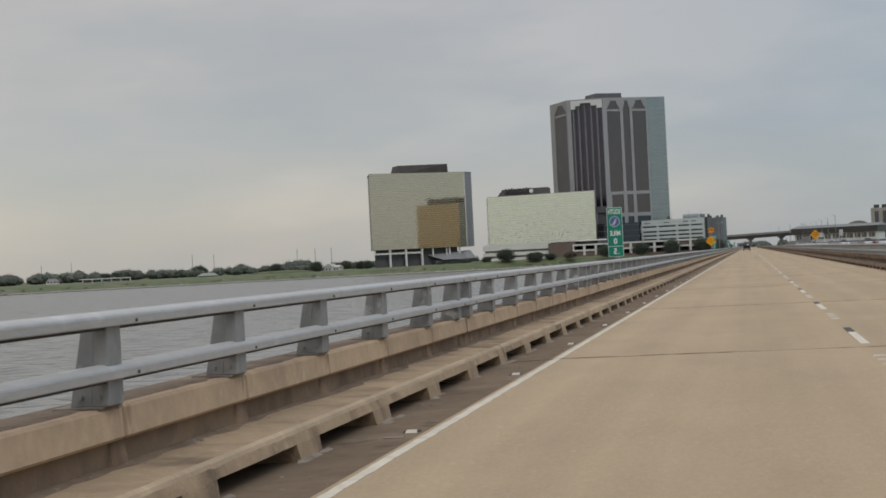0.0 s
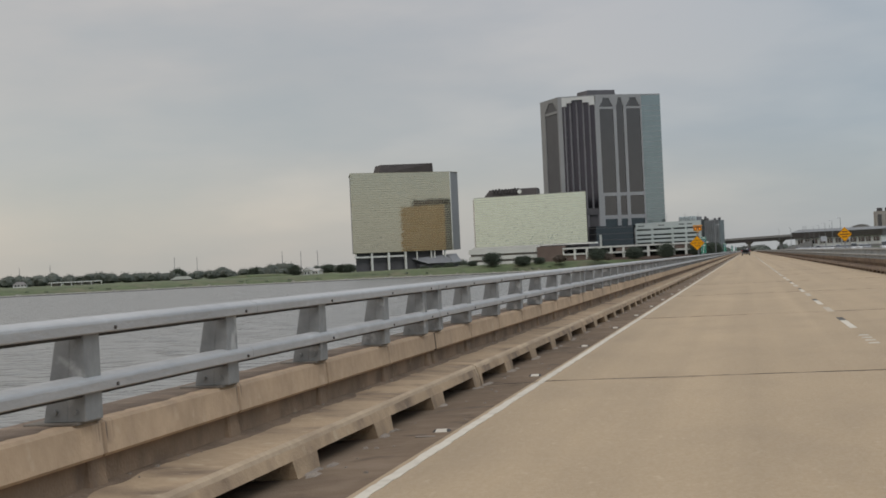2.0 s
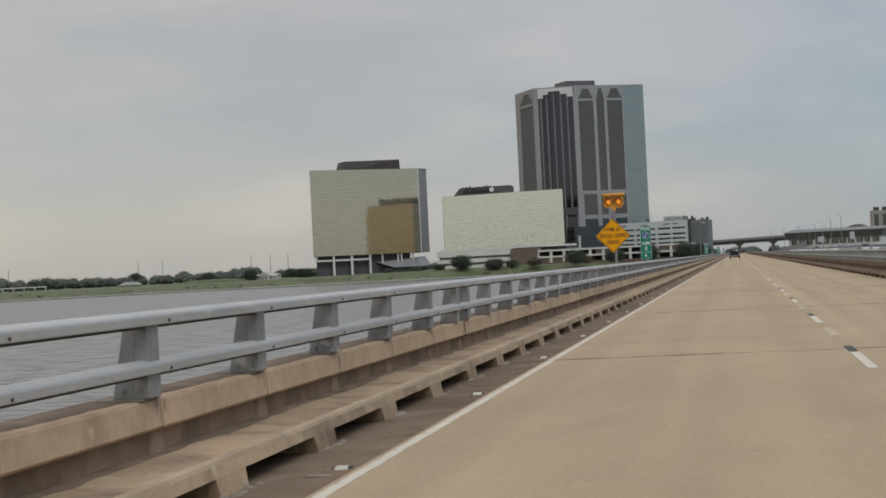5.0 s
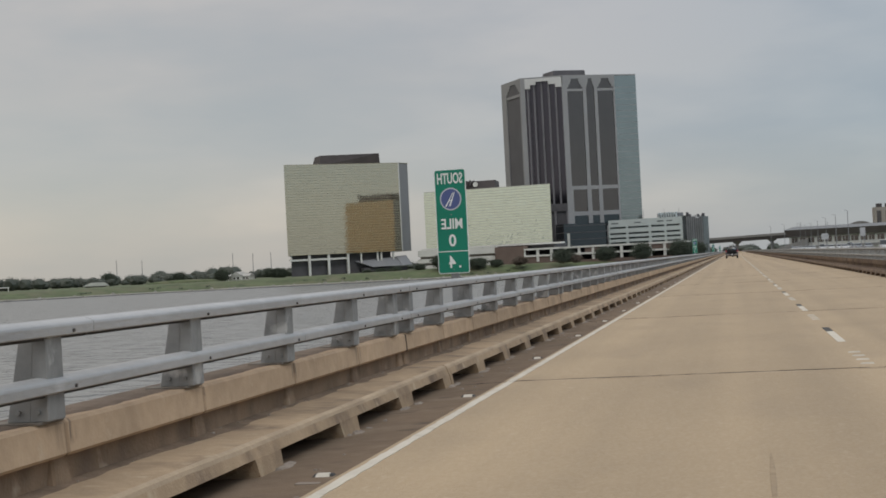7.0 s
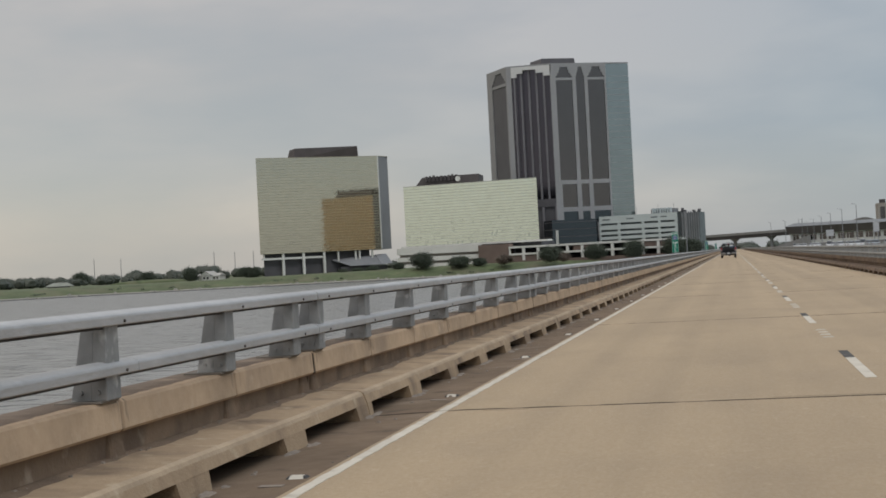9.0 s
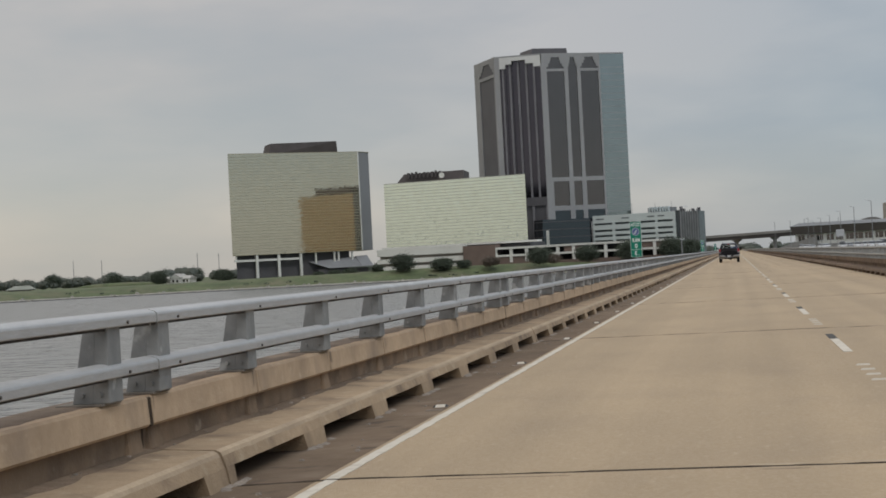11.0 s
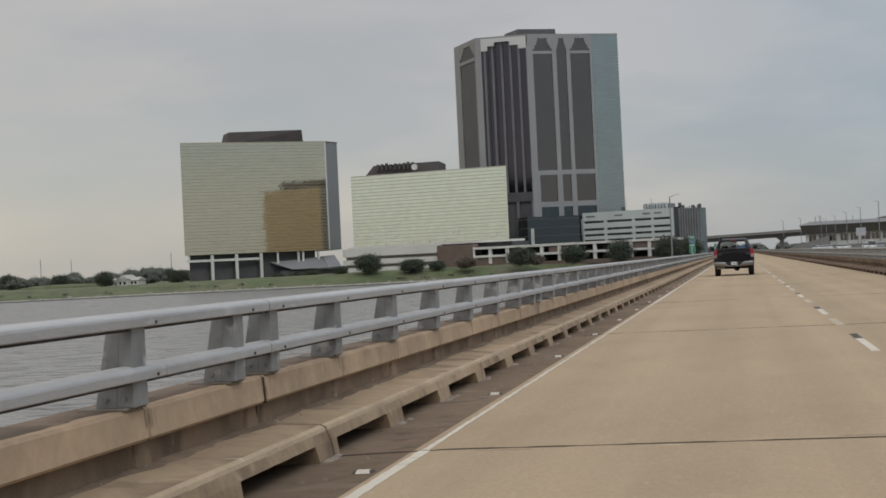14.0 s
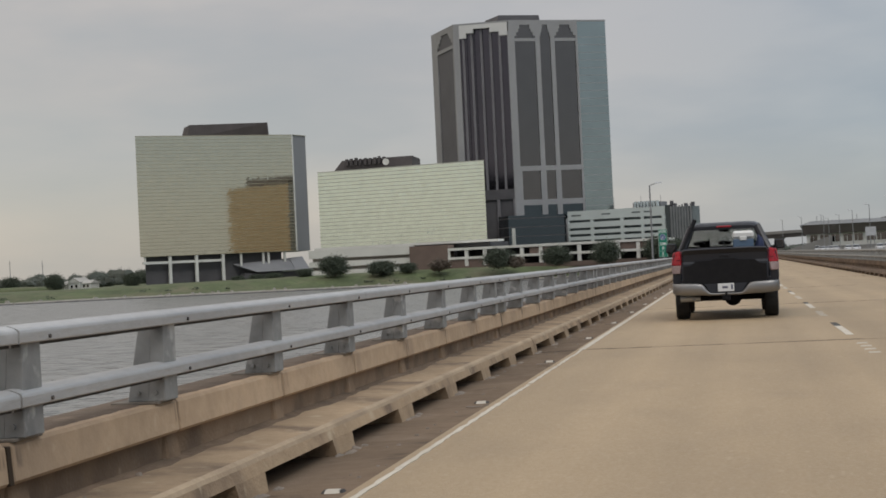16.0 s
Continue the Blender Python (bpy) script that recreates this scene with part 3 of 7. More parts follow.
slab_mesh = mesh_of("slab", strip_of((LEFT + 0.555, -2.2, 1.4, 4.9, RIGHT - 0.45), 0.03, SPAN - 0.03, -0.35, 0.0), ROAD)
shoulder_mesh = mesh_of("shoulder", strip_of((LEFT - 0.5, LEFT, LEFT + 0.555), 0.03, SPAN - 0.03, -0.35, 0.0), SHOULDER)
shoulder_r_mesh = mesh_of("shoulder", strip_of((RIGHT - 0.45, RIGHT, RIGHT + 0.5), 0.03, SPAN - 0.03, -0.35, 0.0), ROAD)


def ragged_seal(seed):
    """The rubber in a deck joint: its edges chipped, its width uneven, flush or sunk in places."""
    rng = random.Random(seed)
    xs = [LEFT - 0.5 + (RIGHT - LEFT + 1.0) * i / 60 for i in range(61)]
    rows = []
    bm = bmesh.new()
    for i, x in enumerate(xs):
        a = 0.029 + max(0, 0.03 * noise.noise((x * 1.7, seed, 0)) + 0.012 * noise.noise((x * 9, seed, 1)))
        b = 0.029 + max(0, 0.03 * noise.noise((x * 1.7, seed, 7)) + 0.012 * noise.noise((x * 9, seed, 8)))
        z = fall(x) + 0.0025 + 0.0015 * noise.noise((x, seed, 3)) - 0.004 * (rng.random() < 0.3)
        rows.append([bm.verts.new(p) for p in ((x, -a, z), (x, b, z), (x, b * 0.8, -0.3), (x, -a * 0.8, -0.3))])
    for r0, r1 in zip(rows, rows[1:]):
        for k in range(4):
            bm.faces.new((r0[k], r0[(k + 1) % 4], r1[(k + 1) % 4], r1[k]))
    return mesh_of("joint_seal", bm, SEAL)


seal_meshes = [ragged_seal(80 + i) for i in range(4)]


def ragged_line(seed, worn):
    """A painted edge line one span long: its borders wander, and where it is worn pieces are gone."""
    rng = random.Random(seed)
    bm = bmesh.new()
    n = 110
    hw = 0.024 if worn else 0.041
    left, right = [-hw + rng.uniform(-0.007, 0.007) for _ in range(n + 1)], [hw + rng.uniform(-0.007, 0.007) for _ in range(n + 1)]
    if worn:
        for i in range(n + 1):
            a, b = noise.noise((i * 0.13, seed, 0)), noise.noise((i * 0.55, seed, 5))
            left[i] += max(0, 0.026 * a + 0.02 * b)
            right[i] -= max(0, -0.026 * a + 0.02 * b)
    for i in range(n):
        if right[i] - left[i] < 0.01 or right[i + 1] - left[i + 1] < 0.01 or (worn and rng.random() < 0.015):
            continue
        a, b = 0.032 + (SPAN - 0.064) * i / n, 0.032 + (SPAN - 0.064) * (i + 1) / n
        hexa(bm, [(left[i], a, -0.002), (right[i], a, -0.002), (right[i + 1], b, -0.002), (left[i + 1], b, -0.002), (left[i], a, 0.005), (right[i], a, 0.005), (right[i + 1], b, 0.005), (left[i + 1], b, 0.005)])
    bmesh.ops.remove_doubles(bm, verts=bm.verts[:], dist=1e-4)
    return mesh_of("edge_line", bm, WHITE_LINE)


edge_meshes = [ragged_line(40 + i, False) for i in range(3)]
worn_meshes = [ragged_line(50 + i, True) for i in range(3)]
for k in range(FIRST, LAST + 1):
    y = JOINT0 + SPAN * k
    part("slab", slab_mesh, None, road, at=(0, y, 0))
    part("shoulder", shoulder_mesh, None, road, at=(0, y, 0))
    part("shoulder", shoulder_r_mesh, None, road, at=(0, y, 0))
    part("joint_seal", seal_meshes[k % 4], None, road, at=(0, y, 0))
    part("edge_line", worn_meshes[k % 3] if k in (22, 23, 25) else edge_meshes[k % 3], None, road, at=(-2.353, y, fall(-2.353)))
def grit_patches(seed):
    """Pale grit washed up against the curb's feet."""
    rng = random.Random(seed)
    bm = bmesh.new()
    for i in range(7):
        for _ in range(5):
            y, x = PANEL_Y * i + 2.015 + rng.uniform(-0.05, 0.75), LEFT + rng.uniform(0.0, 0.07)
            w, l = rng.uniform(0.012, 0.04), rng.uniform(0.05, 0.2)
            hexa(bm, [(x - 0.03, y - l, -0.075), (x + w, y - l * 0.8, -0.072), (x + w, y + l * 0.8, -0.072), (x - 0.03, y + l, -0.075),
                      (x - 0.03, y - l * 0.6, -0.048), (x + w * 0.4, y - l * 0.4, -0.056), (x + w * 0.4, y + l * 0.4, -0.056), (x - 0.03, y + l * 0.6, -0.048)])
    for _ in range(26):
        y, x, q = rng.uniform(0.2, SPAN - 0.2), LEFT + rng.uniform(0.05, 0.55), rng.uniform(0.008, 0.022)
        hexa(bm, [(x + a * q, y + b * q, -0.063 + 0.031 * (x - LEFT) + c * q) for a, b, c in ((-1, -1, -0.2), (1, -1, -0.2), (1, 1, -0.2), (-1, 1, -0.2), (-0.6, -0.5, 0.8), (0.5, -0.6, 0.7), (0.6, 0.6, 0.8), (-0.5, 0.6, 0.6))])
    return mesh_of("grit", bm, GRIT)


PANEL_Y = SPAN / 7
grit_meshes = [grit_patches(60 + i) for i in range(3)]
for k in range(FIRST, 31):
    tagged(part("grit", grit_meshes[k % 3], None, road, "pale grit against the curb", at=(0, JOINT0 + SPAN * k, 0)), kind="stuff")
# a pale rubbed strip on both sides of each joint
def joint_scars(seed):
    """Thin rubbed and patched streaks beside a joint, light and dark."""
    rng = random.Random(seed)
    light, dark = bmesh.new(), bmesh.new()
    for i in range(10):
        x, y, l, w = rng.uniform(LEFT + 0.8, RIGHT - 1.5), rng.choice((-1, 1)) * rng.uniform(0.06, 0.17), rng.uniform(0.2, 1.1), rng.uniform(0.006, 0.022)
        bm = light if i % 3 else dark
        n = 6
        rows = [[bm.verts.new((x + l * k / n, y + q * w * (0.3 + math.sin(math.pi * (k + 0.4) / (n + 0.8))) + 0.012 * noise.noise((k * 0.8, seed, i)), fall(x + l * k / n) + (0.0028 if abs(q) < 1 else -0.001)))
                 for q in (-1, -0.5, 0.5, 1)] for k in range(n + 1)]
        for r0, r1 in zip(rows, rows[1:]):
            for k in range(3):
                bm.faces.new((r0[k], r1[k], r1[k + 1], r0[k + 1]))
    return mesh_of("joint_scar", light, SCAR_LIGHT), mesh_of("joint_scar", dark, SCAR_DARK)


SCAR_LIGHT = material("rubbed_concrete", (0.44, 0.35, 0.25), 0.85, var=0.12, coarse=3.0)
SCAR_DARK = material("tarry_patch", (0.255, 0.19, 0.125), 0.85, var=0.2, coarse=3.0)
scar_sets = [joint_scars(90 + i) for i in range(4)]
for k in range(FIRST, 31):
    for mesh in scar_sets[k % 4]:
        tagged(part("joint_scar", mesh, None, road, at=(0, JOINT0 + SPAN * k, 0)), kind="stuff")


def streak(x0, y0, x1, y1, w, along):
    """A thin ragged streak on the road that tapers to both ends; its width lies along x (0) or y (1)."""
    bm = bmesh.new()
    n = 22
    rows = []
    for i in range(n + 1):
        u = i / n
        half = w * math.sin(math.pi * (u + 0.08) / 1.16) * (0.5 + 1.0 * abs(noise.noise((u * 6.0, w * 40, x0 * 9))))
        x, y = x0 + (x1 - x0) * u, y0 + (y1 - y0) * u
        drift = 0.25 * w * noise.noise((u * 4.0, 3.0, x0 * 7))
        row = []
        for q, h in ((-1, -0.001), (-0.6, 0.0026), (0.6, 0.0026), (1, -0.001)):
            px, py = (x, y + q * half + drift) if along else (x + q * half + drift, y)
            row.append(bm.verts.new((px, py, fall(px) + h)))
        rows.append(row)
    for r0, r1 in zip(rows, rows[1:]):
        for i in range(3):
            bm.faces.new((r0[i], r1[i], r1[i + 1], r0[i + 1]))
    return bm


# two long pale scrapes across the lane, just beyond a joint
for x0, y0, x1, y1, w in ((-0.93, 346.5, -0.06, 347.57, 0.20), (-0.99, 345.45, -0.60, 345.75, 0.15)):
    part("scrape", streak(x0, y0, x1, y1, w, 1), SCAR_LIGHT, road, "pale scrape on the concrete")
# faint tyre rubber and drips beyond another
RUBBED = material("faint_tyre_rubber", (0.322, 0.235, 0.143), 0.8, var=0.2, coarse=4.0)
for x0, y0, x1, y1, w in ((0.125, 191.1, 0.126, 196.2, 0.020), (0.19, 190.15, 0.279, 199.5, 0.035), (0.295, 190.8, 0.32, 195.8, 0.040), (0.238, 191.4, 0.254, 194.5, 0.018)):
    part("tyre_mark", streak(x0, y0, x1, y1, w, 0), RUBBED, road, "faint dark tyre rubber")
dash_mesh = mesh_of("lane_dash", box(-0.055, 0.055, 0, 3.0, -0.002, 0.004), WHITE_LINE)
black_mesh = mesh_of("contrast_dash", box(-0.055, 0.055, 3.01, 4.35, -0.002, 0.004), BLACK_LINE)
bm = hexa(bmesh.new(), [(-0.075, -0.045, 0), (0.075, -0.045, 0), (0.075, 0.045, 0), (-0.075, 0.045, 0), (-0.06, -0.025, 0.014), (0.06, -0.025, 0.014), (0.06, 0.025, 0.014), (-0.06, 0.025, 0.014)])
button_mesh = mesh_of("lane_button", bm, BUTTON)
bm = hexa(bmesh.new(), [(-0.048, -0.05, 0), (0.048, -0.05, 0), (0.048, 0.05, 0), (-0.048, 0.05, 0), (-0.040, -0.026, 0.02), (0.040, -0.026, 0.02), (0.040, 0.026, 0.02), (-0.040, 0.026, 0.02)])
reflector_mesh = mesh_of("reflector", bm, MARKER)
bm = hexa(bmesh.new(), [(-0.070, -0.044, 0), (0.070, -0.044, 0), (0.070, 0.06, 0), (-0.070, 0.06, 0), (-0.055, -0.02, 0.017), (0.055, -0.02, 0.017), (0.055, 0.04, 0.017), (-0.055, 0.04, 0.017)])
marker_mesh = mesh_of("road_marker", bm, MARKER_BODY)
patch_mesh = mesh_of("marker_patch", box(-0.075, 0.075, -0.40, -0.31, -0.002, 0.003), GRIT)
for n in range(-24, 70):
    y = 212.05 + 12.013 * n
    part("lane_dash", dash_mesh, None, road, at=(1.475, y, fall(1.475)))
    part("contrast_dash", black_mesh, None, road, at=(1.475, y, fall(1.475)))
    for i in range(4):
        part("lane_button", button_mesh, None, road, at=(1.477, y - 2.4 - 0.70 * i, fall(1.477)))
rng = random.Random(8)
for n in range(-10, 98):
    y = 4.54 + 6.079 * n
    mark = part("road_marker", marker_mesh, None, road, "black marker with a white reflector", at=(-2.546, y, fall(-2.546)))
    part("reflector", reflector_mesh, None, mark)
    if rng.random() < 0.7:
        part("marker_patch", patch_mesh, None, road, at=(-2.58 + rng.uniform(-0.05, 0.05), y, fall(-2.58) + 0.002))
# piers under the joints
cap = box(-4.2, 7.0, -0.6, 0.6, -1.75, -0.95, 0.05)
cap_mesh = mesh_of("pier_cap", cap, SOFFIT)
pile_mesh = mesh_of("pile", rod(bmesh.new(), (0, 0, -9), (0, 0, -1.75), 0.68, sides=16), SOFFIT, True)
girder_mesh = mesh_of("girder", box(-0.25, 0.25, 0.05, SPAN - 0.05, -0.95, -0.351), SOFFIT)
pier = thing("bridge_pier", "grey concrete pile bent standing in the lake under the deck", "bridge pier", group="bridge piers", kind="structure")
part("pier_cap", cap_mesh, None, pier)
part("pile", pile_mesh, None, pier, at=(-2.2, 0, 0))
part("pile", pile_mesh, None, pier, at=(5.0, 0, 0))
pier.matrix_basis = pose(0, JOINT0 + SPAN * FIRST, 0)
for k in range(FIRST + 1, LAST + 1):
    copy_thing(pier, pose(0, JOINT0 + SPAN * k, 0))
for k in range(FIRST, LAST + 1):
    for x in (-3.3, -0.2, 2.9, 6.0):
        part("girder", girder_mesh, None, road, at=(x, JOINT0 + SPAN * k, 0))


# ---------------------------------------------------------------- curb, parapet and railing of one span
# local x runs outwards (negative) from the curb's foot, y along the span
PANEL = SPAN / 7
GAP = 0.022
POSTS = [0.22] + [PANEL * i - 0.20 for i in range(1, 7)] + [SPAN - 0.68]


def curb_span(seed=3, mats=(CURB, CURB_NOSE)):
    bm = bmesh.new()
    # the slab on top, its road edge chipped and worn
    rng = random.Random(seed)
    stations = [GAP + (SPAN - 2 * GAP) * i / 150 for i in range(151)]
    rings = []
    chip = 0.0
    for s in stations:
        chip = rng.uniform(0.005, 0.015) if rng.random() < 0.03 else chip * 0.45
        j = 0.008 * noise.noise((s * 0.7, seed, 0)) + 0.004 * noise.noise((s * 3.1, seed, 4)) - chip * 0.6
        e = 0.004 * noise.noise((s * 4.3, seed, 9)) - chip * 0.5
        rings.append([bm.verts.new(p) for p in ((-0.03 + j, s, 0.118), (-0.056 + j, s, 0.188 + j + e), (-0.068 + j, s, 0.212 + j), (-0.098 + j + e, s, 0.228 + j * 0.5), (-0.56, s, 0.250), (-0.56, s, 0.118))])
    for r0, r1 in zip(rings, rings[1:]):
        for i in range(6):
            f = bm.faces.new((r0[i], r0[(i + 1) % 6], r1[(i + 1) % 6], r1[i]))
            f.material_index = 1 if i in (1, 2) else 0
    bm.faces.new(rings[0][::-1])
    bm.faces.new(rings[-1])
    # feet between the drain openings
    opening = 1.86
    edges = [GAP]
    for i in range(7):
        c = PANEL * (i + 0.5) - 0.134
        edges += [c - opening / 2, c + opening / 2]
    edges.append(SPAN - GAP)
    for a, b in zip(edges[::2], edges[1::2]):
        hexa(bm, [(0.0, a, -0.02), (0.0, b, -0.02), (-0.5, b - 0.02, -0.02), (-0.5, a + 0.02, -0.02), (-0.03, a - 0.03 if a > 0.1 else a, 0.118), (-0.03, b + 0.03 if b < SPAN - 0.1 else b, 0.118), (-0.5, b, 0.118), (-0.5, a, 0.118)])
    data = mesh_of("curb_slab", bm, mats[0])
    data.materials.append(mats[1])
    return data


rail_top_profile = [(-0.458, 1.036), (-0.458, 1.053), (-0.419, 1.054), (-0.413, 1.060), (-0.412, 1.103), (-0.416, 1.115), (-0.428, 1.125), (-0.468, 1.139), (-0.504, 1.141), (-0.521, 1.128), (-0.525, 1.060), (-0.512, 1.036)]


def rail_mesh(name, drop, y0, y1, mat):
    """A length of rail; its turned-in lower lip is coloured black, as shade."""
    bm = sweep(bmesh.new(), [(a, z - drop) for a, z in rail_top_profile], "y", (y0, y1))
    bm.faces.ensure_lookup_table()
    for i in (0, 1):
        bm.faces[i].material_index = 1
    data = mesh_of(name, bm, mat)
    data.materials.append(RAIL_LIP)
    return data


def coping_grime(seed=21):
    """Dirt and debris lying along the top of the parapet, with a ragged edge."""
    bm = bmesh.new()
    n = 260
    rows = []
    for i in range(n + 1):
        y = GAP + (SPAN - 2 * GAP) * i / n
        front = -0.565 + 0.045 * noise.noise((y * 0.9, seed, 0)) + 0.035 * noise.noise((y * 3.7, seed, 3)) + 0.020 * noise.noise((y * 12.0, seed, 6))
        top = 0.6035 + 0.003 * noise.noise((y * 2.0, seed, 11))
        rows.append([bm.verts.new(p) for p in ((front, y, 0.5935), (front - 0.03, y, 0.600), (front - 0.10, y, top), (-0.868, y, top - 0.002), (-0.868, y, 0.585))])
    for r0, r1 in zip(rows, rows[1:]):
        for p, q, u, v in zip(r0, r1, r1[1:], r0[1:]):
            bm.faces.new((p, q, u, v))
    return bm


def span_side(seed):
    """Curb, parapet and railing of one span, at the origin; they are copied along the bridge."""
    curb = thing("curb", "weathered tan concrete curb with drain openings at the road's edge", "curb", group="curb lengths", kind="structure")
    part("curb_slab", curb_span(seed), None, curb)
    parapet = thing("parapet", "tan concrete bridge parapet in cast panels with stained grooves", "parapet", group="parapet lengths", kind="structure")
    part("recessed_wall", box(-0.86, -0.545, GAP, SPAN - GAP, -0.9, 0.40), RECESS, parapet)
    panel_bm = hexa(bmesh.new(), [(-0.470, 0.010, 0.402), (-0.87, 0.010, 0.402), (-0.87, PANEL - 0.010, 0.402), (-0.470, PANEL - 0.010, 0.402),
                                  (-0.485, 0.010, 0.598), (-0.87, 0.010, 0.592), (-0.87, PANEL - 0.010, 0.592), (-0.485, PANEL - 0.010, 0.598)], 0.018)
    panel_mesh = mesh_of("panel", panel_bm, PARAPET)
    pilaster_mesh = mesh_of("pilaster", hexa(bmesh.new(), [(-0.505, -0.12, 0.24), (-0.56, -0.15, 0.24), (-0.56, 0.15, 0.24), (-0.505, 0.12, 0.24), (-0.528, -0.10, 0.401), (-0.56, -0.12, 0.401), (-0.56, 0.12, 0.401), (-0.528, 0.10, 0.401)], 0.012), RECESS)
    rng = random.Random(seed + 70)
    bm = bmesh.new()
    for _ in range(46):
        y, x, q = rng.uniform(0.1, SPAN - 0.1), -0.535 + abs(rng.gauss(0, 0.045)), rng.uniform(0.005, 0.018)
        hexa(bm, [(x + a * q, y + b * q * 1.3, 0.247 + c * q) for a, b, c in ((-1, -1, -0.4), (1, -1, -0.4), (1, 1, -0.4), (-1, 1, -0.4), (-0.6, -0.5, 0.8), (0.5, -0.6, 0.7), (0.6, 0.6, 0.9), (-0.5, 0.6, 0.6))])
    tagged(part("debris", bm, GRIT, curb, "small stones and dirt on the curb"), kind="stuff")
    bm = bmesh.new()
    n = 120
    rows = []
    for i in range(n + 1):
        y = GAP + (SPAN - 2 * GAP) * i / n
        reach = max(0.02, 0.125 + 0.11 * noise.noise((y * 0.55, seed, 31)) + 0.06 * noise.noise((y * 2.3, seed, 33)) + rng.uniform(-0.012, 0.012))
        rows.append([bm.verts.new((-0.56 + d * reach, y, 0.250 - 0.022 * d * reach / 0.46 + h * min(1, reach / 0.06))) for d, h in ((0, 0.010), (0.35, 0.007), (0.8, 0.002), (1.0, -0.003))])
    for r0, r1 in zip(rows, rows[1:]):
        for a, b, c, d in zip(r0, r1, r1[1:], r0[1:]):
            bm.faces.new((a, b, c, d))
    tagged(part("silt", bm, SILT, curb, "dark silt along the wall's foot"), kind="stuff")
    for i in range(7):
        part("panel", panel_mesh, None, parapet, at=Matrix.Translation((0, PANEL * i + (0.012 if i == 0 else -0.012 if i == 6 else 0), 0)))
        if i:
            part("pilaster", pilaster_mesh, None, parapet, at=(0, PANEL * i, 0))
    part("pilaster", pilaster_mesh, None, parapet, at=(0, 0.19, 0))
    part("pilaster", pilaster_mesh, None, parapet, at=(0, SPAN - 0.19, 0))
    part("grime", coping_grime(seed + 20), GRIME, parapet, "dark dirt along the parapet's top")
    # the open joint to the next span, packed with black filler
    bm = hexa(bmesh.new(), [(-0.4715, SPAN - GAP, 0.404), (-0.86, SPAN - GAP, 0.404), (-0.86, SPAN + GAP, 0.404), (-0.4715, SPAN + GAP, 0.404),
                            (-0.4855, SPAN - GAP, 0.584), (-0.86, SPAN - GAP, 0.580), (-0.86, SPAN + GAP, 0.580), (-0.4855, SPAN + GAP, 0.584)])
    quad_box(bm, -0.85, -0.546, SPAN - GAP, SPAN + GAP, 0.0, 0.402)
    part("joint_filler", bm, SEAL, parapet, "black filler in the open joint")
    railing = thing("bridge_railing", "grey galvanised two-rail bridge railing on tapered posts above the parapet", "railing", group="bridge railing lengths")
    ends = (0.02, SPAN - 0.006)
    for name, drop, cut in (("top_rail", 0.0, PANEL * (seed % 3 + 2) + 0.30), ("lower_rail", 0.297, PANEL * (6 - seed % 3) + 0.16)):
        part(name, rail_mesh(name, drop, ends[0], cut - 0.004, GALV), None, railing)
        part(name, rail_mesh(name, drop, cut + 0.004, ends[1], GALV), None, railing)
        part("splice_sleeve", box(-0.505, -0.44, cut - 0.2, cut + 0.2, 1.055 - drop, 1.118 - drop), GALV_POST, railing)
    sleeve = mesh_of("splice_sleeve", box(-0.505, -0.44, -0.25, 0.25, 1.055, 1.118), GALV_POST)
    part("splice_sleeve", sleeve, None, railing, at=(0, SPAN, 0))
    part("splice_sleeve", sleeve, None, railing, at=(0, SPAN, -0.297))
    # a folded post: a broad front box and a narrower back web with a seam between
    bm = hexa(bmesh.new(), [(-0.445, -0.118, 0.612), (-0.548, -0.118, 0.612), (-0.548, 0.118, 0.612), (-0.445, 0.118, 0.612),
                            (-0.445, -0.105, 1.085), (-0.520, -0.105, 1.085), (-0.520, 0.105, 1.085), (-0.445, 0.105, 1.085)], 0.005)
    hexa(bm, [(-0.546, -0.115, 0.612), (-0.675, -0.115, 0.612), (-0.675, 0.115, 0.612), (-0.546, 0.115, 0.612),
              (-0.518, -0.102, 1.085), (-0.592, -0.102, 1.085), (-0.592, 0.102, 1.085), (-0.518, 0.102, 1.085)], 0.004)
    for x in (-0.50, -0.61):
        rod(bm, (x, -0.10, 0.665), (x, -0.135, 0.665), 0.014, sides=8)
    post_mesh = mesh_of("post", bm, GALV_POST)
    bm = box(-0.765, -0.475, -0.165, 0.165, 0.597, 0.613, 0.004)
    plate_mesh = mesh_of("base_plate", bm, DIRTY_PLATE)
    bolt_mesh = mesh_of("bolt", rod(bmesh.new(), (-0.43, 0, 0), (-0.402, 0, 0), 0.010, sides=8), BOLT)
    for s in POSTS:
        post = part("post", post_mesh, None, railing, at=(0, s, 0))
        part("base_plate", plate_mesh, None, post)
        for z in (1.076, 0.779):
            part("bolt", bolt_mesh, None, post, at=(0, 0.13 + 0.15 * ((s * 7.3 + seed * 0.37) % 1), z))
    return curb, parapet, railing


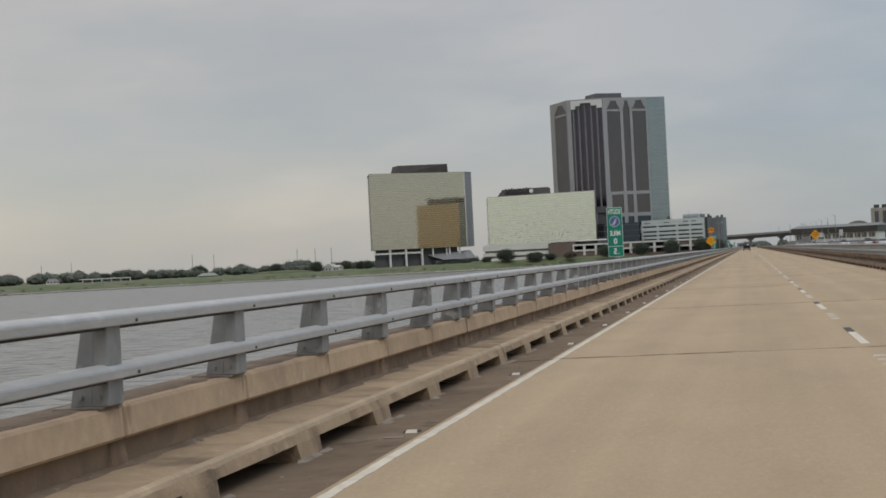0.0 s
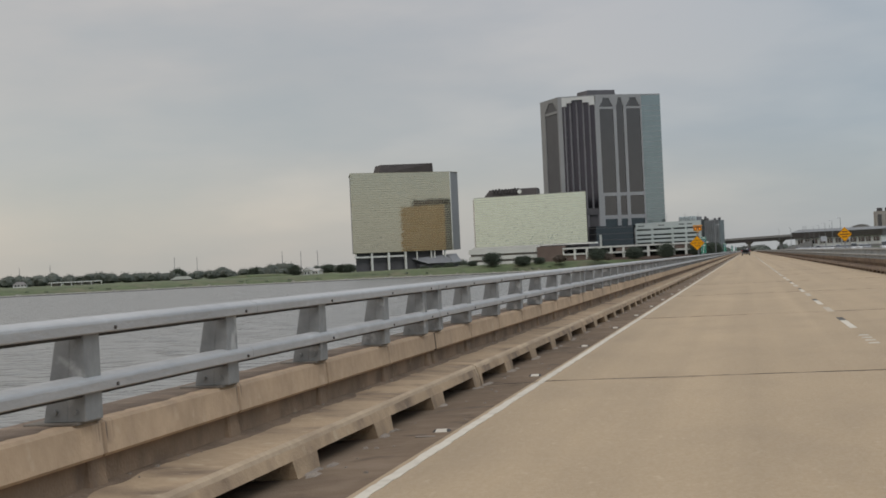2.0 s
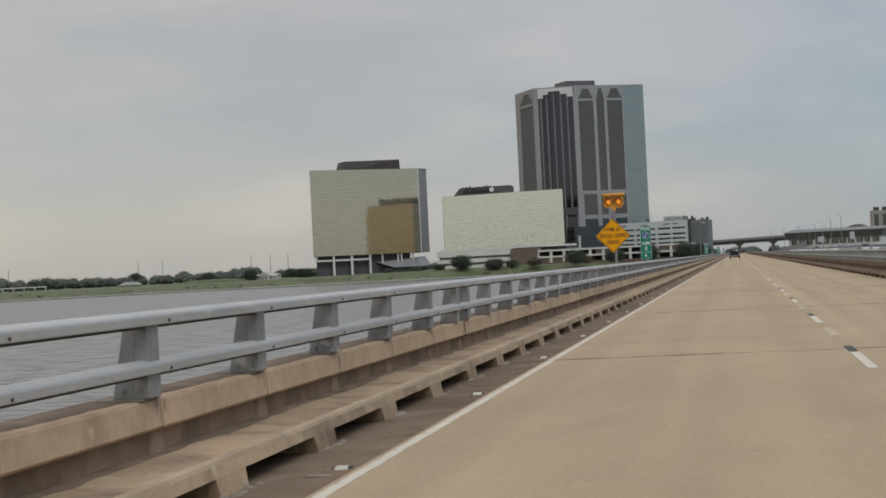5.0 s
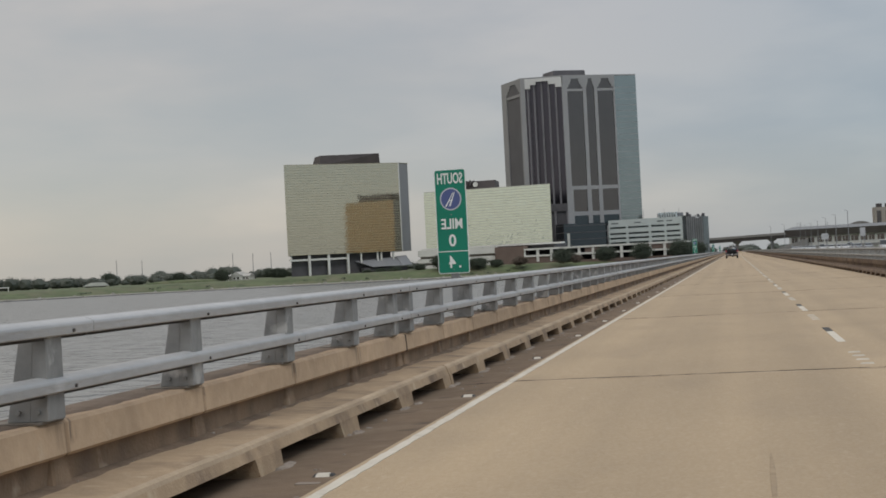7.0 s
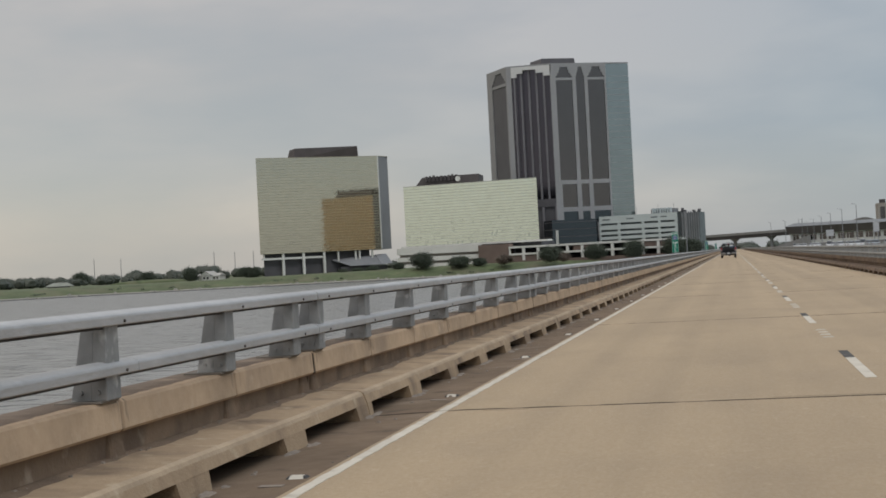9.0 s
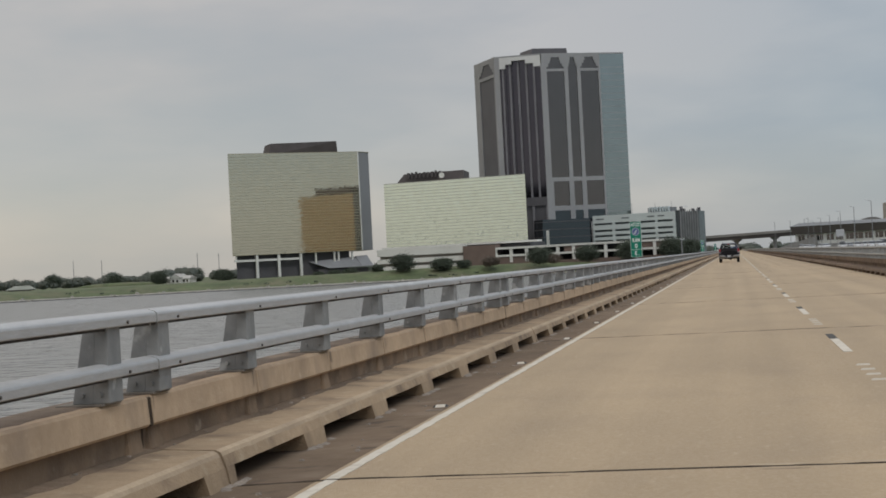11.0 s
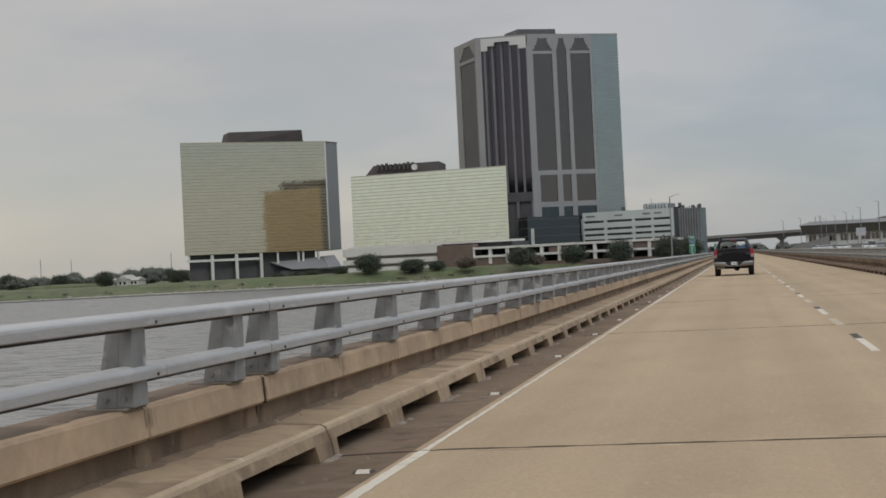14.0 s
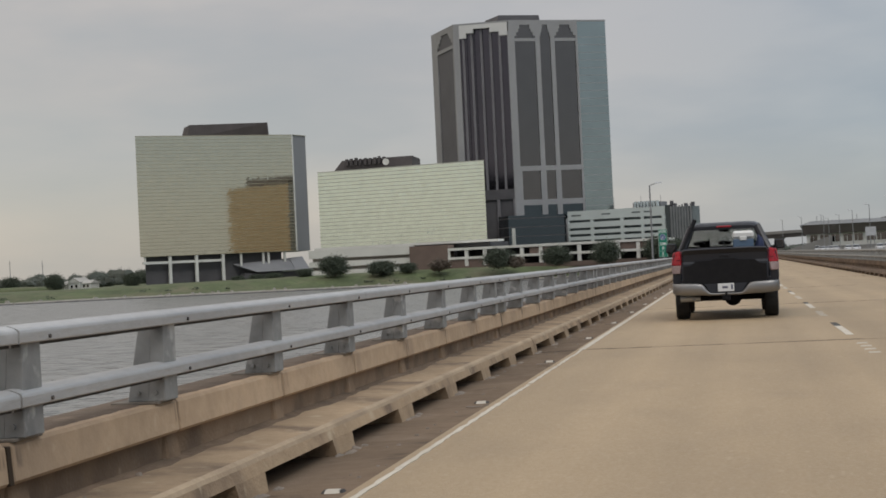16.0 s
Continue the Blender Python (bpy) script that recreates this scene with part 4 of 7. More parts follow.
def plain_side(stained):
    """The same span for the far stretches and the far side: posts and panels joined."""
    # stained also picks the copies with the far side's shade in their colour
    curb = thing("curb", "weathered tan concrete curb with drain openings at the road's edge", "curb", group="curb lengths", kind="structure")
    part("curb_slab", curb_span(mats=(SHADED_CONCRETE, SHADED_CONCRETE)) if stained else curb_span(), None, curb)
    parapet = thing("parapet", "tan concrete bridge parapet in cast panels with stained grooves", "parapet", group="parapet lengths", kind="structure")
    part("recessed_wall", box(-0.86, -0.545, GAP, SPAN - GAP, -0.9, 0.40), SHADED_CONCRETE if stained else RECESS, parapet)
    bm = bmesh.new()
    for i in range(7):
        hexa(bm, [(-0.470, PANEL * i + 0.010, 0.402), (-0.87, PANEL * i + 0.010, 0.402), (-0.87, PANEL * (i + 1) - 0.010, 0.402), (-0.470, PANEL * (i + 1) - 0.010, 0.402),
                  (-0.485, PANEL * i + 0.010, 0.598), (-0.87, PANEL * i + 0.010, 0.592), (-0.87, PANEL * (i + 1) - 0.010, 0.592), (-0.485, PANEL * (i + 1) - 0.010, 0.598)])
    tagged(part("panel", bm, SHADED_CONCRETE if stained else PARAPET, parapet), kind="stuff")
    railing = thing("bridge_railing", "grey galvanised two-rail bridge railing on tapered posts above the parapet", "railing", group="bridge railing lengths")
    for name, drop in (("top_rail", 0.0), ("lower_rail", 0.297)):
        part(name, rail_mesh(name, drop, 0.02, SPAN - 0.006, SHADED_RAIL if stained else GALV), None, railing)
    bm = bmesh.new()
    for s in POSTS:
        hexa(bm, [(-0.445, s - 0.115, 0.594), (-0.66, s - 0.115, 0.594), (-0.66, s + 0.115, 0.594), (-0.445, s + 0.115, 0.594),
                  (-0.445, s - 0.105, 1.085), (-0.585, s - 0.105, 1.085), (-0.585, s + 0.105, 1.085), (-0.445, s + 0.105, 1.085)])
    tagged(part("post", bm, SHADED_RAIL if stained else GALV_POST, railing), kind="stuff")
    return curb, parapet, railing


NEAR = 30
SHIFT = -0.07                       # parapet and rails are set out a little short of the slab joints
side_sets = [span_side(3 + i) for i in range(3)]
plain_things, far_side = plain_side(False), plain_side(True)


def span_pose(i, k):
    """Curb, parapet, railing (i = 0, 1, 2) of span k."""
    return pose(LEFT, JOINT0 + SPAN * k + (SHIFT if i else 0), DROP)


for n, things in enumerate(side_sets):
    for i, ob in enumerate(things):
        ob.matrix_basis = span_pose(i, FIRST + n)
for i, ob in enumerate(plain_things):
    ob.matrix_basis = span_pose(i, LAST)
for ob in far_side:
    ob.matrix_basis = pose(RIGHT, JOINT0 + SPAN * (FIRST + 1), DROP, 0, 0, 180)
for k in range(FIRST + 1, LAST + 1):
    for i in range(3):
        if FIRST + 3 <= k < LAST:
            copy_thing(side_sets[k % 3][i] if k <= NEAR else plain_things[i], span_pose(i, k))
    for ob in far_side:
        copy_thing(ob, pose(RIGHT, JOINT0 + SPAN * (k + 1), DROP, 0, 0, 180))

# the road goes on over the land
bm = box(LEFT - 0.9, RIGHT + 0.9, END_Y, 1720, -2.6, -0.035)
approach = part("road", bm, ROAD)
tagged(approach, "tan concrete approach road on an embankment", "road", kind="structure")
bm = bmesh.new()
for x in (LEFT - 0.55, RIGHT + 0.55):
    sweep(bm, [(x - 0.25, 0), (x + 0.25, 0), (x + 0.12, 0.35), (x + 0.09, 0.85), (x - 0.09, 0.85), (x - 0.12, 0.35)], "y", (END_Y + 0.03, 1715))
tagged(part("barrier", bm, VIADUCT), "grey concrete barriers along the approach road", "barrier", kind="structure")

# the other carriageway's bridge, beyond a strip of water
bm = bmesh.new()
quad_box(bm, 25.4, 36.2, -60, 1172, -0.9, 0.0)
tagged(part("road", bm, VIADUCT), "grey concrete road on the twin bridge", "road", kind="structure")
bm = bmesh.new()
for x in (25.4, 36.0):
    quad_box(bm, x - 0.2, x + 0.3, -60, 1172, 0.0, 0.26)
tagged(part("parapet", bm, VIADUCT), "grey concrete parapets of the twin bridge", "parapet", kind="structure")
bm = bmesh.new()
for x in (25.4, 36.0):
    for z in (0.34, 0.49):
        quad_box(bm, x, x + 0.1, -60, 1172, z - 0.035, z + 0.035)
    for i in range(415):
        quad_box(bm, x - 0.02, x + 0.13, 150 + 2.44 * i, 150.3 + 2.44 * i, 0.26, 0.48)
twin = part("bridge_railing", bm, SHADED_RAIL)
tagged(twin, "grey metal railing along the twin bridge", "railing", kind="stuff")
bm = bmesh.new()
for i in range(62):
    for x in (27.5, 34.0):
        rod(bm, (x, 20 + 17.07 * i, -9), (x, 20 + 17.07 * i, -0.9), 0.68, sides=10)
tagged(part("bridge_pier", bm, SOFFIT), "concrete piles under the twin bridge", "bridge pier", kind="stuff")


# ---------------------------------------------------------------- signs
def letters(text, size, mirror=True, thick=0.0015, bold=0.022):
    """Letters in the plane y = 0, seen from -y, centred; they read backwards, as on the boards."""
    curve = bpy.data.curves.new("letters", "FONT")
    curve.body, curve.size, curve.align_x, curve.align_y = text, size, "CENTER", "CENTER"
    curve.extrude, curve.offset, curve.resolution_u = thick, bold * size, 3
    holder = bpy.data.objects.new("letters", curve)
    scene.collection.objects.link(holder)
    data = bpy.data.meshes.new_from_object(holder)
    bpy.data.objects.remove(holder)
    s = -1 if mirror else 1
    data.transform(Matrix(((s, 0, 0, 0), (0, 0, -1, 0), (0, 1, 0, 0), (0, 0, 0, 1))))
    data.update()
    return data


def fit_letters(text, width, height, mat, parent, at, bold=0.022):
    data = letters(text, 1.0, bold=bold)
    xs = [v.co.x for v in data.vertices]
    zs = [v.co.z for v in data.vertices]
    cx, cz = (max(xs) + min(xs)) / 2, (max(zs) + min(zs)) / 2
    data.transform(Matrix.Diagonal((width / (max(xs) - min(xs)), 1, height / (max(zs) - min(zs)), 1)) @ Matrix.Translation((-cx, 0, -cz)))
    data.materials.clear()
    data.materials.append(mat)
    return part("lettering", data, None, parent, at=at)


def rounded_plate(w, h, r, y0, y1, turn=0.0):
    """A flat plate with rounded corners in the xz plane, centred."""
    pts = []
    for cx, cz, a0 in ((w / 2 - r, h / 2 - r, 0), (-w / 2 + r, h / 2 - r, 90), (-w / 2 + r, -h / 2 + r, 180), (w / 2 - r, -h / 2 + r, 270)):
        for i in range(5):
            a = radians(a0 + 22.5 * i)
            pts.append((cx + r * math.cos(a), cz + r * math.sin(a)))
    c, s = math.cos(radians(turn)), math.sin(radians(turn))
    pts = [(x * c - z * s, x * s + z * c) for x, z in pts]
    bm = bmesh.new()
    f, b = [bm.verts.new((x, y0, z)) for x, z in pts], [bm.verts.new((x, y1, z)) for x, z in pts]
    bm.faces.new(f)
    bm.faces.new(b[::-1])
    n = len(pts)
    for i in range(n):
        bm.faces.new((f[i], b[i], b[(i + 1) % n], f[(i + 1) % n]))
    return bm


def disc(r, y, cx=0.0, cz=0.0, thick=0.0015, sides=32):
    return rod(bmesh.new(), (cx, y, cz), (cx, y - thick, cz), r, sides=sides)


def mile_sign(tenth, y):
    """The tall green reference board: base at the post's foot, board centre 1.915 m above the road."""
    sign = thing("mile_sign", "tall green mile marker sign on a steel post behind the railing", "road sign",
                 pose(-4.03, y, 0, 0, 0, -10), group="mile signs")
    W, H, CZ = 0.495, 1.56, 1.908
    board = part("board", rounded_plate(W, H, 0.035, 0.0, 0.004), SIGN_WHITE, sign, at=(0, 0, CZ))
    part("green_field", rounded_plate(W - 0.022, H - 0.022, 0.028, -0.0025, -0.0005), SIGN_GREEN, board)
    part("divider", box(-W / 2 + 0.008, W / 2 - 0.008, -0.0045, -0.0026, -0.455, -0.443), SIGN_WHITE, board)
    fit_letters("SOUTH", 0.40, 0.165, SIGN_WHITE, board, (0.0, -0.005, 0.645))
    emblem = part("emblem", disc(0.170, -0.0027, cz=0.335), EMBLEM_RING, board)
    part("emblem_field", disc(0.150, -0.0045, cz=0.335), SIGN_BLUE, emblem)
    bm = bmesh.new()
    for x0, x1, w0, w1 in ((-0.080, 0.045, 0.012, 0.004), (-0.020, 0.065, 0.013, 0.005)):
        hexa(bm, [(x0 - w0, -0.0085, 0.225), (x0 + w0, -0.0085, 0.225), (x0 + w0, -0.0062, 0.225), (x0 - w0, -0.0062, 0.225),
                  (x1 - w1, -0.0085, 0.435), (x1 + w1, -0.0085, 0.435), (x1 + w1, -0.0062, 0.435), (x1 - w1, -0.0062, 0.435)])
    hexa(bm, [(-0.03, -0.0087, 0.30), (0.035, -0.0087, 0.31), (0.035, -0.0063, 0.31), (-0.03, -0.0063, 0.30), (-0.03, -0.0087, 0.312), (0.035, -0.0087, 0.322), (0.035, -0.0063, 0.322), (-0.03, -0.0063, 0.312)])
    part("emblem_bars", bm, SIGN_WHITE, emblem)
    fit_letters("MILE", 0.335, 0.155, SIGN_WHITE, board, (0.0, -0.005, -0.035))
    fit_letters("0", 0.115, 0.185, SIGN_WHITE, board, (0.0, -0.005, -0.285))
    fit_letters(tenth, 0.105, 0.185, SIGN_WHITE, board, (-0.02, -0.005, -0.605))
    part("lettering", box(0.085, 0.115, -0.0065, -0.0035, -0.695, -0.665), SIGN_WHITE, board)
    bm = bmesh.new()
    for z in (0.72, 0.10, -0.72):
        rod(bm, (0, -0.006, z), (0, 0.0, z), 0.009, sides=8)
    part("rivets", bm, STEEL, board)
    part("post", box(-0.055, 0.055, 0.012, 0.085, 0.30, 2.55, 0.006), STEEL, sign)
    bm = box(-0.10, 0.40, -0.02, 0.15, 0.543, 0.558)
    for x in (0.24, 0.34):
        rod(bm, (x, 0.03, 0.558), (x, 0.03, 0.582), 0.016, sides=8)
    part("bracket", bm, DIRTY_PLATE, sign)
    return sign


for tenth, y in (("5", 52.15), ("4", 213.8), ("3", 374.9), ("2", 535.9), ("1", 696.8)):
    mile_sign(tenth, y)


def warning_diamond(parent, half, cz, worded):
    side_len = half * math.sqrt(2)
    plate = part("plate", rounded_plate(side_len, side_len, 0.045, 0.0, 0.004, 45), SIGN_YELLOW, parent, at=(0, 0, cz))
    part("border", rounded_plate(side_len - 0.03, side_len - 0.03, 0.035, -0.0022, -0.0004, 45), SIGN_BLACK, plate)
    part("yellow_field", rounded_plate(side_len - 0.062, side_len - 0.062, 0.03, -0.0045, -0.0023, 45), SIGN_YELLOW, plate)
    if worded:
        k = 0.97 * half / 0.565
        fit_letters("35 MPH", 0.53 * k, 0.125 * k, SIGN_BLACK, plate, (0.0, -0.007, 0.215 * k), 0.010)
        fit_letters("SPEED ZONE", 0.89 * k, 0.125 * k, SIGN_BLACK, plate, (0.0, -0.007, 0.005 * k), 0.010)
        fit_letters("AHEAD", 0.44 * k, 0.125 * k, SIGN_BLACK, plate, (0.0, -0.007, -0.205 * k), 0.010)
    else:
        for z, w in ((0.19, 0.42), (0.0, 0.72), (-0.19, 0.36)):
            part("lettering_bar", box(-w / 2, w / 2, -0.0065, -0.0048, z - 0.035, z + 0.035), SIGN_BLACK, plate)
    return plate


warn = thing("warning_sign", "amber diamond speed warning sign on a post with twin flashers", "road sign", pose(-3.98, 191.46, 0, 0, 0, -3))
warning_diamond(warn, 0.588, 2.010, True)
part("post", box(0.036, 0.115, 0.012, 0.07, 0.2, 2.9, 0.006), STEEL, warn)
part("control_box", box(-0.022, 0.035, 0.015, 0.10, 2.55, 2.74, 0.008), STEEL, warn)
bm = bmesh.new()
rod(bm, (0.1, 0.07, 0.95), (0.45, 1.0, 0.62), 0.035, sides=8)
rod(bm, (0.1, 0.07, 0.55), (0.45, 1.4, 0.5), 0.035, sides=8)
quad_box(bm, -0.05, 0.10, 0.0, 0.012, 0.25, 0.58)
part("brace", bm, GALV_POST, warn)
# twin flasher: two square heads with round hooded lenses, a board above and a rail below
head_bm = box(-0.158, 0.158, 0.02, 0.18, -0.168, 0.162, 0.02)
head_mesh = mesh_of("signal_head", head_bm, BEACON)
lens_bm = bmesh.new()
for i in range(6):
    a0, a1 = radians(15 * i), radians(15 * (i + 1))
    for j in range(28):
        b0, b1 = 2 * math.pi * j / 28, 2 * math.pi * (j + 1) / 28
        q = [(0.139 * math.sin(a) * math.cos(b), 0.02 - 0.035 * math.cos(a), 0.139 * math.sin(a) * math.sin(b)) for a, b in ((a0, b0), (a1, b0), (a1, b1), (a0, b1))]
        if i == 0:
            q = q[1:]
        lens_bm.faces.new([lens_bm.verts.new(p) for p in q])
bmesh.ops.remove_doubles(lens_bm, verts=lens_bm.verts[:], dist=1e-5)
lens_mesh = mesh_of("lens", lens_bm, LENS, True)
hood_bm = bmesh.new()
rings = []
for j in range(37):
    b = radians(-20 + 220 * j / 36)
    d = 0.035 + 0.085 * math.sin(math.pi * j / 36)
    rings.append([hood_bm.verts.new((r * math.cos(b), yy, r * math.sin(b))) for r, yy in ((0.140, 0.02), (0.150, 0.02), (0.150, 0.02 - d), (0.140, 0.02 - d))])
for r0, r1 in zip(rings, rings[1:]):
    for i in range(4):
        hood_bm.faces.new((r0[i], r0[(i + 1) % 4], r1[(i + 1) % 4], r1[i]))
hood_bm.faces.new(rings[0][::-1])
hood_bm.faces.new(rings[-1])
hood_mesh = mesh_of("hood", hood_bm, BEACON)
for x in (-0.17, 0.17):
    head = part("signal_head", head_mesh, None, warn, at=(x + 0.062, 0, 3.175))
    part("lens", lens_mesh, None, head, "glowing amber lens")
    part("hood", hood_mesh, None, head)
part("top_board", box(-0.285, 0.455, -0.07, 0.22, 3.352, 3.437, 0.02), BEACON, warn)
part("lower_rail", box(-0.22, 0.33, 0.03, 0.17, 2.955, 3.0, 0.01), BEACON, warn)
part("collar", rod(bmesh.new(), (0.077, 0.055, 2.86), (0.077, 0.055, 2.96), 0.068, 0.062, sides=12), BEACON, warn)

warn2 = thing("warning_sign", "amber diamond warning sign on a post behind the far railing", "road sign", pose(7.05, 182.5, 0, 0, 0, 3))
warning_diamond(warn2, 0.54, 2.1, False)
part("post", box(-0.05, 0.05, 0.012, 0.085, 0.2, 2.4, 0.006), STEEL, warn2)
part("bracket", box(-0.48, 0.1, 0.086, 0.1, 0.3, 0.58), GALV_POST, warn2)


# ---------------------------------------------------------------- the pickup truck
def loft(bm, rings, closed=True, caps=True):
    """Skin rings of points (each the same number)."""
    rows = [[bm.verts.new(p) for p in r] for r in rings]
    n = len(rows[0])
    for r0, r1 in zip(rows, rows[1:]):
        for i in range(n if closed else n - 1):
            bm.faces.new((r0[i], r0[(i + 1) % n], r1[(i + 1) % n], r1[i]))
    if caps:
        bm.faces.new(rows[0][::-1])
        bm.faces.new(rows[-1])
    return bm


def wheel_parts(owner, x, y, r, w, mats=None):
    """Tyre with a rim, on an axle along x."""
    out = 1 if x > 0 else -1
    bm = bmesh.new()
    prof = [(-0.5, 0.60), (-0.5, 0.90), (-0.42, 0.985), (-0.2, 1.0), (0.2, 1.0), (0.42, 0.985), (0.5, 0.90), (0.5, 0.60)]
    seg = 28
    rings = [[bm.verts.new((a * w, r * q * math.cos(2 * math.pi * i / seg), r * q * math.sin(2 * math.pi * i / seg))) for a, q in prof] for i in range(seg)]
    for i in range(seg):
        r0, r1 = rings[i], rings[(i + 1) % seg]
        for j in range(len(prof)):
            bm.faces.new((r0[j], r0[(j + 1) % len(prof)], r1[(j + 1) % len(prof)], r1[j]))
    wheel = part("wheel", bm, RUBBER, owner, smooth=False, at=(x, y, r))
    bm = rod(bmesh.new(), (-out * 0.2 * w, 0, 0), (out * 0.28 * w, 0, 0), r * 0.60, sides=20)
    rim = part("rim", bm, ALLOY, wheel)
    bm = rod(bmesh.new(), (out * 0.28 * w, 0, 0), (out * 0.36 * w, 0, 0), r * 0.16, sides=12)
    for i in range(5):
        a = 2 * math.pi * i / 5
        rod(bm, (out * 0.32 * w, r * 0.1 * math.cos(a), r * 0.1 * math.sin(a)), (out * 0.30 * w, r * 0.56 * math.cos(a), r * 0.56 * math.sin(a)), r * 0.07, r * 0.09, sides=6)
    part("spokes", bm, TRIM, wheel)
    return wheel


truck = thing("pickup_truck", "black double-cab pickup truck with a chrome rear bumper on the road", "pickup truck", pose(-0.325, 471.8, -0.037))
HW = 1.0
# load bed: floor, side walls with flared arches, front wall
bm = bmesh.new()
for s in (-1, 1):
    rings = []
    for y, flare in ((0.12, 0.0), (0.45, 0.008), (0.75, 0.03), (1.2, 0.035), (1.65, 0.03), (1.95, 0.008), (2.05, 0.0)):
        arch = 0.56 if y < 0.62 else 0.56 + 0.36 * math.sqrt(max(0, 1 - ((y - 1.2) / 0.56) ** 2)) if abs(y - 1.2) < 0.56 else 0.56
        rings.append([(s * x, y, z) for x, z in ((HW - 0.02 + flare, arch), (HW + flare, max(arch + 0.02, 0.80)), (HW + flare * 0.5, 1.08), (HW - 0.025, 1.26), (HW - 0.06, 1.338), (HW - 0.10, 1.374), (HW - 0.15, 1.355), (HW - 0.15, 0.78))])
    loft(bm, rings)
quad_box(bm, -0.86, 0.86, 0.1, 2.05, 0.70, 0.78)
quad_box(bm, -0.86, 0.86, 1.97, 2.05, 0.78, 1.36)
part("bed", bm, PAINT, truck)
# tailgate with its stepped upper panel and spoiler lip
bm = bmesh.new()
prof = [(0.04, 0.69), (0.02, 0.80), (0.035, 1.09), (0.062, 1.135), (0.058, 1.275), (0.02, 1.335), (0.0, 1.362), (0.03, 1.386), (0.11, 1.379), (0.11, 0.69)]
loft(bm, [[(x, y + 0.02 * (abs(x) > 0.79), z - d * (z > 1.2)) for y, z in prof] for x, d in ((-0.815, 0.05), (-0.78, 0.012), (-0.5, 0.0), (0.5, 0.0), (0.78, 0.012), (0.815, 0.05))])
gate = part("tailgate", bm, PAINT, truck)
part("handle", box(-0.09, 0.09, 0.035, 0.06, 1.21, 1.255, 0.01), PAINT, gate)
# the lower half reflects less sky; a black plate puts that in
outline = [(-0.785, 0.70), (0.785, 0.70), (0.785, 1.045), (0.66, 1.06), (0.56, 1.135), (0.26, 1.145), (0.19, 1.17), (-0.19, 1.17), (-0.26, 1.145), (-0.56, 1.135), (-0.66, 1.06), (-0.785, 1.045)]
bm = bmesh.new()
loft(bm, [[(x, 0.004, z) for x, z in outline], [(x, 0.045, z) for x, z in outline]])
part("lower_panel", bm, TRIM, gate, "black plate shading the lower tailgate")
# cab: lower body, pillars and roof
bm = bmesh.new()
rings = []
for y, lo, w, hi in ((2.07, 0.48, 0.985, 1.325), (2.9, 0.44, 1.0, 1.34), (3.8, 0.44, 1.0, 1.335), (4.25, 0.5, 1.0, 1.30), (4.6, 0.62, 0.995, 1.275), (5.3, 0.60, 0.975, 1.22), (5.62, 0.55, 0.92, 1.12), (5.70, 0.55, 0.80, 0.95)):
    rings.append([(x, y, z) for x, z in ((-w + 0.04, lo), (-w, lo + 0.2), (-w - 0.005, lo + 0.45), (-w + 0.05, hi - 0.03), (-w + 0.12, hi), (w - 0.12, hi), (w - 0.05, hi - 0.03), (w + 0.005, lo + 0.45), (w, lo + 0.2), (w - 0.04, lo))])
loft(bm, rings)
part("body", bm, PAINT, truck)
bm = bmesh.new()
rings = []
for y, w, z in ((2.27, 0.64, 1.83), (2.34, 0.67, 1.875), (2.45, 0.68, 1.898), (2.75, 0.69, 1.915), (3.4, 0.685, 1.91), (3.75, 0.66, 1.875), (3.83, 0.64, 1.845)):
    rings.append([(x, y, zz) for x, zz in ((-w - 0.03, z - 0.085), (-w, z - 0.04), (-w + 0.07, z - 0.012), (-w + 0.2, z), (w - 0.2, z), (w - 0.07, z - 0.012), (w, z - 0.04), (w + 0.03, z - 0.085), (w - 0.1, z - 0.075), (-w + 0.1, z - 0.075))])
loft(bm, rings)
roof_part = part("roof", bm, PAINT, truck)
part("brake_light", box(-0.15, 0.15, 2.235, 2.27, 1.80, 1.832, 0.008), RED_LENS, roof_part, "dark red high brake light")
bm = bmesh.new()
for s in (-1, 1):
    for p0, p1, r in (((0.885, 2.10, 1.28), (0.665, 2.32, 1.80), 0.088), ((0.93, 3.05, 1.32), (0.695, 3.02, 1.86), 0.04), ((0.93, 4.30, 1.28), (0.66, 3.78, 1.85), 0.05)):
        rod(bm, (s * p0[0], p0[1], p0[2]), (s * p1[0], p1[1], p1[2]), r, r * 0.9, sides=8)
quad_box(bm, -0.87, 0.87, 2.08, 2.14, 1.30, 1.395)
part("pillars", bm, PAINT, truck)
# panes
def pane(name, pts):
    bm = bmesh.new()
    bm.faces.new([bm.verts.new(p) for p in pts])
    bmesh.ops.solidify(bm, geom=bm.faces[:], thickness=0.005)
    return part(name, bm, CAR_GLASS, truck)
pane("rear_window", [(-0.83, 2.12, 1.335), (0.83, 2.12, 1.335), (0.62, 2.295, 1.80), (-0.62, 2.295, 1.80)])
pane("windscreen", [(-0.87, 4.30, 1.29), (0.87, 4.30, 1.29), (0.63, 3.80, 1.82), (-0.63, 3.80, 1.82)])
for s in (-1, 1):
    pane("side_window", [(s * 0.915, 2.16, 1.34), (s * 0.93, 3.02, 1.34), (s * 0.705, 3.0, 1.83), (s * 0.685, 2.38, 1.83)])
    pane("side_window", [(s * 0.93, 3.08, 1.34), (s * 0.93, 4.2, 1.31), (s * 0.675, 3.76, 1.83), (s * 0.705, 3.06, 1.83)])
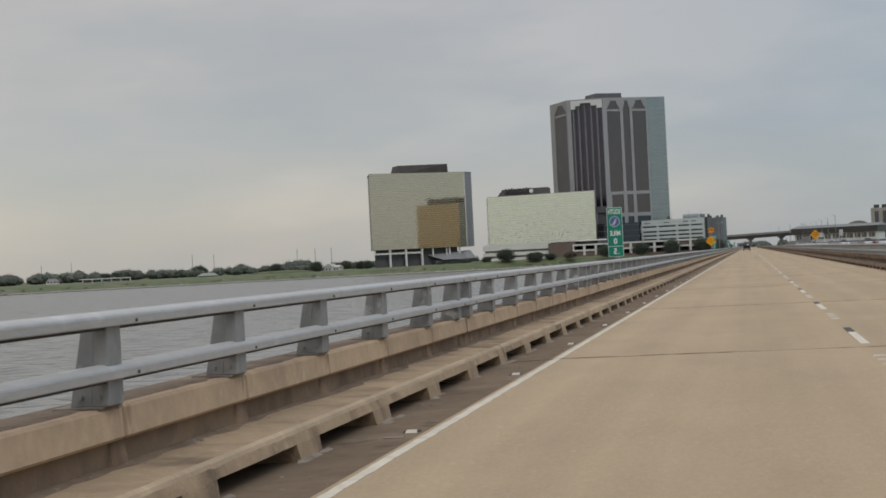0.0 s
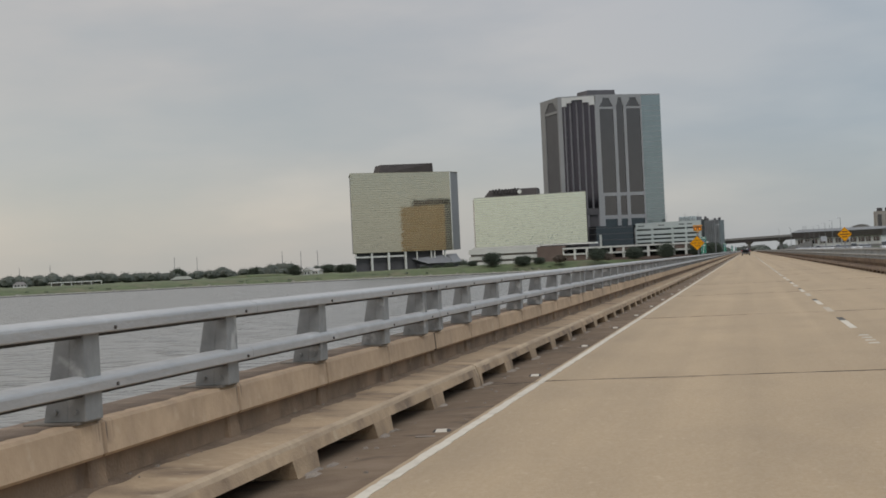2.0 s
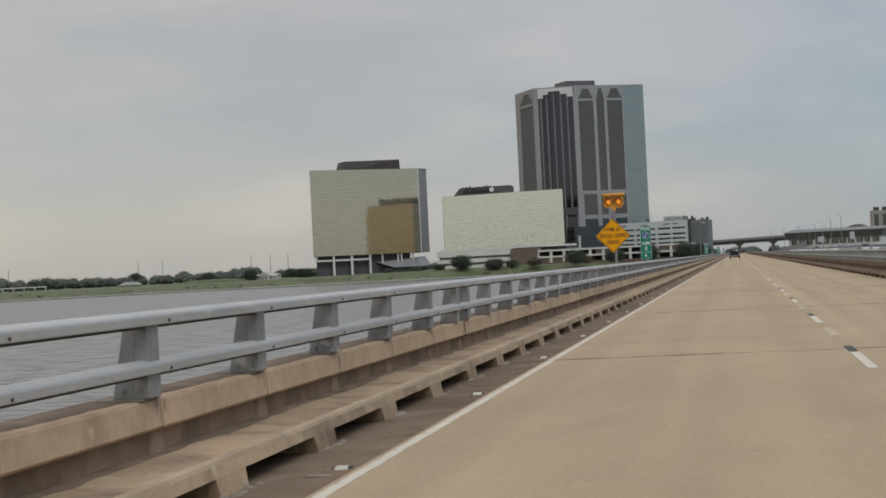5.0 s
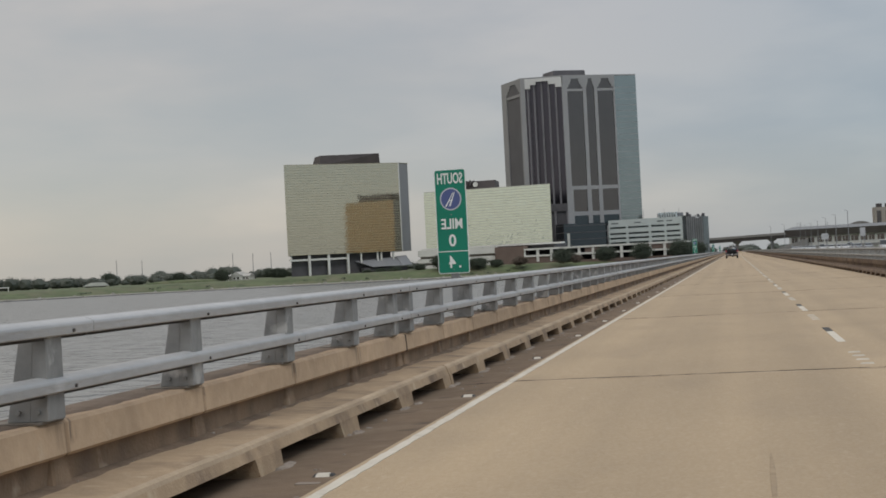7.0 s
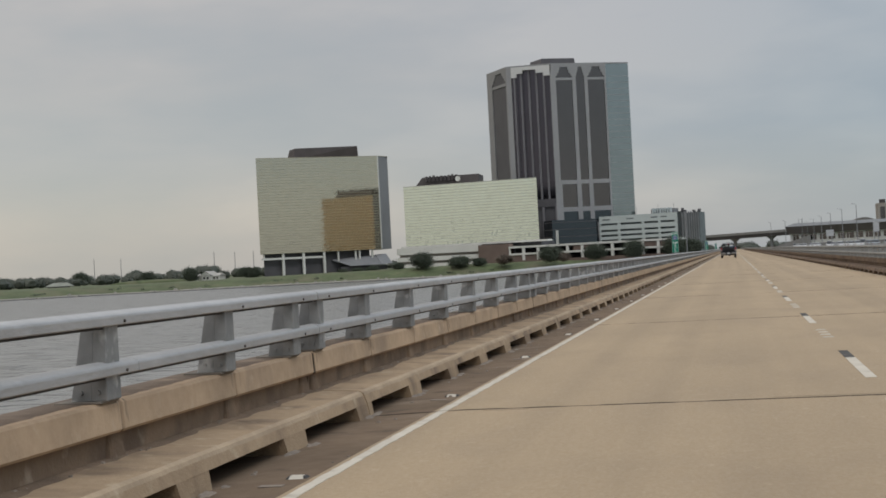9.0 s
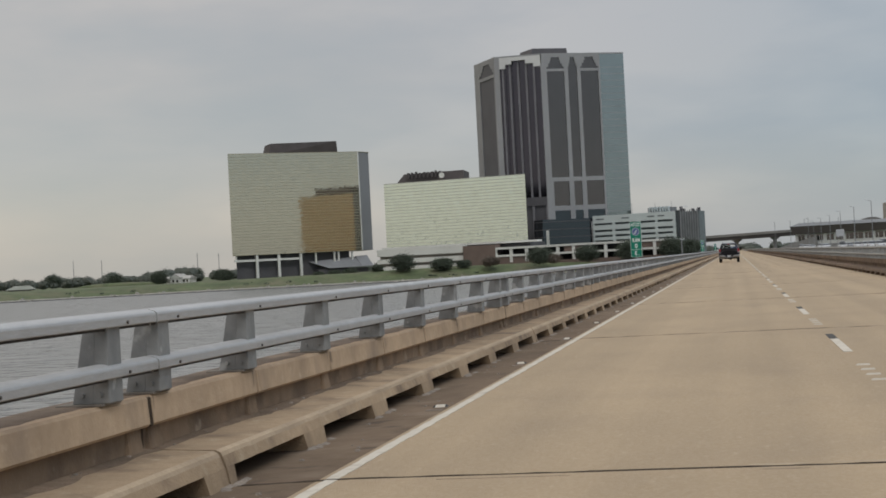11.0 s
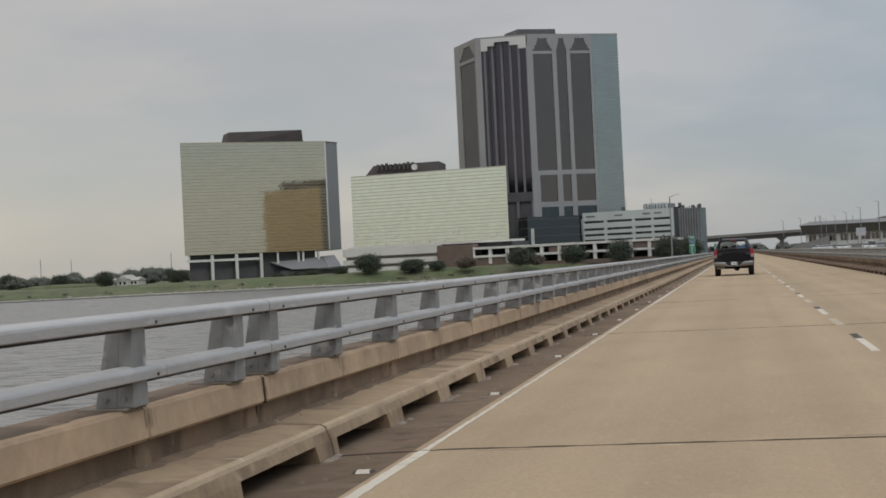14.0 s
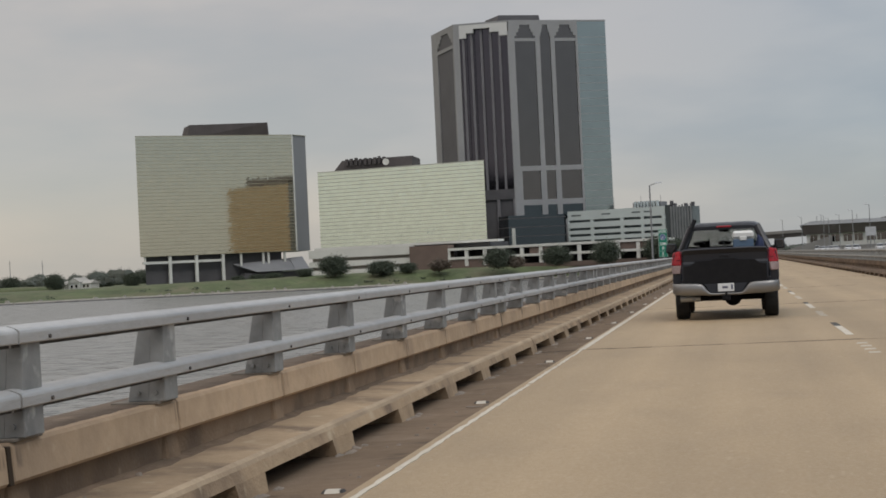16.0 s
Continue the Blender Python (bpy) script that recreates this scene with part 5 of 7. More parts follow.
# seats seen through the glass
for x in (-0.42, 0.42):
    bm = hexa(bmesh.new(), [(x - 0.24, 3.15, 0.9), (x + 0.24, 3.15, 0.9), (x + 0.24, 3.35, 0.9), (x - 0.24, 3.35, 0.9), (x - 0.2, 3.02, 1.40), (x + 0.2, 3.02, 1.40), (x + 0.2, 3.12, 1.40), (x - 0.2, 3.12, 1.40)], 0.03)
    quad_box(bm, x - 0.12, x + 0.12, 3.0, 3.08, 1.40, 1.53, 0.02)
    part("seat", bm, SEAT_CLOTH, truck)
part("rear_seat", hexa(bmesh.new(), [(-0.8, 2.35, 0.85), (0.8, 2.35, 0.85), (0.8, 2.60, 0.85), (-0.8, 2.60, 0.85), (-0.76, 2.24, 1.42), (0.76, 2.24, 1.42), (0.76, 2.36, 1.42), (-0.76, 2.36, 1.42)], 0.04), SEAT_CLOTH, truck)
for x in (-0.5, 0.0, 0.5):
    part("headrest", box(x - 0.13, x + 0.13, 2.25, 2.34, 1.44, 1.53, 0.03), SEAT_CLOTH, truck)
part("dashboard", hexa(bmesh.new(), [(-0.85, 3.85, 1.0), (0.85, 3.85, 1.0), (0.85, 4.25, 1.0), (-0.85, 4.25, 1.0), (-0.85, 3.9, 1.36), (0.85, 3.9, 1.36), (0.85, 4.22, 1.30), (-0.85, 4.22, 1.30)], 0.03), SEAT_CLOTH, truck)
part("inner_mirror", box(-0.11, 0.11, 3.70, 3.73, 1.70, 1.77, 0.015), SEAT_CLOTH, truck)
# bumper in three shells with a step in the middle, plate recess
bumper = part("bumper", box(-0.7, 0.7, 0.03, 0.12, 0.53, 0.66), TRIM, truck)
half = ((0.0, -0.035, 0.470, 0.520), (0.26, -0.035, 0.470, 0.520), (0.31, -0.045, 0.472, 0.535), (0.36, -0.058, 0.476, 0.585), (0.41, -0.064, 0.480, 0.655), (0.46, -0.066, 0.484, 0.700), (0.55, -0.066, 0.486, 0.714), (0.72, -0.060, 0.490, 0.720), (0.86, -0.042, 0.50, 0.722), (0.95, 0.0, 0.512, 0.722), (1.0, 0.07, 0.525, 0.722), (1.015, 0.18, 0.54, 0.720), (1.01, 0.34, 0.56, 0.712))
bm = bmesh.new()
rings = []
for x, y, z0, z1 in [(-x, y, z0, z1) for x, y, z0, z1 in half[:0:-1]] + list(half):
    h = z1 - z0
    rings.append([(x, y + dy, z) for dy, z in ((0.012, z0 + 0.12 * h), (-0.006, z0 + 0.30 * h), (-0.012, z0 + 0.52 * h), (-0.008, z0 + 0.78 * h), (0.004, z1 - 0.06 * h), (0.022, z1), (0.07, z1 - 0.01), (0.07, z0), (0.03, z0))])
loft(bm, rings)
part("bumper_shell", bm, CHROME, bumper, "chrome bumper shell", smooth=True)
part("step_pad", hexa(bmesh.new(), [(-0.30, -0.02, 0.515), (0.30, -0.02, 0.515), (0.30, 0.10, 0.515), (-0.30, 0.10, 0.515), (-0.42, 0.0, 0.70), (0.42, 0.0, 0.70), (0.42, 0.10, 0.71), (-0.42, 0.10, 0.71)], 0.012), PAINT, bumper, "dark painted plate recess")
plate = part("licence_plate", box(-0.155, 0.155, -0.040, -0.032, 0.545, 0.70, 0.004), PLATE, bumper, "white licence plate")
part("plate_bars", box(-0.07, 0.035, -0.0435, -0.0405, 0.605, 0.645), PLATE_INK, plate)
part("plate_mark", box(0.095, 0.13, -0.0435, -0.0405, 0.58, 0.675), PLATE_INK, plate)
# tow hitch
bm = box(-0.08, 0.08, -0.06, 0.3, 0.37, 0.47, 0.01)
rod(bm, (0, -0.10, 0.42), (0, -0.10, 0.50), 0.016, sides=8)
bmesh.ops.create_uvsphere(bm, u_segments=10, v_segments=8, radius=0.028, matrix=Matrix.Translation((0, -0.10, 0.51)))
quad_box(bm, -0.025, 0.025, -0.13, -0.05, 0.40, 0.43)
part("tow_hitch", bm, TRIM, truck, "dark steel tow hitch with ball")
# lamps at the corners
for s in (-1, 1):
    bm = hexa(bmesh.new(), [(s * 0.835, 0.045, 1.075), (s * 1.022, 0.13, 1.075), (s * 0.995, 0.30, 1.075), (s * 0.81, 0.2, 1.075), (s * 0.845, 0.055, 1.350), (s * 0.985, 0.15, 1.325), (s * 0.965, 0.28, 1.325), (s * 0.82, 0.2, 1.350)], 0.022, 2)
    lamp = part("tail_light", bm, RED_LENS, truck, "red tail light")
    part("reverse_lens", hexa(bmesh.new(), [(s * 0.865, 0.045, 0.915), (s * 1.018, 0.13, 0.915), (s * 0.99, 0.28, 0.915), (s * 0.83, 0.2, 0.915), (s * 0.836, 0.047, 1.073), (s * 1.023, 0.13, 1.073), (s * 0.99, 0.28, 1.073), (s * 0.81, 0.2, 1.073)], 0.012), CLEAR_LENS, lamp, "clear reversing lens")
    part("lamp_divider", box(min(s * 0.838, s * 0.93), max(s * 0.838, s * 0.93), 0.052, 0.07, 1.165, 1.175), TRIM, lamp)
# mirrors
for s in (-1, 1):
    bm = hexa(bmesh.new(), [(s * 1.03, 4.0, 1.31), (s * 1.27, 3.97, 1.32), (s * 1.25, 4.12, 1.33), (s * 1.03, 4.13, 1.32), (s * 1.04, 4.0, 1.53), (s * 1.25, 3.98, 1.53), (s * 1.22, 4.09, 1.51), (s * 1.04, 4.1, 1.51)], 0.025)
    rod(bm, (s * 0.92, 4.12, 1.36), (s * 1.06, 4.07, 1.38), 0.03, sides=6)
    mir = part("mirror", bm, PAINT, truck)
    part("mirror_glass", hexa(bmesh.new(), [(s * 1.055, 3.992, 1.345), (s * 1.235, 3.974, 1.35), (s * 1.235, 3.980, 1.35), (s * 1.055, 3.998, 1.345), (s * 1.06, 3.990, 1.505), (s * 1.225, 3.976, 1.505), (s * 1.225, 3.982, 1.505), (s * 1.06, 3.996, 1.505)]), SMOKE_GLASS, mir)
# antenna-like intake pipe beside the rear pillar
part("pipe", rod(bmesh.new(), (-0.86, 2.06, 1.36), (-0.58, 2.30, 1.97), 0.035, 0.045, sides=10), TRIM, truck, "black pipe beside the rear pillar")
# running gear
for x, y in ((-0.86, 1.2), (0.86, 1.2), (-0.86, 4.87), (0.86, 4.87)):
    wheel_parts(truck, x, y, 0.395, 0.27)
bm = rod(bmesh.new(), (-0.8, 1.2, 0.40), (0.8, 1.2, 0.40), 0.06, sides=10)
bmesh.ops.create_uvsphere(bm, u_segments=12, v_segments=8, radius=0.17, matrix=Matrix.Translation((0.12, 1.2, 0.40)))
part("rear_axle", bm, TRIM, truck)
bm = box(-0.55, -0.45, 0.1, 5.4, 0.48, 0.62)
quad_box(bm, 0.45, 0.55, 0.1, 5.4, 0.48, 0.62)
quad_box(bm, -0.55, 0.55, 0.15, 0.25, 0.48, 0.6)
part("chassis", bm, TRIM, truck)
part("exhaust", rod(bmesh.new(), (-0.62, 0.15, 0.42), (-0.62, 1.9, 0.46), 0.04, sides=10), CHROME, truck)
part("silencer", rod(bmesh.new(), (-0.5, 0.35, 0.43), (-0.88, 0.35, 0.43), 0.07, sides=12), SIGN_BACK, truck, "grey silencer under the bed")

cooler = thing("cooler_box", "blue cooler box with a white lid in the truck bed", "cooler", pose(0.05, 473.5, 0.743))
part("shell", hexa(bmesh.new(), [(-0.19, -0.15, 0), (0.19, -0.15, 0), (0.19, 0.15, 0), (-0.19, 0.15, 0), (-0.205, -0.17, 0.76), (0.205, -0.17, 0.76), (0.205, 0.17, 0.76), (-0.205, 0.17, 0.76)], 0.03, 2), COOLER_BLUE, cooler)
part("lid", box(-0.215, 0.215, -0.18, 0.18, 0.762, 0.925, 0.045), COOLER_WHITE, cooler, "white cooler lid")
part("handle", box(-0.07, 0.07, -0.195, -0.172, 0.73, 0.81, 0.01), COOLER_WHITE, cooler)
bag = thing("duffel_bag", "dark blue cloth bag in the truck bed", "bag", pose(0.37, 473.5, 0.743))
bm = bmesh.new()
bmesh.ops.create_icosphere(bm, subdivisions=3, radius=1.0)
for vv in bm.verts:
    n = 1 + 0.30 * noise.noise(vv.co * 2.2)
    vv.co = Vector((vv.co.x * 0.12 * n, vv.co.y * 0.15 * n, 0.40 + vv.co.z * 0.40 * n))
part("cloth", bm, material("blue_cloth", (0.02, 0.03, 0.075), 0.9, var=0.2, bump=0.3), bag, smooth=True)

# ---------------------------------------------------------------- office blocks on the shore
def plan_frame(x, y, angle):
    return pose(x, y, 0, 0, 0, angle)


def glass_grid(bm, p0, p1, z0, z1, columns, rng, tilt):
    """One storey's panes between two plan points, each a little out of true."""
    (x0, y0), (x1, y1) = p0, p1
    nx, ny = (y1 - y0), -(x1 - x0)
    ln = math.hypot(nx, ny)
    nx, ny = nx / ln, ny / ln
    for i in range(columns):
        a, b = i / columns, (i + 1) / columns
        q = []
        for k, z in ((a, z0), (b, z0), (b, z1), (a, z1)):
            j = rng.gauss(0, tilt)
            q.append(bm.verts.new((x0 + (x1 - x0) * k + nx * j, y0 + (y1 - y0) * k + ny * j, z)))
        bm.faces.new(q)


def wall_strip(bm, p0, p1, z0, z1, proud):
    """A thin band standing proud of a wall from p0 to p1 (outside on the right hand)."""
    (x0, y0), (x1, y1) = p0, p1
    ln = math.hypot(x1 - x0, y1 - y0)
    nx, ny = (y1 - y0) / ln * proud, -(x1 - x0) / ln * proud
    ix, iy = -nx * 0.6 / proud * 0.3, -ny * 0.6 / proud * 0.3
    hexa(bm, [(x0 + nx, y0 + ny, z0), (x1 + nx, y1 + ny, z0), (x1 + ix, y1 + iy, z0), (x0 + ix, y0 + iy, z0),
              (x0 + nx, y0 + ny, z1), (x1 + nx, y1 + ny, z1), (x1 + ix, y1 + iy, z1), (x0 + ix, y0 + iy, z1)])


def lerp(p, q, k):
    return (p[0] + (q[0] - p[0]) * k, p[1] + (q[1] - p[1]) * k)


def glass_block(owner, outline, faces, z0, z1, storeys, core_mat, strip_mat, seed, mullions=True, pane=1.55, strip=0.34):
    """A mirror-glass block: core, and on each listed face one band of panes a storey with mullions between."""
    rng = random.Random(seed)
    cx, cy = sum(p[0] for p in outline) / len(outline), sum(p[1] for p in outline) / len(outline)
    shrunk = [(x + (cx - x) * 0.012, y + (cy - y) * 0.012) for x, y in outline]
    part("core", prism(bmesh.new(), shrunk, z0, z1 - 0.3), core_mat, owner)
    part("parapet", prism(bmesh.new(), outline, z1 - 0.3, z1), strip_mat, owner)
    h = (z1 - 0.35 - z0) / storeys
    for i, j, mat, tilt in faces:
        p0, p1 = outline[i], outline[j]
        columns = max(4, int(math.hypot(p1[0] - p0[0], p1[1] - p0[1]) / pane))
        for s in range(storeys):
            bm = bmesh.new()
            glass_grid(bm, p0, p1, z0 + h * s + strip, z0 + h * (s + 1), columns, rng, tilt)
            data = bpy.data.meshes.new("glass_band")
            bm.to_mesh(data)
            bm.free()
            data.materials.append(mat)
            tagged(part("glass_band", data, None, owner), kind="stuff")
        bm = bmesh.new()
        for s in range(storeys + 1):
            wall_strip(bm, p0, p1, z0 + h * s - 0.02, z0 + h * s + strip, 0.06)
        tagged(part("spandrel", bm, strip_mat, owner), kind="stuff")
        if not mullions:
            continue
        bm = bmesh.new()
        for c in range(columns + 1):
            k = c / columns
            wall_strip(bm, lerp(p0, p1, max(0, k - 0.04 / columns)), lerp(p0, p1, min(1, k + 0.04 / columns)), z0, z1 - 0.3, 0.05)
        tagged(part("mullion", bm, strip_mat, owner), kind="stuff")


# the taller mirror block, on columns over a dark base
A1, A2, A3 = (-253.0, 1153.0), (-193.9, 1194.8), (-190.3, 1206.0)
A4, A5 = (-205.0, 1238.0), (-264.5, 1198.0)
block_a = thing("office_block", "broad office block of gold-green mirror glass on white columns", "office building", pose(0, 0, 0))
glass_block(block_a, [A1, A2, A3, A4, A5], [(0, 1, GOLD_GLASS, 0.004)], 10.7, 63.2, 34, SIDE_CLAD, GOLD_STRIP, 11, True, 1.0, 0.17)
part("corner_trim", prism(bmesh.new(), [(A2[0] - 0.35, A2[1] - 0.25), (A2[0] + 0.12, A2[1] - 0.12), (A2[0] + 0.2, A2[1] + 0.3), (A2[0] - 0.2, A2[1] + 0.2)], 10.7, 63.25), WHITE_WALL, block_a)
bm = hexa(bmesh.new(), [(-240.5, 1186, 63.2), (-206.5, 1202, 63.2), (-214, 1218, 63.2), (-248, 1200, 63.2), (-239.3, 1187, 69.6), (-206.5, 1200, 69.8), (-214, 1216, 69.8), (-246, 1200, 69.6)])
part("penthouse", bm, ROOF_PLANT, block_a, "dark roof plant housing")
E2 = (0.8167, 0.5770)                       # along the front
def on_a(u, v):
    return (A1[0] + E2[0] * u - E2[1] * v, A1[1] + E2[1] * u + E2[0] * v)
bm = prism(bmesh.new(), [on_a(3, 3.5), on_a(66, 3.5), on_a(66, 24), on_a(12, 24)], -2.4, 10.7)
part("base_wall", bm, BASE_GREY, block_a, "dark recessed base wall")
for u in (12.6, 24.6, 36.8):
    part("column", prism(bmesh.new(), [on_a(u, 0.2), on_a(u + 1.3, 0.2), on_a(u + 1.3, 1.5), on_a(u, 1.5)], -2.4, 10.7), WHITE_WALL, block_a, "white column")
for u in (2.0,):
    part("column", prism(bmesh.new(), [on_a(u, 0.6), on_a(u + 0.6, 0.6), on_a(u + 0.6, 1.6), on_a(u, 1.6)], 7.5, 10.7), WHITE_WALL, block_a)
for u in (45.5, 56.0, 58.4, 66.2):
    part("column", prism(bmesh.new(), [on_a(u, 0.6), on_a(u + 0.9, 0.6), on_a(u + 0.9, 1.6), on_a(u, 1.6)], 5.0, 10.7), WHITE_WALL, block_a)
part("beam", prism(bmesh.new(), [on_a(1.0, 0.5), on_a(37.5, 0.5), on_a(37.5, 1.3), on_a(1.0, 1.3)], 7.4, 8.5), WHITE_WALL, block_a, "white cross beam")
canopy = thing("entrance_canopy", "grey sloping canopy roof beside the office block", "canopy")
bm = hexa(bmesh.new(), [(*on_a(51, -5), 2.0), (*on_a(69, -6), 2.2), (*on_a(69, 3.3), 2.2), (*on_a(51, 3.3), 2.0), (*on_a(42.6, 2.8), 5.9), (*on_a(69, 2.8), 7.5), (*on_a(69, 3.3), 7.5), (*on_a(42.6, 3.3), 5.9)])
part("roof", bm, CANOPY_GREY, canopy)
bm = hexa(bmesh.new(), [(*on_a(69.05, -6), 2.2), (*on_a(75.5, -6.4), 2.5), (*on_a(75.5, 3.3), 2.5), (*on_a(69.05, 3.3), 2.2), (*on_a(69.05, 2.2), 7.7), (*on_a(75.5, 2.2), 8.1), (*on_a(75.5, 3.3), 8.1), (*on_a(69.05, 3.3), 7.7)])
part("end_panel", bm, SIDE_CLAD, canopy, "paler end panel of the canopy")
part("wall", prism(bmesh.new(), [on_a(46, -2.5), on_a(73, -4.5), on_a(73, 3.2), on_a(46, 2.8)], -2.2, 1.6), BASE_GREY, canopy)

# the lower mirror block
B1, B2 = (-169.8, 1140.6), (-96.6, 1119.4)
bd = (-7.0, 39.2)
B3, B4 = (B2[0] + bd[0], B2[1] + bd[1]), (B1[0] + bd[0], B1[1] + bd[1])
block_b = thing("office_block", "long low office block of pale green mirror glass", "office building")
glass_block(block_b, [B1, B2, B3, B4], [(0, 1, PALE_GLASS, 0.006), (3, 0, BRONZE_GLASS, 0.01), (2, 3, DARK_GLASS, 0.01)], 10.6, 42.3, 21, SIDE_CLAD, SPANDREL, 12, False, 1.2, 0.2)
bm = hexa(bmesh.new(), [(-164.4, 1146.5, 42.3), (-128.9, 1136.5, 42.3), (-129.9, 1162, 42.3), (-165.4, 1172, 42.3), (-160.4, 1146.5, 46.9), (-128.9, 1137.5, 46.9), (-129.9, 1162, 46.9), (-161.4, 1171, 46.9)])
for i in range(9):
    x = -158.4 + 2.1 * i
    quad_box(bm, x, x + rng.uniform(0.7, 1.4), 1143.5 - 0.28 * 2.1 * i, 1145.5 - 0.28 * 2.1 * i, 44.5, 47.0 + rng.uniform(0, 0.7))
part("penthouse", bm, ROOF_PLANT, block_b, "dark roof plant housing with fins")
bm = bmesh.new()
rod(bm, (-139.9, 1137.6, 44.9), (-139.9, 1137.2, 44.9), 1.35, sides=20)
part("dish", bm, WHITE_WALL, block_b, "round white dish on the roof plant")
bm = prism(bmesh.new(), [(-172.5, 1140.0), (-92.0, 1116.6), (-90.2, 1122), (-170.5, 1145.5)], 9.7, 10.55)
part("deck_slab", bm, WHITE_WALL, block_b)
bm = prism(bmesh.new(), [(-170, 1143), (-96, 1121.5), (-91, 1141), (-165, 1162)], -1.5, 9.7)
part("base_wall", bm, BASE_GREY, block_b)
base = thing("terrace_wall", "white banded concrete terrace below the low office block", "terrace")
for z0, z1 in ((-1.8, 1.2), (2.6, 4.8), (6.2, 9.6)):
    part("wall_band", prism(bmesh.new(), [(-174, 1135.5), (-128.5, 1122.2), (-127.5, 1126), (-173, 1139.5)], z0, z1), WHITE_WALL, base)
part("recess", prism(bmesh.new(), [(-173.0, 1138.0), (-128.0, 1124.9), (-127.3, 1127), (-172.2, 1140)], -1.8, 9.6), BEIGE_WALL, base)
stair = thing("stair_block", "brown masonry block beside the terrace", "stair block")
part("wall", prism(bmesh.new(), [(-128.4, 1119.5), (-112.0, 1115.0), (-110.5, 1121), (-127, 1126)], -1.6, 9.2), BROWN_WALL, stair)

# parking deck: two open storeys
deck = thing("parking_deck", "low open parking deck with white beams and dark bays", "parking deck")
D0, D1 = (-112.0, 1114.5), (-28.0, 1090.0)
dd = (5.6, 19.2)
def on_d(k, w):
    x, y = lerp(D0, D1, k)
    return (x + dd[0] * w, y + dd[1] * w)
for z in (3.1, 6.7):
    part("slab", prism(bmesh.new(), [on_d(0, 0), on_d(1, 0), on_d(1, 1), on_d(0, 1)], z, z + 0.95), WHITE_WALL, deck, "white concrete deck edge")
# the bays' shade is put into this near-black wall
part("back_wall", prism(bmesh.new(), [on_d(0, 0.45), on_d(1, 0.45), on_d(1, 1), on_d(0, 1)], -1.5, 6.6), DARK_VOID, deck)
part("plinth", prism(bmesh.new(), [on_d(0, -0.02), on_d(1, -0.02), on_d(1, 0.1), on_d(0, 0.1)], -1.5, 0.4), BROWN_WALL, deck)
for i in range(12):
    k = i / 11
    k0, k1 = max(0, k - 0.008), min(1, k + 0.008)
    part("column", prism(bmesh.new(), [on_d(k0, 0.01), on_d(k1, 0.01), on_d(k1, 0.06), on_d(k0, 0.06)], -1.5, 6.7), WHITE_WALL, deck)
for a, b, z0, z1 in ((0.0, 0.28, -1.5, 3.0), (0.40, 0.50, 4.1, 6.6), (0.80, 0.97, 4.1, 6.6)):
    part("infill", prism(bmesh.new(), [on_d(a, 0.03), on_d(b, 0.03), on_d(b, 0.08), on_d(a, 0.08)], z0, z1), BROWN_WALL, deck, "brown infill wall")

# the tower: stone piers and smoke glass, one corner cut off and ribbed
TX, TY, TA = -95.3, 1209.6, 26.0
tower = thing("office_tower", "tall grey stone office tower with dark glass strips", "office tower", plan_frame(TX, TY, TA))
U0, U1, VC, VB = -22.1, 46.9, 13.0, 48.6
part("core", prism(bmesh.new(), [(3.4, 0.9), (U1 - 0.3, 0.9), (U1 - 0.3, VB), (U0 + 0.9, VB), (U0 + 0.9, VC + 4.2), (U0 + 2.2, VC + 3.6), (2.2, 3.6)], -2.5, 109.3), TOWER_STONE, tower)
part("roof_slab", prism(bmesh.new(), [(0.0, 0.0), (U1, 0.0), (U1, VB), (U0, VB), (U0, VC)], 109.3, 110.0), TOWER_STONE, tower)
GZ = 100.4
fronts = [(2.7, 12.6, True), (14.75, 19.9, False), (21.85, 32.0, True)]
# piers and bands of the front
for a, b in ((0.0, 2.7), (12.6, 14.75), (19.9, 21.85), (32.0, 33.0)):
    part("pier", box(a, b, 0.0, 0.95, -2.5 if a == 0 else 20, 109.29), TOWER_STONE, tower)
for z0, z1 in ((41.8, 44.0), (26.3, 28.8)):
    part("band", box(2.7, 32.0, 0.03, 0.95, z0, z1), TOWER_STONE, tower)
for a, b in ((12.3, 15.0), (19.6, 22.1), (2.7, 3.5)):
    part("pier", box(a, b, 0.012, 0.945, 21, 41.8), TOWER_STONE, tower)
part("frieze", box(2.7, 32.0, 0.015, 0.95, 107.9, 109.28), TOWER_STONE, tower)
for a, b, full in fronts:
    w = b - a
    part("glass_panel", box(a, b, 0.55, 0.9, 44.0, 107.9), SMOKE_GLASS, tower)
    part("glass_panel", box(a, b, 0.55, 0.9, 28.8, 41.8), SMOKE_GLASS, tower)
    part("glass_panel", box(a, b, 0.55, 0.9, 20.0, 26.3), DEEP_TEAL_GLASS, tower)
    if full:
        part("band", box(a, b, 0.04, 0.6, GZ, GZ + 1.4), TOWER_STONE, tower)
    for z0, z1, k in ((102.9, 104.6, 0.10), (104.6, 106.2, 0.20), (106.2, 107.9, 0.26)):
        for side_a, side_b in ((a, a + w * k), (b - w * k, b)):
            part("crown_step", box(side_a, side_b, 0.05, 0.6, z0, z1), TOWER_STONE, tower)
part("glass_wall", box(33.0, U1, 0.25, 1.0, -2.5, 109.29), TEAL_GLASS, tower, "plain teal glass wall")
bm = bmesh.new()
for s in range(29):
    quad_box(bm, 33.0, U1 + 0.02, 0.20, 0.3, 3.5 * s + 4, 3.5 * s + 4.22)
part("glass_joint", bm, TOWER_STONE, tower)
bm = bmesh.new()
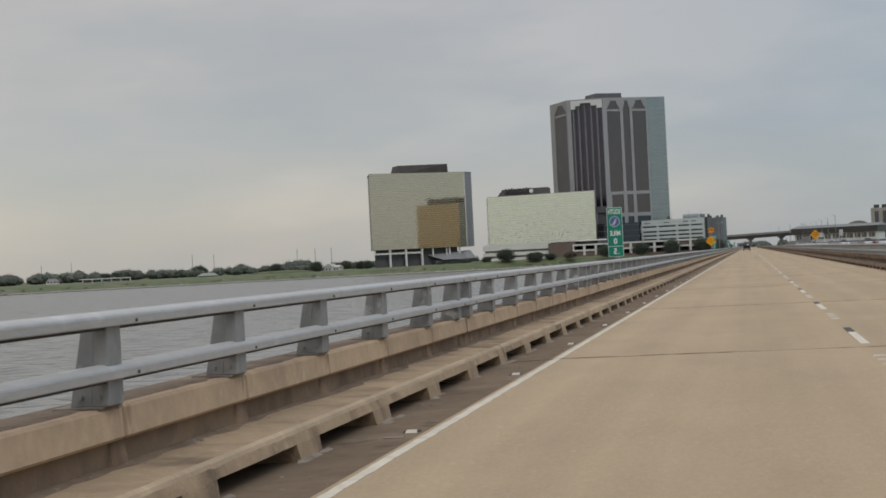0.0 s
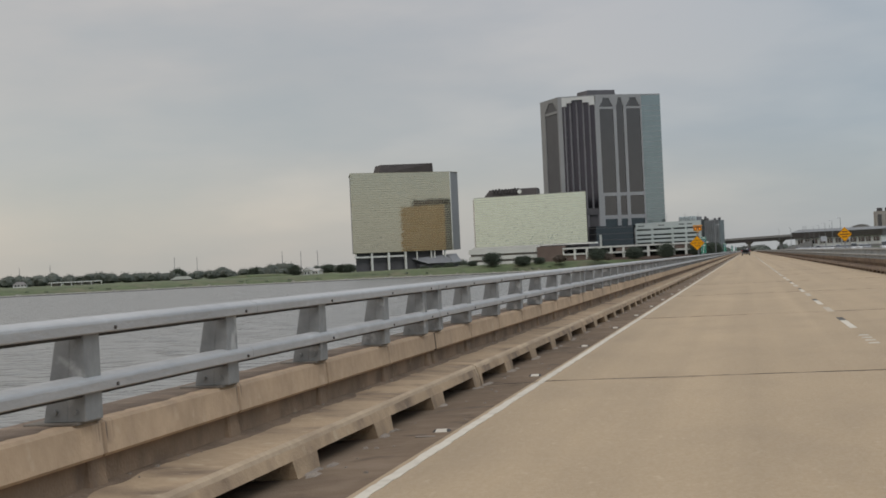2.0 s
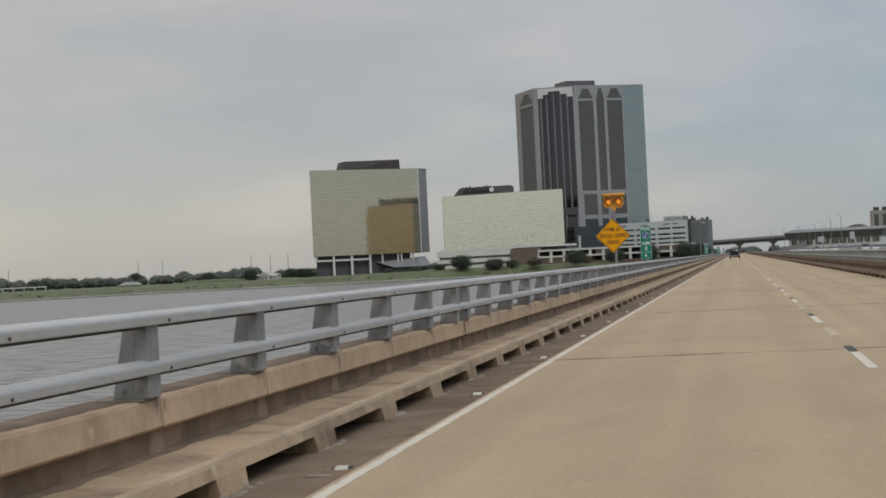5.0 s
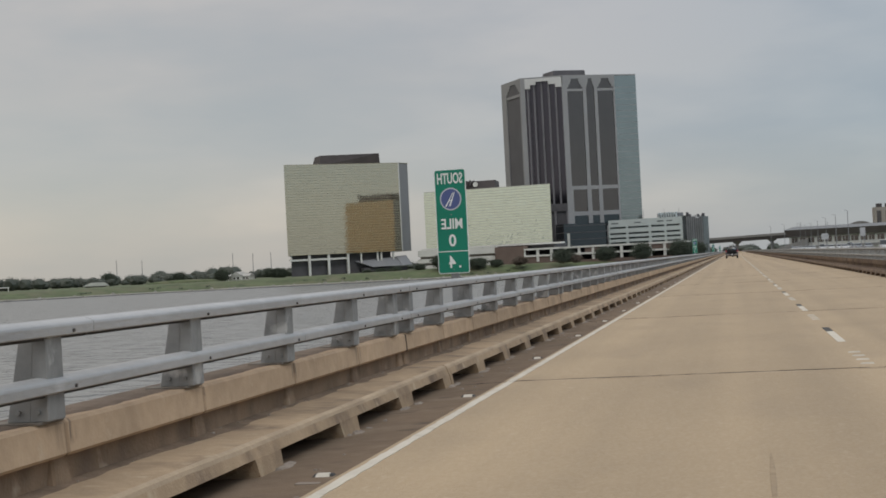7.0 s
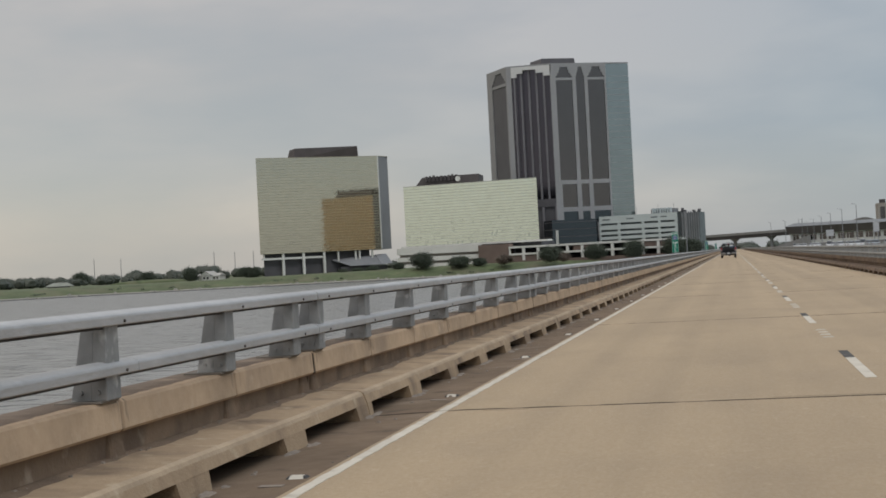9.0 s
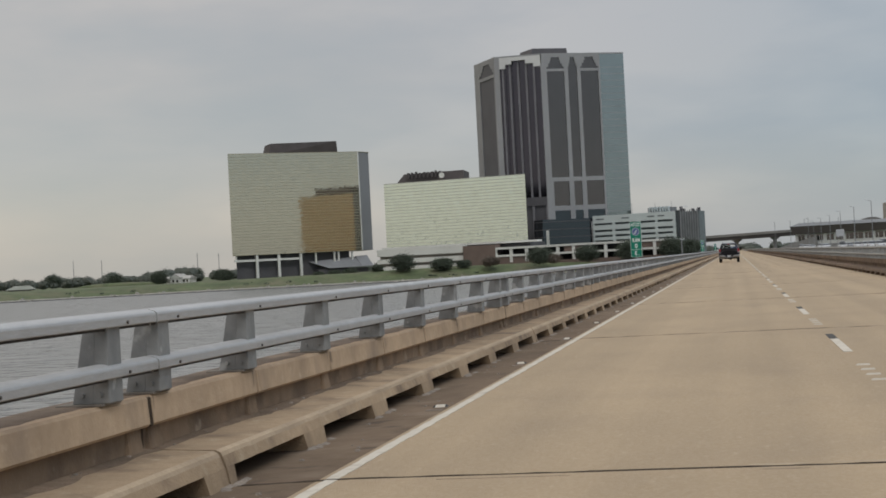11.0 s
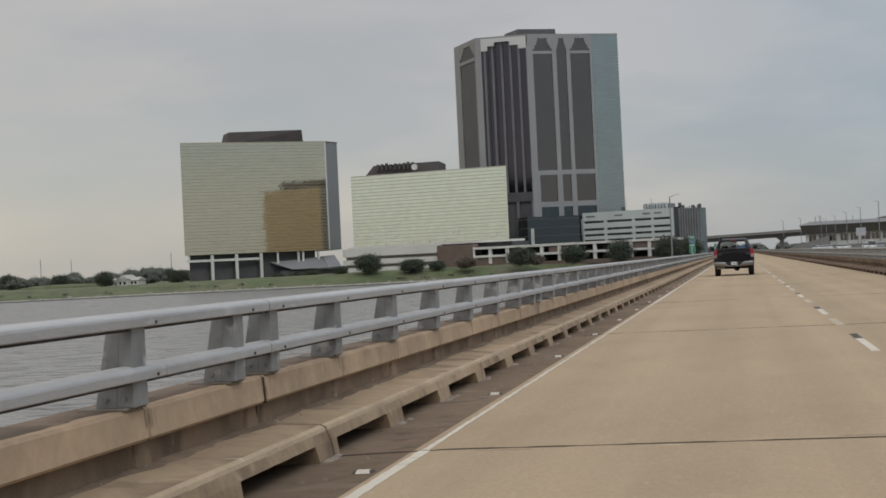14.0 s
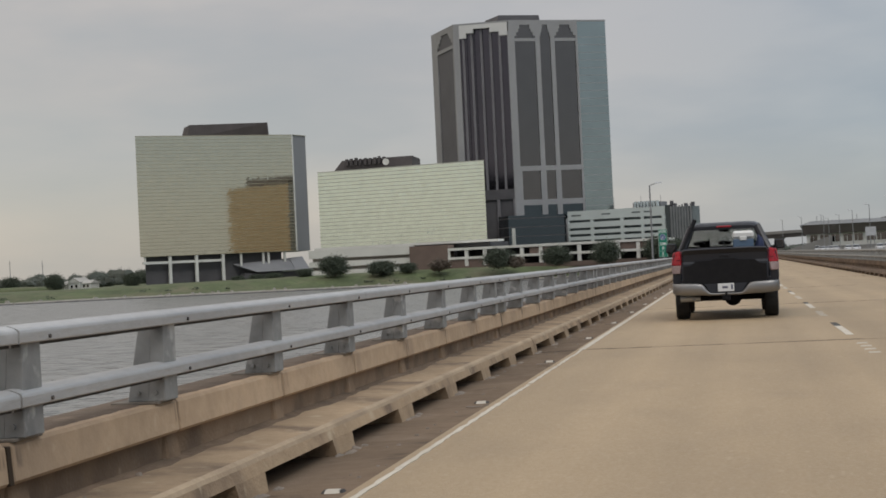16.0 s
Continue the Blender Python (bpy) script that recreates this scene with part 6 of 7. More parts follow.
for a, b, full in fronts:
    for s in range(18):
        quad_box(bm, a + 0.02, b - 0.02, 0.50, 0.58, 44.4 + 3.3 * s, 44.58 + 3.3 * s)
part("floor_line", bm, SMOKE_GLASS, tower)
# left face
for a, b in ((VC, VC + 1.9), (VB - 9.0, VB)):
    part("pier", box(U0, U0 + 0.95, a, b, -2.5, 109.29), TOWER_STONE, tower)
part("glass_panel", box(U0 + 0.5, U0 + 0.9, VC + 1.9, VB - 9.0, 0, 107.9), TOWER_DARK, tower, "dark glazed strip")
part("band", box(U0 + 0.04, U0 + 0.6, VC + 1.9, VB - 9.0, GZ - 1, GZ + 0.6), TOWER_STONE, tower)
part("frieze", box(U0 + 0.02, U0 + 0.95, VC + 1.9, VB - 9.0, 107.5, 109.28), TOWER_STONE, tower)
for z0, z1, k in ((102.5, 104.3, 0.10), (104.3, 106.0, 0.2), (106.0, 107.5, 0.28)):
    w = VB - 9.0 - VC - 1.9
    for a, b in ((VC + 1.9, VC + 1.9 + w * k), (VB - 9.0 - w * k, VB - 9.0)):
        part("crown_step", box(U0 + 0.05, U0 + 0.6, a, b, z0, z1), TOWER_STONE, tower)
# the ribbed corner: s runs along the cut from the front face
CUT = math.hypot(U0, VC)
cut_turn = Matrix.Rotation(math.atan2(VC, U0), 4, "Z")
def cut_box(s0, s1, d0, d1, z0, z1):
    """A block on the cut corner: s along it, d inwards."""
    bm = box(s0, s1, -d1, -d0, z0, z1)
    bmesh.ops.transform(bm, matrix=cut_turn, verts=bm.verts[:])
    return bm
part("pier", cut_box(0.0, 0.7, 0.0, 2.2, -2.5, 105.0), TOWER_STONE, tower)
part("pier", cut_box(CUT - 2.7, CUT, 0.0, 2.0, -2.5, 109.28), TOWER_STONE, tower)
steps = [(0.7, 4.5, 103.4, 0.7), (4.5, 8.8, 105.3, 1.4), (8.8, 16.4, 107.3, 2.1), (16.4, 19.8, 105.5, 1.4), (19.8, CUT - 2.7, 103.3, 0.7)]
for s0, s1, z, d in steps:
    part("glass_panel", cut_box(s0, s1, d + 0.35, d + 0.9, 30, z + 0.5), DARK_GLASS, tower)
    part("crown_step", cut_box(s0, s1, 0.05, 1.6, z, 109.28), TOWER_WHITE, tower, "white stepped crown")
for s, d in ((4.5, 0.4), (8.8, 1.0), (13.2, 1.4), (17.6, 1.0), (21.3, 0.4)):
    part("rib", cut_box(s - 0.5, s + 0.5, d, d + 1.4, 30, 107.0), TOWER_RIB, tower)
part("band", cut_box(0.0, CUT, 0.06, 2.6, 29.5, 34.0), BASE_GREY, tower)
for s0, s1 in ((1.5, 7.5), (9.0, 15.0), (16.5, 22.5)):
    part("glass_panel", cut_box(s0, s1, 1.0, 2.5, -2, 29.5), BASE_GREY, tower)
for s in (0.2, 7.6, 15.1, 23.0):
    part("pier", cut_box(s, s + 1.3, 0.1, 2.6, -2.5, 29.5), TOWER_RIB, tower)
# plant room on the roof
bm = hexa(bmesh.new(), [(0, 18, 110), (22, 18, 110), (22, 36, 110), (0, 36, 110), (2, 18.5, 115.0), (21.5, 18.5, 115.0), (21.5, 36, 115.0), (1, 36, 115.0)])
part("plant_room", bm, BASE_GREY, tower, "dark grey roof plant room")
# low glass podium and a white pylon
podium = thing("podium", "low dark teal glass podium at the tower's foot", "podium", plan_frame(TX, TY, TA))
part("glass_box", box(-9, 18, -14, -0.4, -2.5, 21.4), DEEP_TEAL_GLASS, podium)
bm = bmesh.new()
for z in (4, 8, 12, 16, 20):
    quad_box(bm, -9.08, 18.08, -14.08, -0.5, z, z + 0.4)
part("floor_edge", bm, BASE_GREY, podium)
pylon = thing("white_pylon", "slim white pylon before the glass podium", "pylon", pose(-93.5, 1180, -1.9))
part("shaft", box(-0.7, 0.7, -0.5, 0.5, 0, 17.5, 0.05), WHITE_WALL, pylon)

# white parking garage: bands and piers round a dark core
GL, GR = (-72.0, 1203.0), (-28.6, 1189.0)
GLEN = math.hypot(GR[0] - GL[0], GR[1] - GL[1])
garage = thing("parking_garage", "white concrete parking garage with dark open slots", "parking garage")
gx, gy = (GR[0] - GL[0]) / GLEN, (GR[1] - GL[1]) / GLEN
def on_g(k, w):
    """k along the front from its far end (0 to 1), w metres inwards."""
    return (GL[0] + gx * k * GLEN - gy * w, GL[1] + gy * k * GLEN + gx * w)
def g_block(k0, k1, w0, w1, z0, z1):
    return prism(bmesh.new(), [on_g(k0, w0), on_g(k1, w0), on_g(k1, w1), on_g(k0, w1)], z0, z1)
# a solid block, coloured as the shade seen between the bands
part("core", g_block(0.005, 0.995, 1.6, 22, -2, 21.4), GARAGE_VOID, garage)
for z0, z1 in ((18.2, 22.2), (14.7, 17.1), (12.0, 13.6), (9.3, 10.9), (-2, 8.2)):
    part("wall_band", g_block(0, 1, 0, 0.9, z0, z1), GARAGE_WALL, garage)
for k0, k1 in ((0, 0.012), (0.235, 0.268), (0.545, 0.578), (0.755, 0.782), (0.965, 1)):
    part("pier", g_block(k0, k1, 0.02, 1.2, -2, 22.1), GARAGE_WALL, garage)
# thin panels coloured as shaded slots, just proud of the band
for k0, k1 in ((0.04, 0.14), (0.355, 0.445), (0.665, 0.75), (0.79, 0.87)):
    part("slot", g_block(k0, k1, -0.04, 0.02, 19.9, 20.6), GARAGE_VOID, garage, "thin dark panel for a slot in the top band")
for k in (0.12, 0.42, 0.70, 0.90):
    part("roof_lamp", rod(bmesh.new(), (*on_g(k, 8), 21.4), (*on_g(k, 8), 27.5), 0.12, 0.08, sides=6), STEEL, garage)
bm = bmesh.new()
for i in range(8):
    prism(bm, [on_g(0.49 + 0.033 * i, 24), on_g(0.505 + 0.033 * i, 24), on_g(0.505 + 0.033 * i, 26), on_g(0.49 + 0.033 * i, 26)], 18, 25.6)
annex = thing("annex", "pale ribbed block behind the parking garage", "building")
tagged(part("rib", bm, GARAGE_WALL, annex), kind="stuff")
part("wall", g_block(0.46, 0.755, 26.3, 34, -2, 25.2), CANOPY_GREY, annex)
# grey ribbed stair tower at the garage's end
tail = thing("stair_tower", "grey ribbed stair tower beside the white parking garage", "stair tower")
part("wall", g_block(1.02, 1.27, 1.0, 10, -2, 21.6), GARAGE_VOID, tail)
part("glass_strip", g_block(1.003, 1.045, 0.6, 6, -2, 22.6), DEEP_TEAL_GLASS, tail, "dark glass strip")
for i in range(8):
    k = 1.05 + 0.028 * i
    part("rib", g_block(k, k + 0.012, 0.5, 1.1, -2, 21.9 + 0.8 * ((i * 37) % 5) / 4), CANOPY_GREY, tail)
for k, h in ((1.03, 24.4), (1.06, 23.2), (1.17, 23.0), (1.24, 23.4)):
    part("roof_vent", g_block(k, k + 0.022, 3, 5, 21.5, h), BASE_GREY, tail)


# ---------------------------------------------------------------- trees
def leaf_cloud(bm, centre, radii, count, size, rng):
    """Small leaf cards in clumps inside a rough ellipsoid, densest towards its skin."""
    clumps = []
    for _ in range(max(5, count // 70)):
        d = Vector((rng.gauss(0, 1), rng.gauss(0, 1), rng.gauss(0, 1))).normalized() * rng.uniform(0.25, 0.9)
        clumps.append(d)
    for _ in range(count):
        c = rng.choice(clumps)
        d = c + Vector((rng.gauss(0, 0.2), rng.gauss(0, 0.2), rng.gauss(0, 0.17)))
        p = Vector(centre) + Vector((d.x * radii[0], d.y * radii[1], d.z * radii[2]))
        e1 = Vector((rng.gauss(0, 1), rng.gauss(0, 1), rng.gauss(0, 1))).normalized() * size * rng.uniform(0.6, 1.3)
        e2 = e1.cross(Vector((rng.gauss(0, 1), rng.gauss(0, 1), rng.gauss(0, 1)))).normalized() * size * rng.uniform(0.5, 1.1)
        bm.faces.new([bm.verts.new(q) for q in (p - e1, p - e2, p + e1, p + e2)])


def tree(label, h, w, seed, leaf_mat, count=2600, flat=0.8):
    rng = random.Random(seed)
    t = thing("tree", label, "tree", group="shore trees")
    bm = rod(bmesh.new(), (0, 0, -0.3), (0.05 * w, 0, h * 0.45), 0.045 * h, 0.03 * h, sides=8)
    for i in range(6):
        a = rng.uniform(0, 6.28)
        rod(bm, (0.03 * w, 0, h * rng.uniform(0.2, 0.42)), (w * 0.36 * math.cos(a), w * 0.36 * math.sin(a), h * rng.uniform(0.5, 0.8)), 0.02 * h, 0.006 * h, sides=5)
    part("trunk", bm, BRANCHES, t)
    bm = bmesh.new()
    leaf_cloud(bm, (0, 0, h * (0.92 - flat / 2)), (w / 2, w / 2, h * flat * 0.56), int(count * 1.5), 0.21, rng)
    part("crown", bm, leaf_mat, t)
    return t


round_tree = tree("round dark green tree on the grassy shore", 7.8, 10.4, 1, LEAVES, 8000, 0.92)
low_tree = tree("low spreading dark green bush on the shore", 5.0, 9.6, 2, LEAVES, 6500, 0.95)
russet_tree = tree("russet brown bush on the shore", 4.6, 7.0, 3, RED_LEAVES, 5000, 0.9)
tall_tree = tree("tall dark green tree beside the parking deck", 9.5, 9.5, 4, LEAVES, 9000, 0.92)
spots = [(round_tree, -151.5, 1086, 1.0), (low_tree, -133.5, 1088, 1.0), (low_tree, -124.0, 1092, 0.7), (russet_tree, -111.0, 1088, 1.0), (round_tree, -88.0, 1086, 0.95),
         (russet_tree, -82.0, 1087, 0.9), (round_tree, -66.0, 1088, 0.95), (tall_tree, -47.0, 1084, 0.95), (tall_tree, -27.5, 1085, 1.0), (round_tree, -20.0, 1092, 1.0), (low_tree, -165.5, 1094, 0.6), (low_tree, -183, 1112, 0.7), (low_tree, -192, 1118, 0.6), (low_tree, -200.0, 1120, 0.55)]
used = set()
for i, (src, x, y, k) in enumerate(spots):
    z = (-0.25 if x > -175 else -1.6) - 0.7 * k
    m = pose(x, y, z, 0, 0, 67 * i)
    if src in used:
        c = copy_thing(src, m)
        c.scale = (1.2 * k, 1.2 * k, k)
    else:
        src.matrix_basis = m
        src.scale = (1.2 * k, 1.2 * k, k)
        used.add(src)

# far woods along the shore: each crown a lumpy mass of leaves
ball_bm = bmesh.new()
bmesh.ops.create_icosphere(ball_bm, subdivisions=2, radius=1.0)
BALL = [vv.co.copy() for vv in ball_bm.verts], [[vv.index for vv in f.verts] for f in ball_bm.faces]
ball_bm.free()


def far_crown(points, faces, x, y, w, h, rng, leaves, size):
    """A dense crown: an uneven inner mass hidden under leaf cards."""
    seed, first = rng.uniform(0, 90), len(points)
    for co in BALL[0]:
        k = 0.80 + 0.30 * noise.noise(co * 1.6 + Vector((seed, 0, 0))) + 0.12 * noise.noise(co * 4.0 + Vector((0, seed, 0)))
        points.append((x + co.x * w * 0.5 * k, y + co.y * w * 0.5 * k, -2.4 + h * 0.5 + co.z * h * 0.52 * k))
    faces.extend([first + i for i in f] for f in BALL[1])
    for _ in range(leaves):
        d = Vector((rng.gauss(0, 1), rng.gauss(0, 1), rng.gauss(0, 1))).normalized()
        k = 0.84 + 0.34 * noise.noise(d * 1.6 + Vector((seed, 0, 0))) + 0.14 * noise.noise(d * 4.0 + Vector((0, seed, 0))) + rng.gauss(0, 0.07)
        p = Vector((x + d.x * w * 0.5 * k, y + d.y * w * 0.5 * k, -2.3 + h * 0.5 + d.z * h * 0.52 * k))
        e1 = Vector((rng.gauss(0, 1), rng.gauss(0, 1), rng.gauss(0, 1))).normalized()
        e2 = e1.orthogonal().normalized() * size * rng.uniform(0.5, 1.1)
        e1 *= size * rng.uniform(0.6, 1.3)
        n = len(points)
        points.extend(tuple(q) for q in (p - e1, p - e2, p + e1, p + e2))
        faces.append((n, n + 1, n + 2, n + 3))


rng = random.Random(31)
points, faces = [], []
for i in range(430):
    k = rng.random()
    x = -1150 + 940 * k
    y = 1200 + (-x - 210) * rng.uniform(0.08, 0.32) + rng.uniform(0, 240) * (0.5 + k)
    if x > -262 and y < 1260:
        y += 90
    swell = 0.80 + 0.55 * noise.noise((x * 0.018, y * 0.004, 5)) + 0.25 * noise.noise((x * 0.06, 2, y * 0.01))
    h = max(3.4, rng.uniform(5.8, 8.2) * swell * (1 + (y - 1150) / 2200)) * (1.2 if x < -400 else 1)
    far_crown(points, faces, x, y, rng.uniform(1.15, 1.7) * h, h, rng, 230, 0.34)
for i in range(60):
    x, y, h, w = rng.uniform(-30, 190), rng.uniform(1690, 1790), rng.uniform(6, 9), rng.uniform(12, 20)
    far_crown(points, faces, x, y, w, h, rng, 260, 0.4)
woods = bpy.data.meshes.new("far_woods")
woods.from_pydata(points, [], faces)
woods.materials.append(FAR_LEAVES)
tagged(part("far_woods", woods, None), "hazy dark green woods along the far shore", "woods", kind="stuff")
near_shore = [(-293, 1154, 7.1, 9.4), (-337, 1208, 7.1, 9.8), (-477, 1461, 9.2, 10.5), (-452, 1715, 10.8, 12.5), (-318, 1345, 7.0, 11.5), (-580, 1498, 7.4, 13.5), (-512, 1552, 8.3, 10.5), (-258, 1156, 6.2, 7.0), (-268, 1182, 6.0, 8.0)]
for i, (x, y, h, w) in enumerate(near_shore):
    src, own_h, own_w = (tall_tree, 9.5, 9.5) if i % 2 else (round_tree, 7.8, 10.4)
    c = copy_thing(src, pose(x, y, -1.9, 0, 0, 50 * i))
    c.scale = (w / own_w, w / own_w, h / own_h)

# ---------------------------------------------------------------- houses and masts on the left shore
def cottage(x, y, w, d, h, turn):
    c = thing("house", "white house with a grey gabled roof behind the levee", "house", pose(x, y, -2.1, 0, 0, turn))
    part("wall", box(-w / 2, w / 2, -d / 2, d / 2, -0.4, h), WHITE_WALL, c)
    bm = bmesh.new()
    hexa(bm, [(-w / 2 - 0.4, -d / 2 - 0.5, h), (w / 2 + 0.4, -d / 2 - 0.5, h), (w / 2 + 0.4, d / 2 + 0.5, h), (-w / 2 - 0.4, d / 2 + 0.5, h),
              (-w * 0.28, -0.1, h + 2.3), (w * 0.28, -0.1, h + 2.3), (w * 0.28, 0.1, h + 2.3), (-w * 0.28, 0.1, h + 2.3)])
    part("roof", bm, HOUSE_ROOF, c)
    for i in range(4):
        u = -w * 0.38 + i * w * 0.25
        win = part("window", box(u, u + 1.2, -d / 2 - 0.06, -d / 2 - 0.004, 1.1, 2.4), SMOKE_GLASS, c)
        part("sill", box(u - 0.1, u + 1.3, -d / 2 - 0.12, -d / 2 - 0.004, 0.98, 1.09), WHITE_WALL, win)
    return c


villa = thing("house", "white house with a gabled front and columned porch", "house", pose(-285.3, 1164, -2.1, 0, 0, -14))
part("wall", box(-3.4, 2.6, -4, 4, -0.4, 3.2), WHITE_WALL, villa)
part("wall", box(2.62, 7.6, -3, 3.5, -0.4, 2.6), WHITE_WALL, villa)
part("wall", box(-7.4, -3.42, -1.2, 3.5, -0.4, 2.4), WHITE_WALL, villa)
for x0, x1, y0, y1, h, rise in ((-3.8, 3.0, -4.4, 4.4, 3.2, 1.9),):
    m = (x0 + x1) / 2
    bm = hexa(bmesh.new(), [(x0, y0, h), (x1, y0, h), (x1, y1, h), (x0, y1, h), (m - 0.08, y0, h + rise), (m + 0.08, y0, h + rise), (m + 0.08, y1, h + rise), (m - 0.08, y1, h + rise)])
    part("gable", bm, WHITE_WALL, villa, "white boarded gable")
    for s in (-1, 1):
        e = x0 if s < 0 else x1
        bm = hexa(bmesh.new(), [(e, y0 - 0.2, h - 0.02), (m, y0 - 0.2, h + rise + 0.02), (m, y1 + 0.2, h + rise + 0.02), (e, y1 + 0.2, h - 0.02),
                                (e, y0 - 0.2, h + 0.14), (m, y0 - 0.2, h + rise + 0.18), (m, y1 + 0.2, h + rise + 0.18), (e, y1 + 0.2, h + 0.14)])
        part("roof", bm, PALE_ROOF, villa, "pale grey pitched roof")
for x0, x1, y0, y1, h in ((2.9, 8.0, -3.5, 4.0, 2.6), (-7.8, -3.5, -3.8, 4.0, 2.4)):
    bm = hexa(bmesh.new(), [(x0, y0, h), (x1, y0, h), (x1, y1, h), (x0, y1, h), (x0 + 0.3, 0.0, h + 1.5), (x1 - 0.3, 0.0, h + 1.5), (x1 - 0.3, 0.3, h + 1.5), (x0 + 0.3, 0.3, h + 1.5)])
    part("roof", bm, PALE_ROOF, villa, "pale grey pitched roof")
for i in range(4):
    part("porch_column", box(-7.4 + 1.15 * i, -7.15 + 1.15 * i, -3.5, -3.25, -0.4, 2.4), WHITE_WALL, villa)
for x, y in ((-2.2, -4.0), (0.2, -4.0), (3.6, -3.0), (5.6, -3.0)):
    win = part("window", box(x, x + 1.1, y - 0.06, y - 0.004, 0.9, 2.1), SMOKE_GLASS, villa)
    part("sill", box(x - 0.1, x + 1.2, y - 0.12, y - 0.004, 0.78, 0.89), WHITE_WALL, win)
cottage(-497, 1180, 9, 7, 2.0, 20)
shelter = thing("shelter", "long low open shelter with a pale flat roof on the shore", "shelter", pose(-464, 1199, -2.2, 0, 0, 30))
part("roof", box(-18, 18, -5, 5, 2.4, 3.0), WHITE_WALL, shelter)
for i in range(6):
    part("post", box(-17.5 + 6.9 * i, -16.9 + 6.9 * i, -4.8, -4.3, -0.3, 2.4), WHITE_WALL, shelter)
for x0, x1 in ((-17, -9.5), (-7.5, -1.0), (0.5, 6.0), (7.0, 12.5)):
    part("back_wall", box(x0, x1, -1.2, -0.7, -0.3, 2.4), BEIGE_WALL, shelter)
barn = thing("house", "low house with a grey-green pitched roof behind the levee", "house", pose(-380, 1179, -2.0, 0, 0, 16))
part("wall", box(-6, 6, -4, 4, -0.3, 0.9), BEIGE_WALL, barn)
part("roof", hexa(bmesh.new(), [(-7.5, -5.5, 0.9), (8, -5.5, 0.9), (8, 5.5, 0.9), (-7.5, 5.5, 0.9), (-3.0, -0.2, 3.0), (5.0, -0.2, 3.0), (5.0, 0.2, 3.0), (-3.0, 0.2, 3.0)]), OLD_ROOF, barn, "grey-green pitched roof")
bank = part("grass_bank", bmesh.new(), GRASS, None)
bm = bmesh.new()
bmesh.ops.create_uvsphere(bm, u_segments=32, v_segments=16, radius=1.0)
for vv in bm.verts:
    vv.co = Vector((vv.co.x * 24, vv.co.y * 9, max(-0.3, vv.co.z) * 2.05 + 0.2 * noise.noise(vv.co * 3)))
bm.to_mesh(bank.data)
bm.free()
bank.data.shade_smooth()
bank.matrix_basis = pose(-330, 1196, -2.0, 0, 0, 20)
tagged(bank, "low grassy bank rising behind the levee", "bank", kind="structure")
for i, (x, y, top) in enumerate(((-594.3, 1795.6, 21.5), (-583.4, 1838.0, 21.0), (-478, 1800, 22.5), (-458, 1800, 21.5), (-440, 1800, 21.5), (-770, 1800, 18.0), (-735, 1800, 19.0))):
    mast = thing("mast", "thin grey steel mast rising over the far woods", "mast", pose(x, y, -2), group="far masts")
    part("shaft", rod(bmesh.new(), (0, 0, 0), (0, 0, top + 2), 0.42, 0.22, sides=8), STEEL, mast)
    for z in (0.78, 0.9):
        part("cross_arm", rod(bmesh.new(), (-0.9, 0, (top + 2) * z), (0.9, 0, (top + 2) * z), 0.08, sides=6), STEEL, mast)

# ---------------------------------------------------------------- the right shore: viaduct, lamps, buildings
viaduct = thing("viaduct", "long raised roadway on pale piers with a brown girder", "viaduct", kind="structure")
V = [(-40, 1640), (40, 1600), (180, 1555)]
HEIGHTS = [11.5, 13.2, 13.4]
for i in range(2):
    (x0, y0), (x1, y1) = V[i], V[i + 1]
    z0, z1 = HEIGHTS[i], HEIGHTS[i + 1]
    ln = math.hypot(x1 - x0, y1 - y0)
    nx, ny = -(y1 - y0) / ln * 14, (x1 - x0) / ln * 14
    if ny < 0:
        nx, ny = -nx, -ny
    def slab_of(a, b, o0, o1):
        return hexa(bmesh.new(), [(x0 + nx * o0, y0 + ny * o0, z0 + a), (x1 + nx * o0, y1 + ny * o0, z1 + a), (x1 + nx * o1, y1 + ny * o1, z1 + a), (x0 + nx * o1, y0 + ny * o1, z0 + a),
                                  (x0 + nx * o0, y0 + ny * o0, z0 + b), (x1 + nx * o0, y1 + ny * o0, z1 + b), (x1 + nx * o1, y1 + ny * o1, z1 + b), (x0 + nx * o1, y0 + ny * o1, z0 + b)])
    part("girder", slab_of(-4.2, -1.7, 0.05, 1.0), VIADUCT_FACE, viaduct, "brown steel girder")
    part("parapet", slab_of(-1.7, 0.2, 0.0, 0.04), VIADUCT, viaduct)
    part("deck", slab_of(-1.7, -1.2, 0.04, 1.0), VIADUCT, viaduct)
    for k in (0.15, 0.5, 0.85):
        px_, py_, pz_ = x0 + (x1 - x0) * k + nx * 0.4, y0 + (y1 - y0) * k + ny * 0.4, z0 + (z1 - z0) * k
        part("pier", box(px_ - 1.3, px_ + 1.3, py_ - 1, py_ + 1, -2, pz_ - 6.4), VIADUCT, viaduct, "grey concrete pier")
        part("pier_head", hexa(bmesh.new(), [(px_ - 1.4, py_ - 1.1, pz_ - 6.4), (px_ + 1.4, py_ - 1.1, pz_ - 6.4), (px_ + 1.4, py_ + 1.1, pz_ - 6.4), (px_ - 1.4, py_ + 1.1, pz_ - 6.4),
                                             (px_ - 4.2, py_ - 1.1, pz_ - 4.2), (px_ + 4.2, py_ - 1.1, pz_ - 4.2), (px_ + 4.2, py_ + 1.1, pz_ - 4.2), (px_ - 4.2, py_ + 1.1, pz_ - 4.2)]), VIADUCT, viaduct)


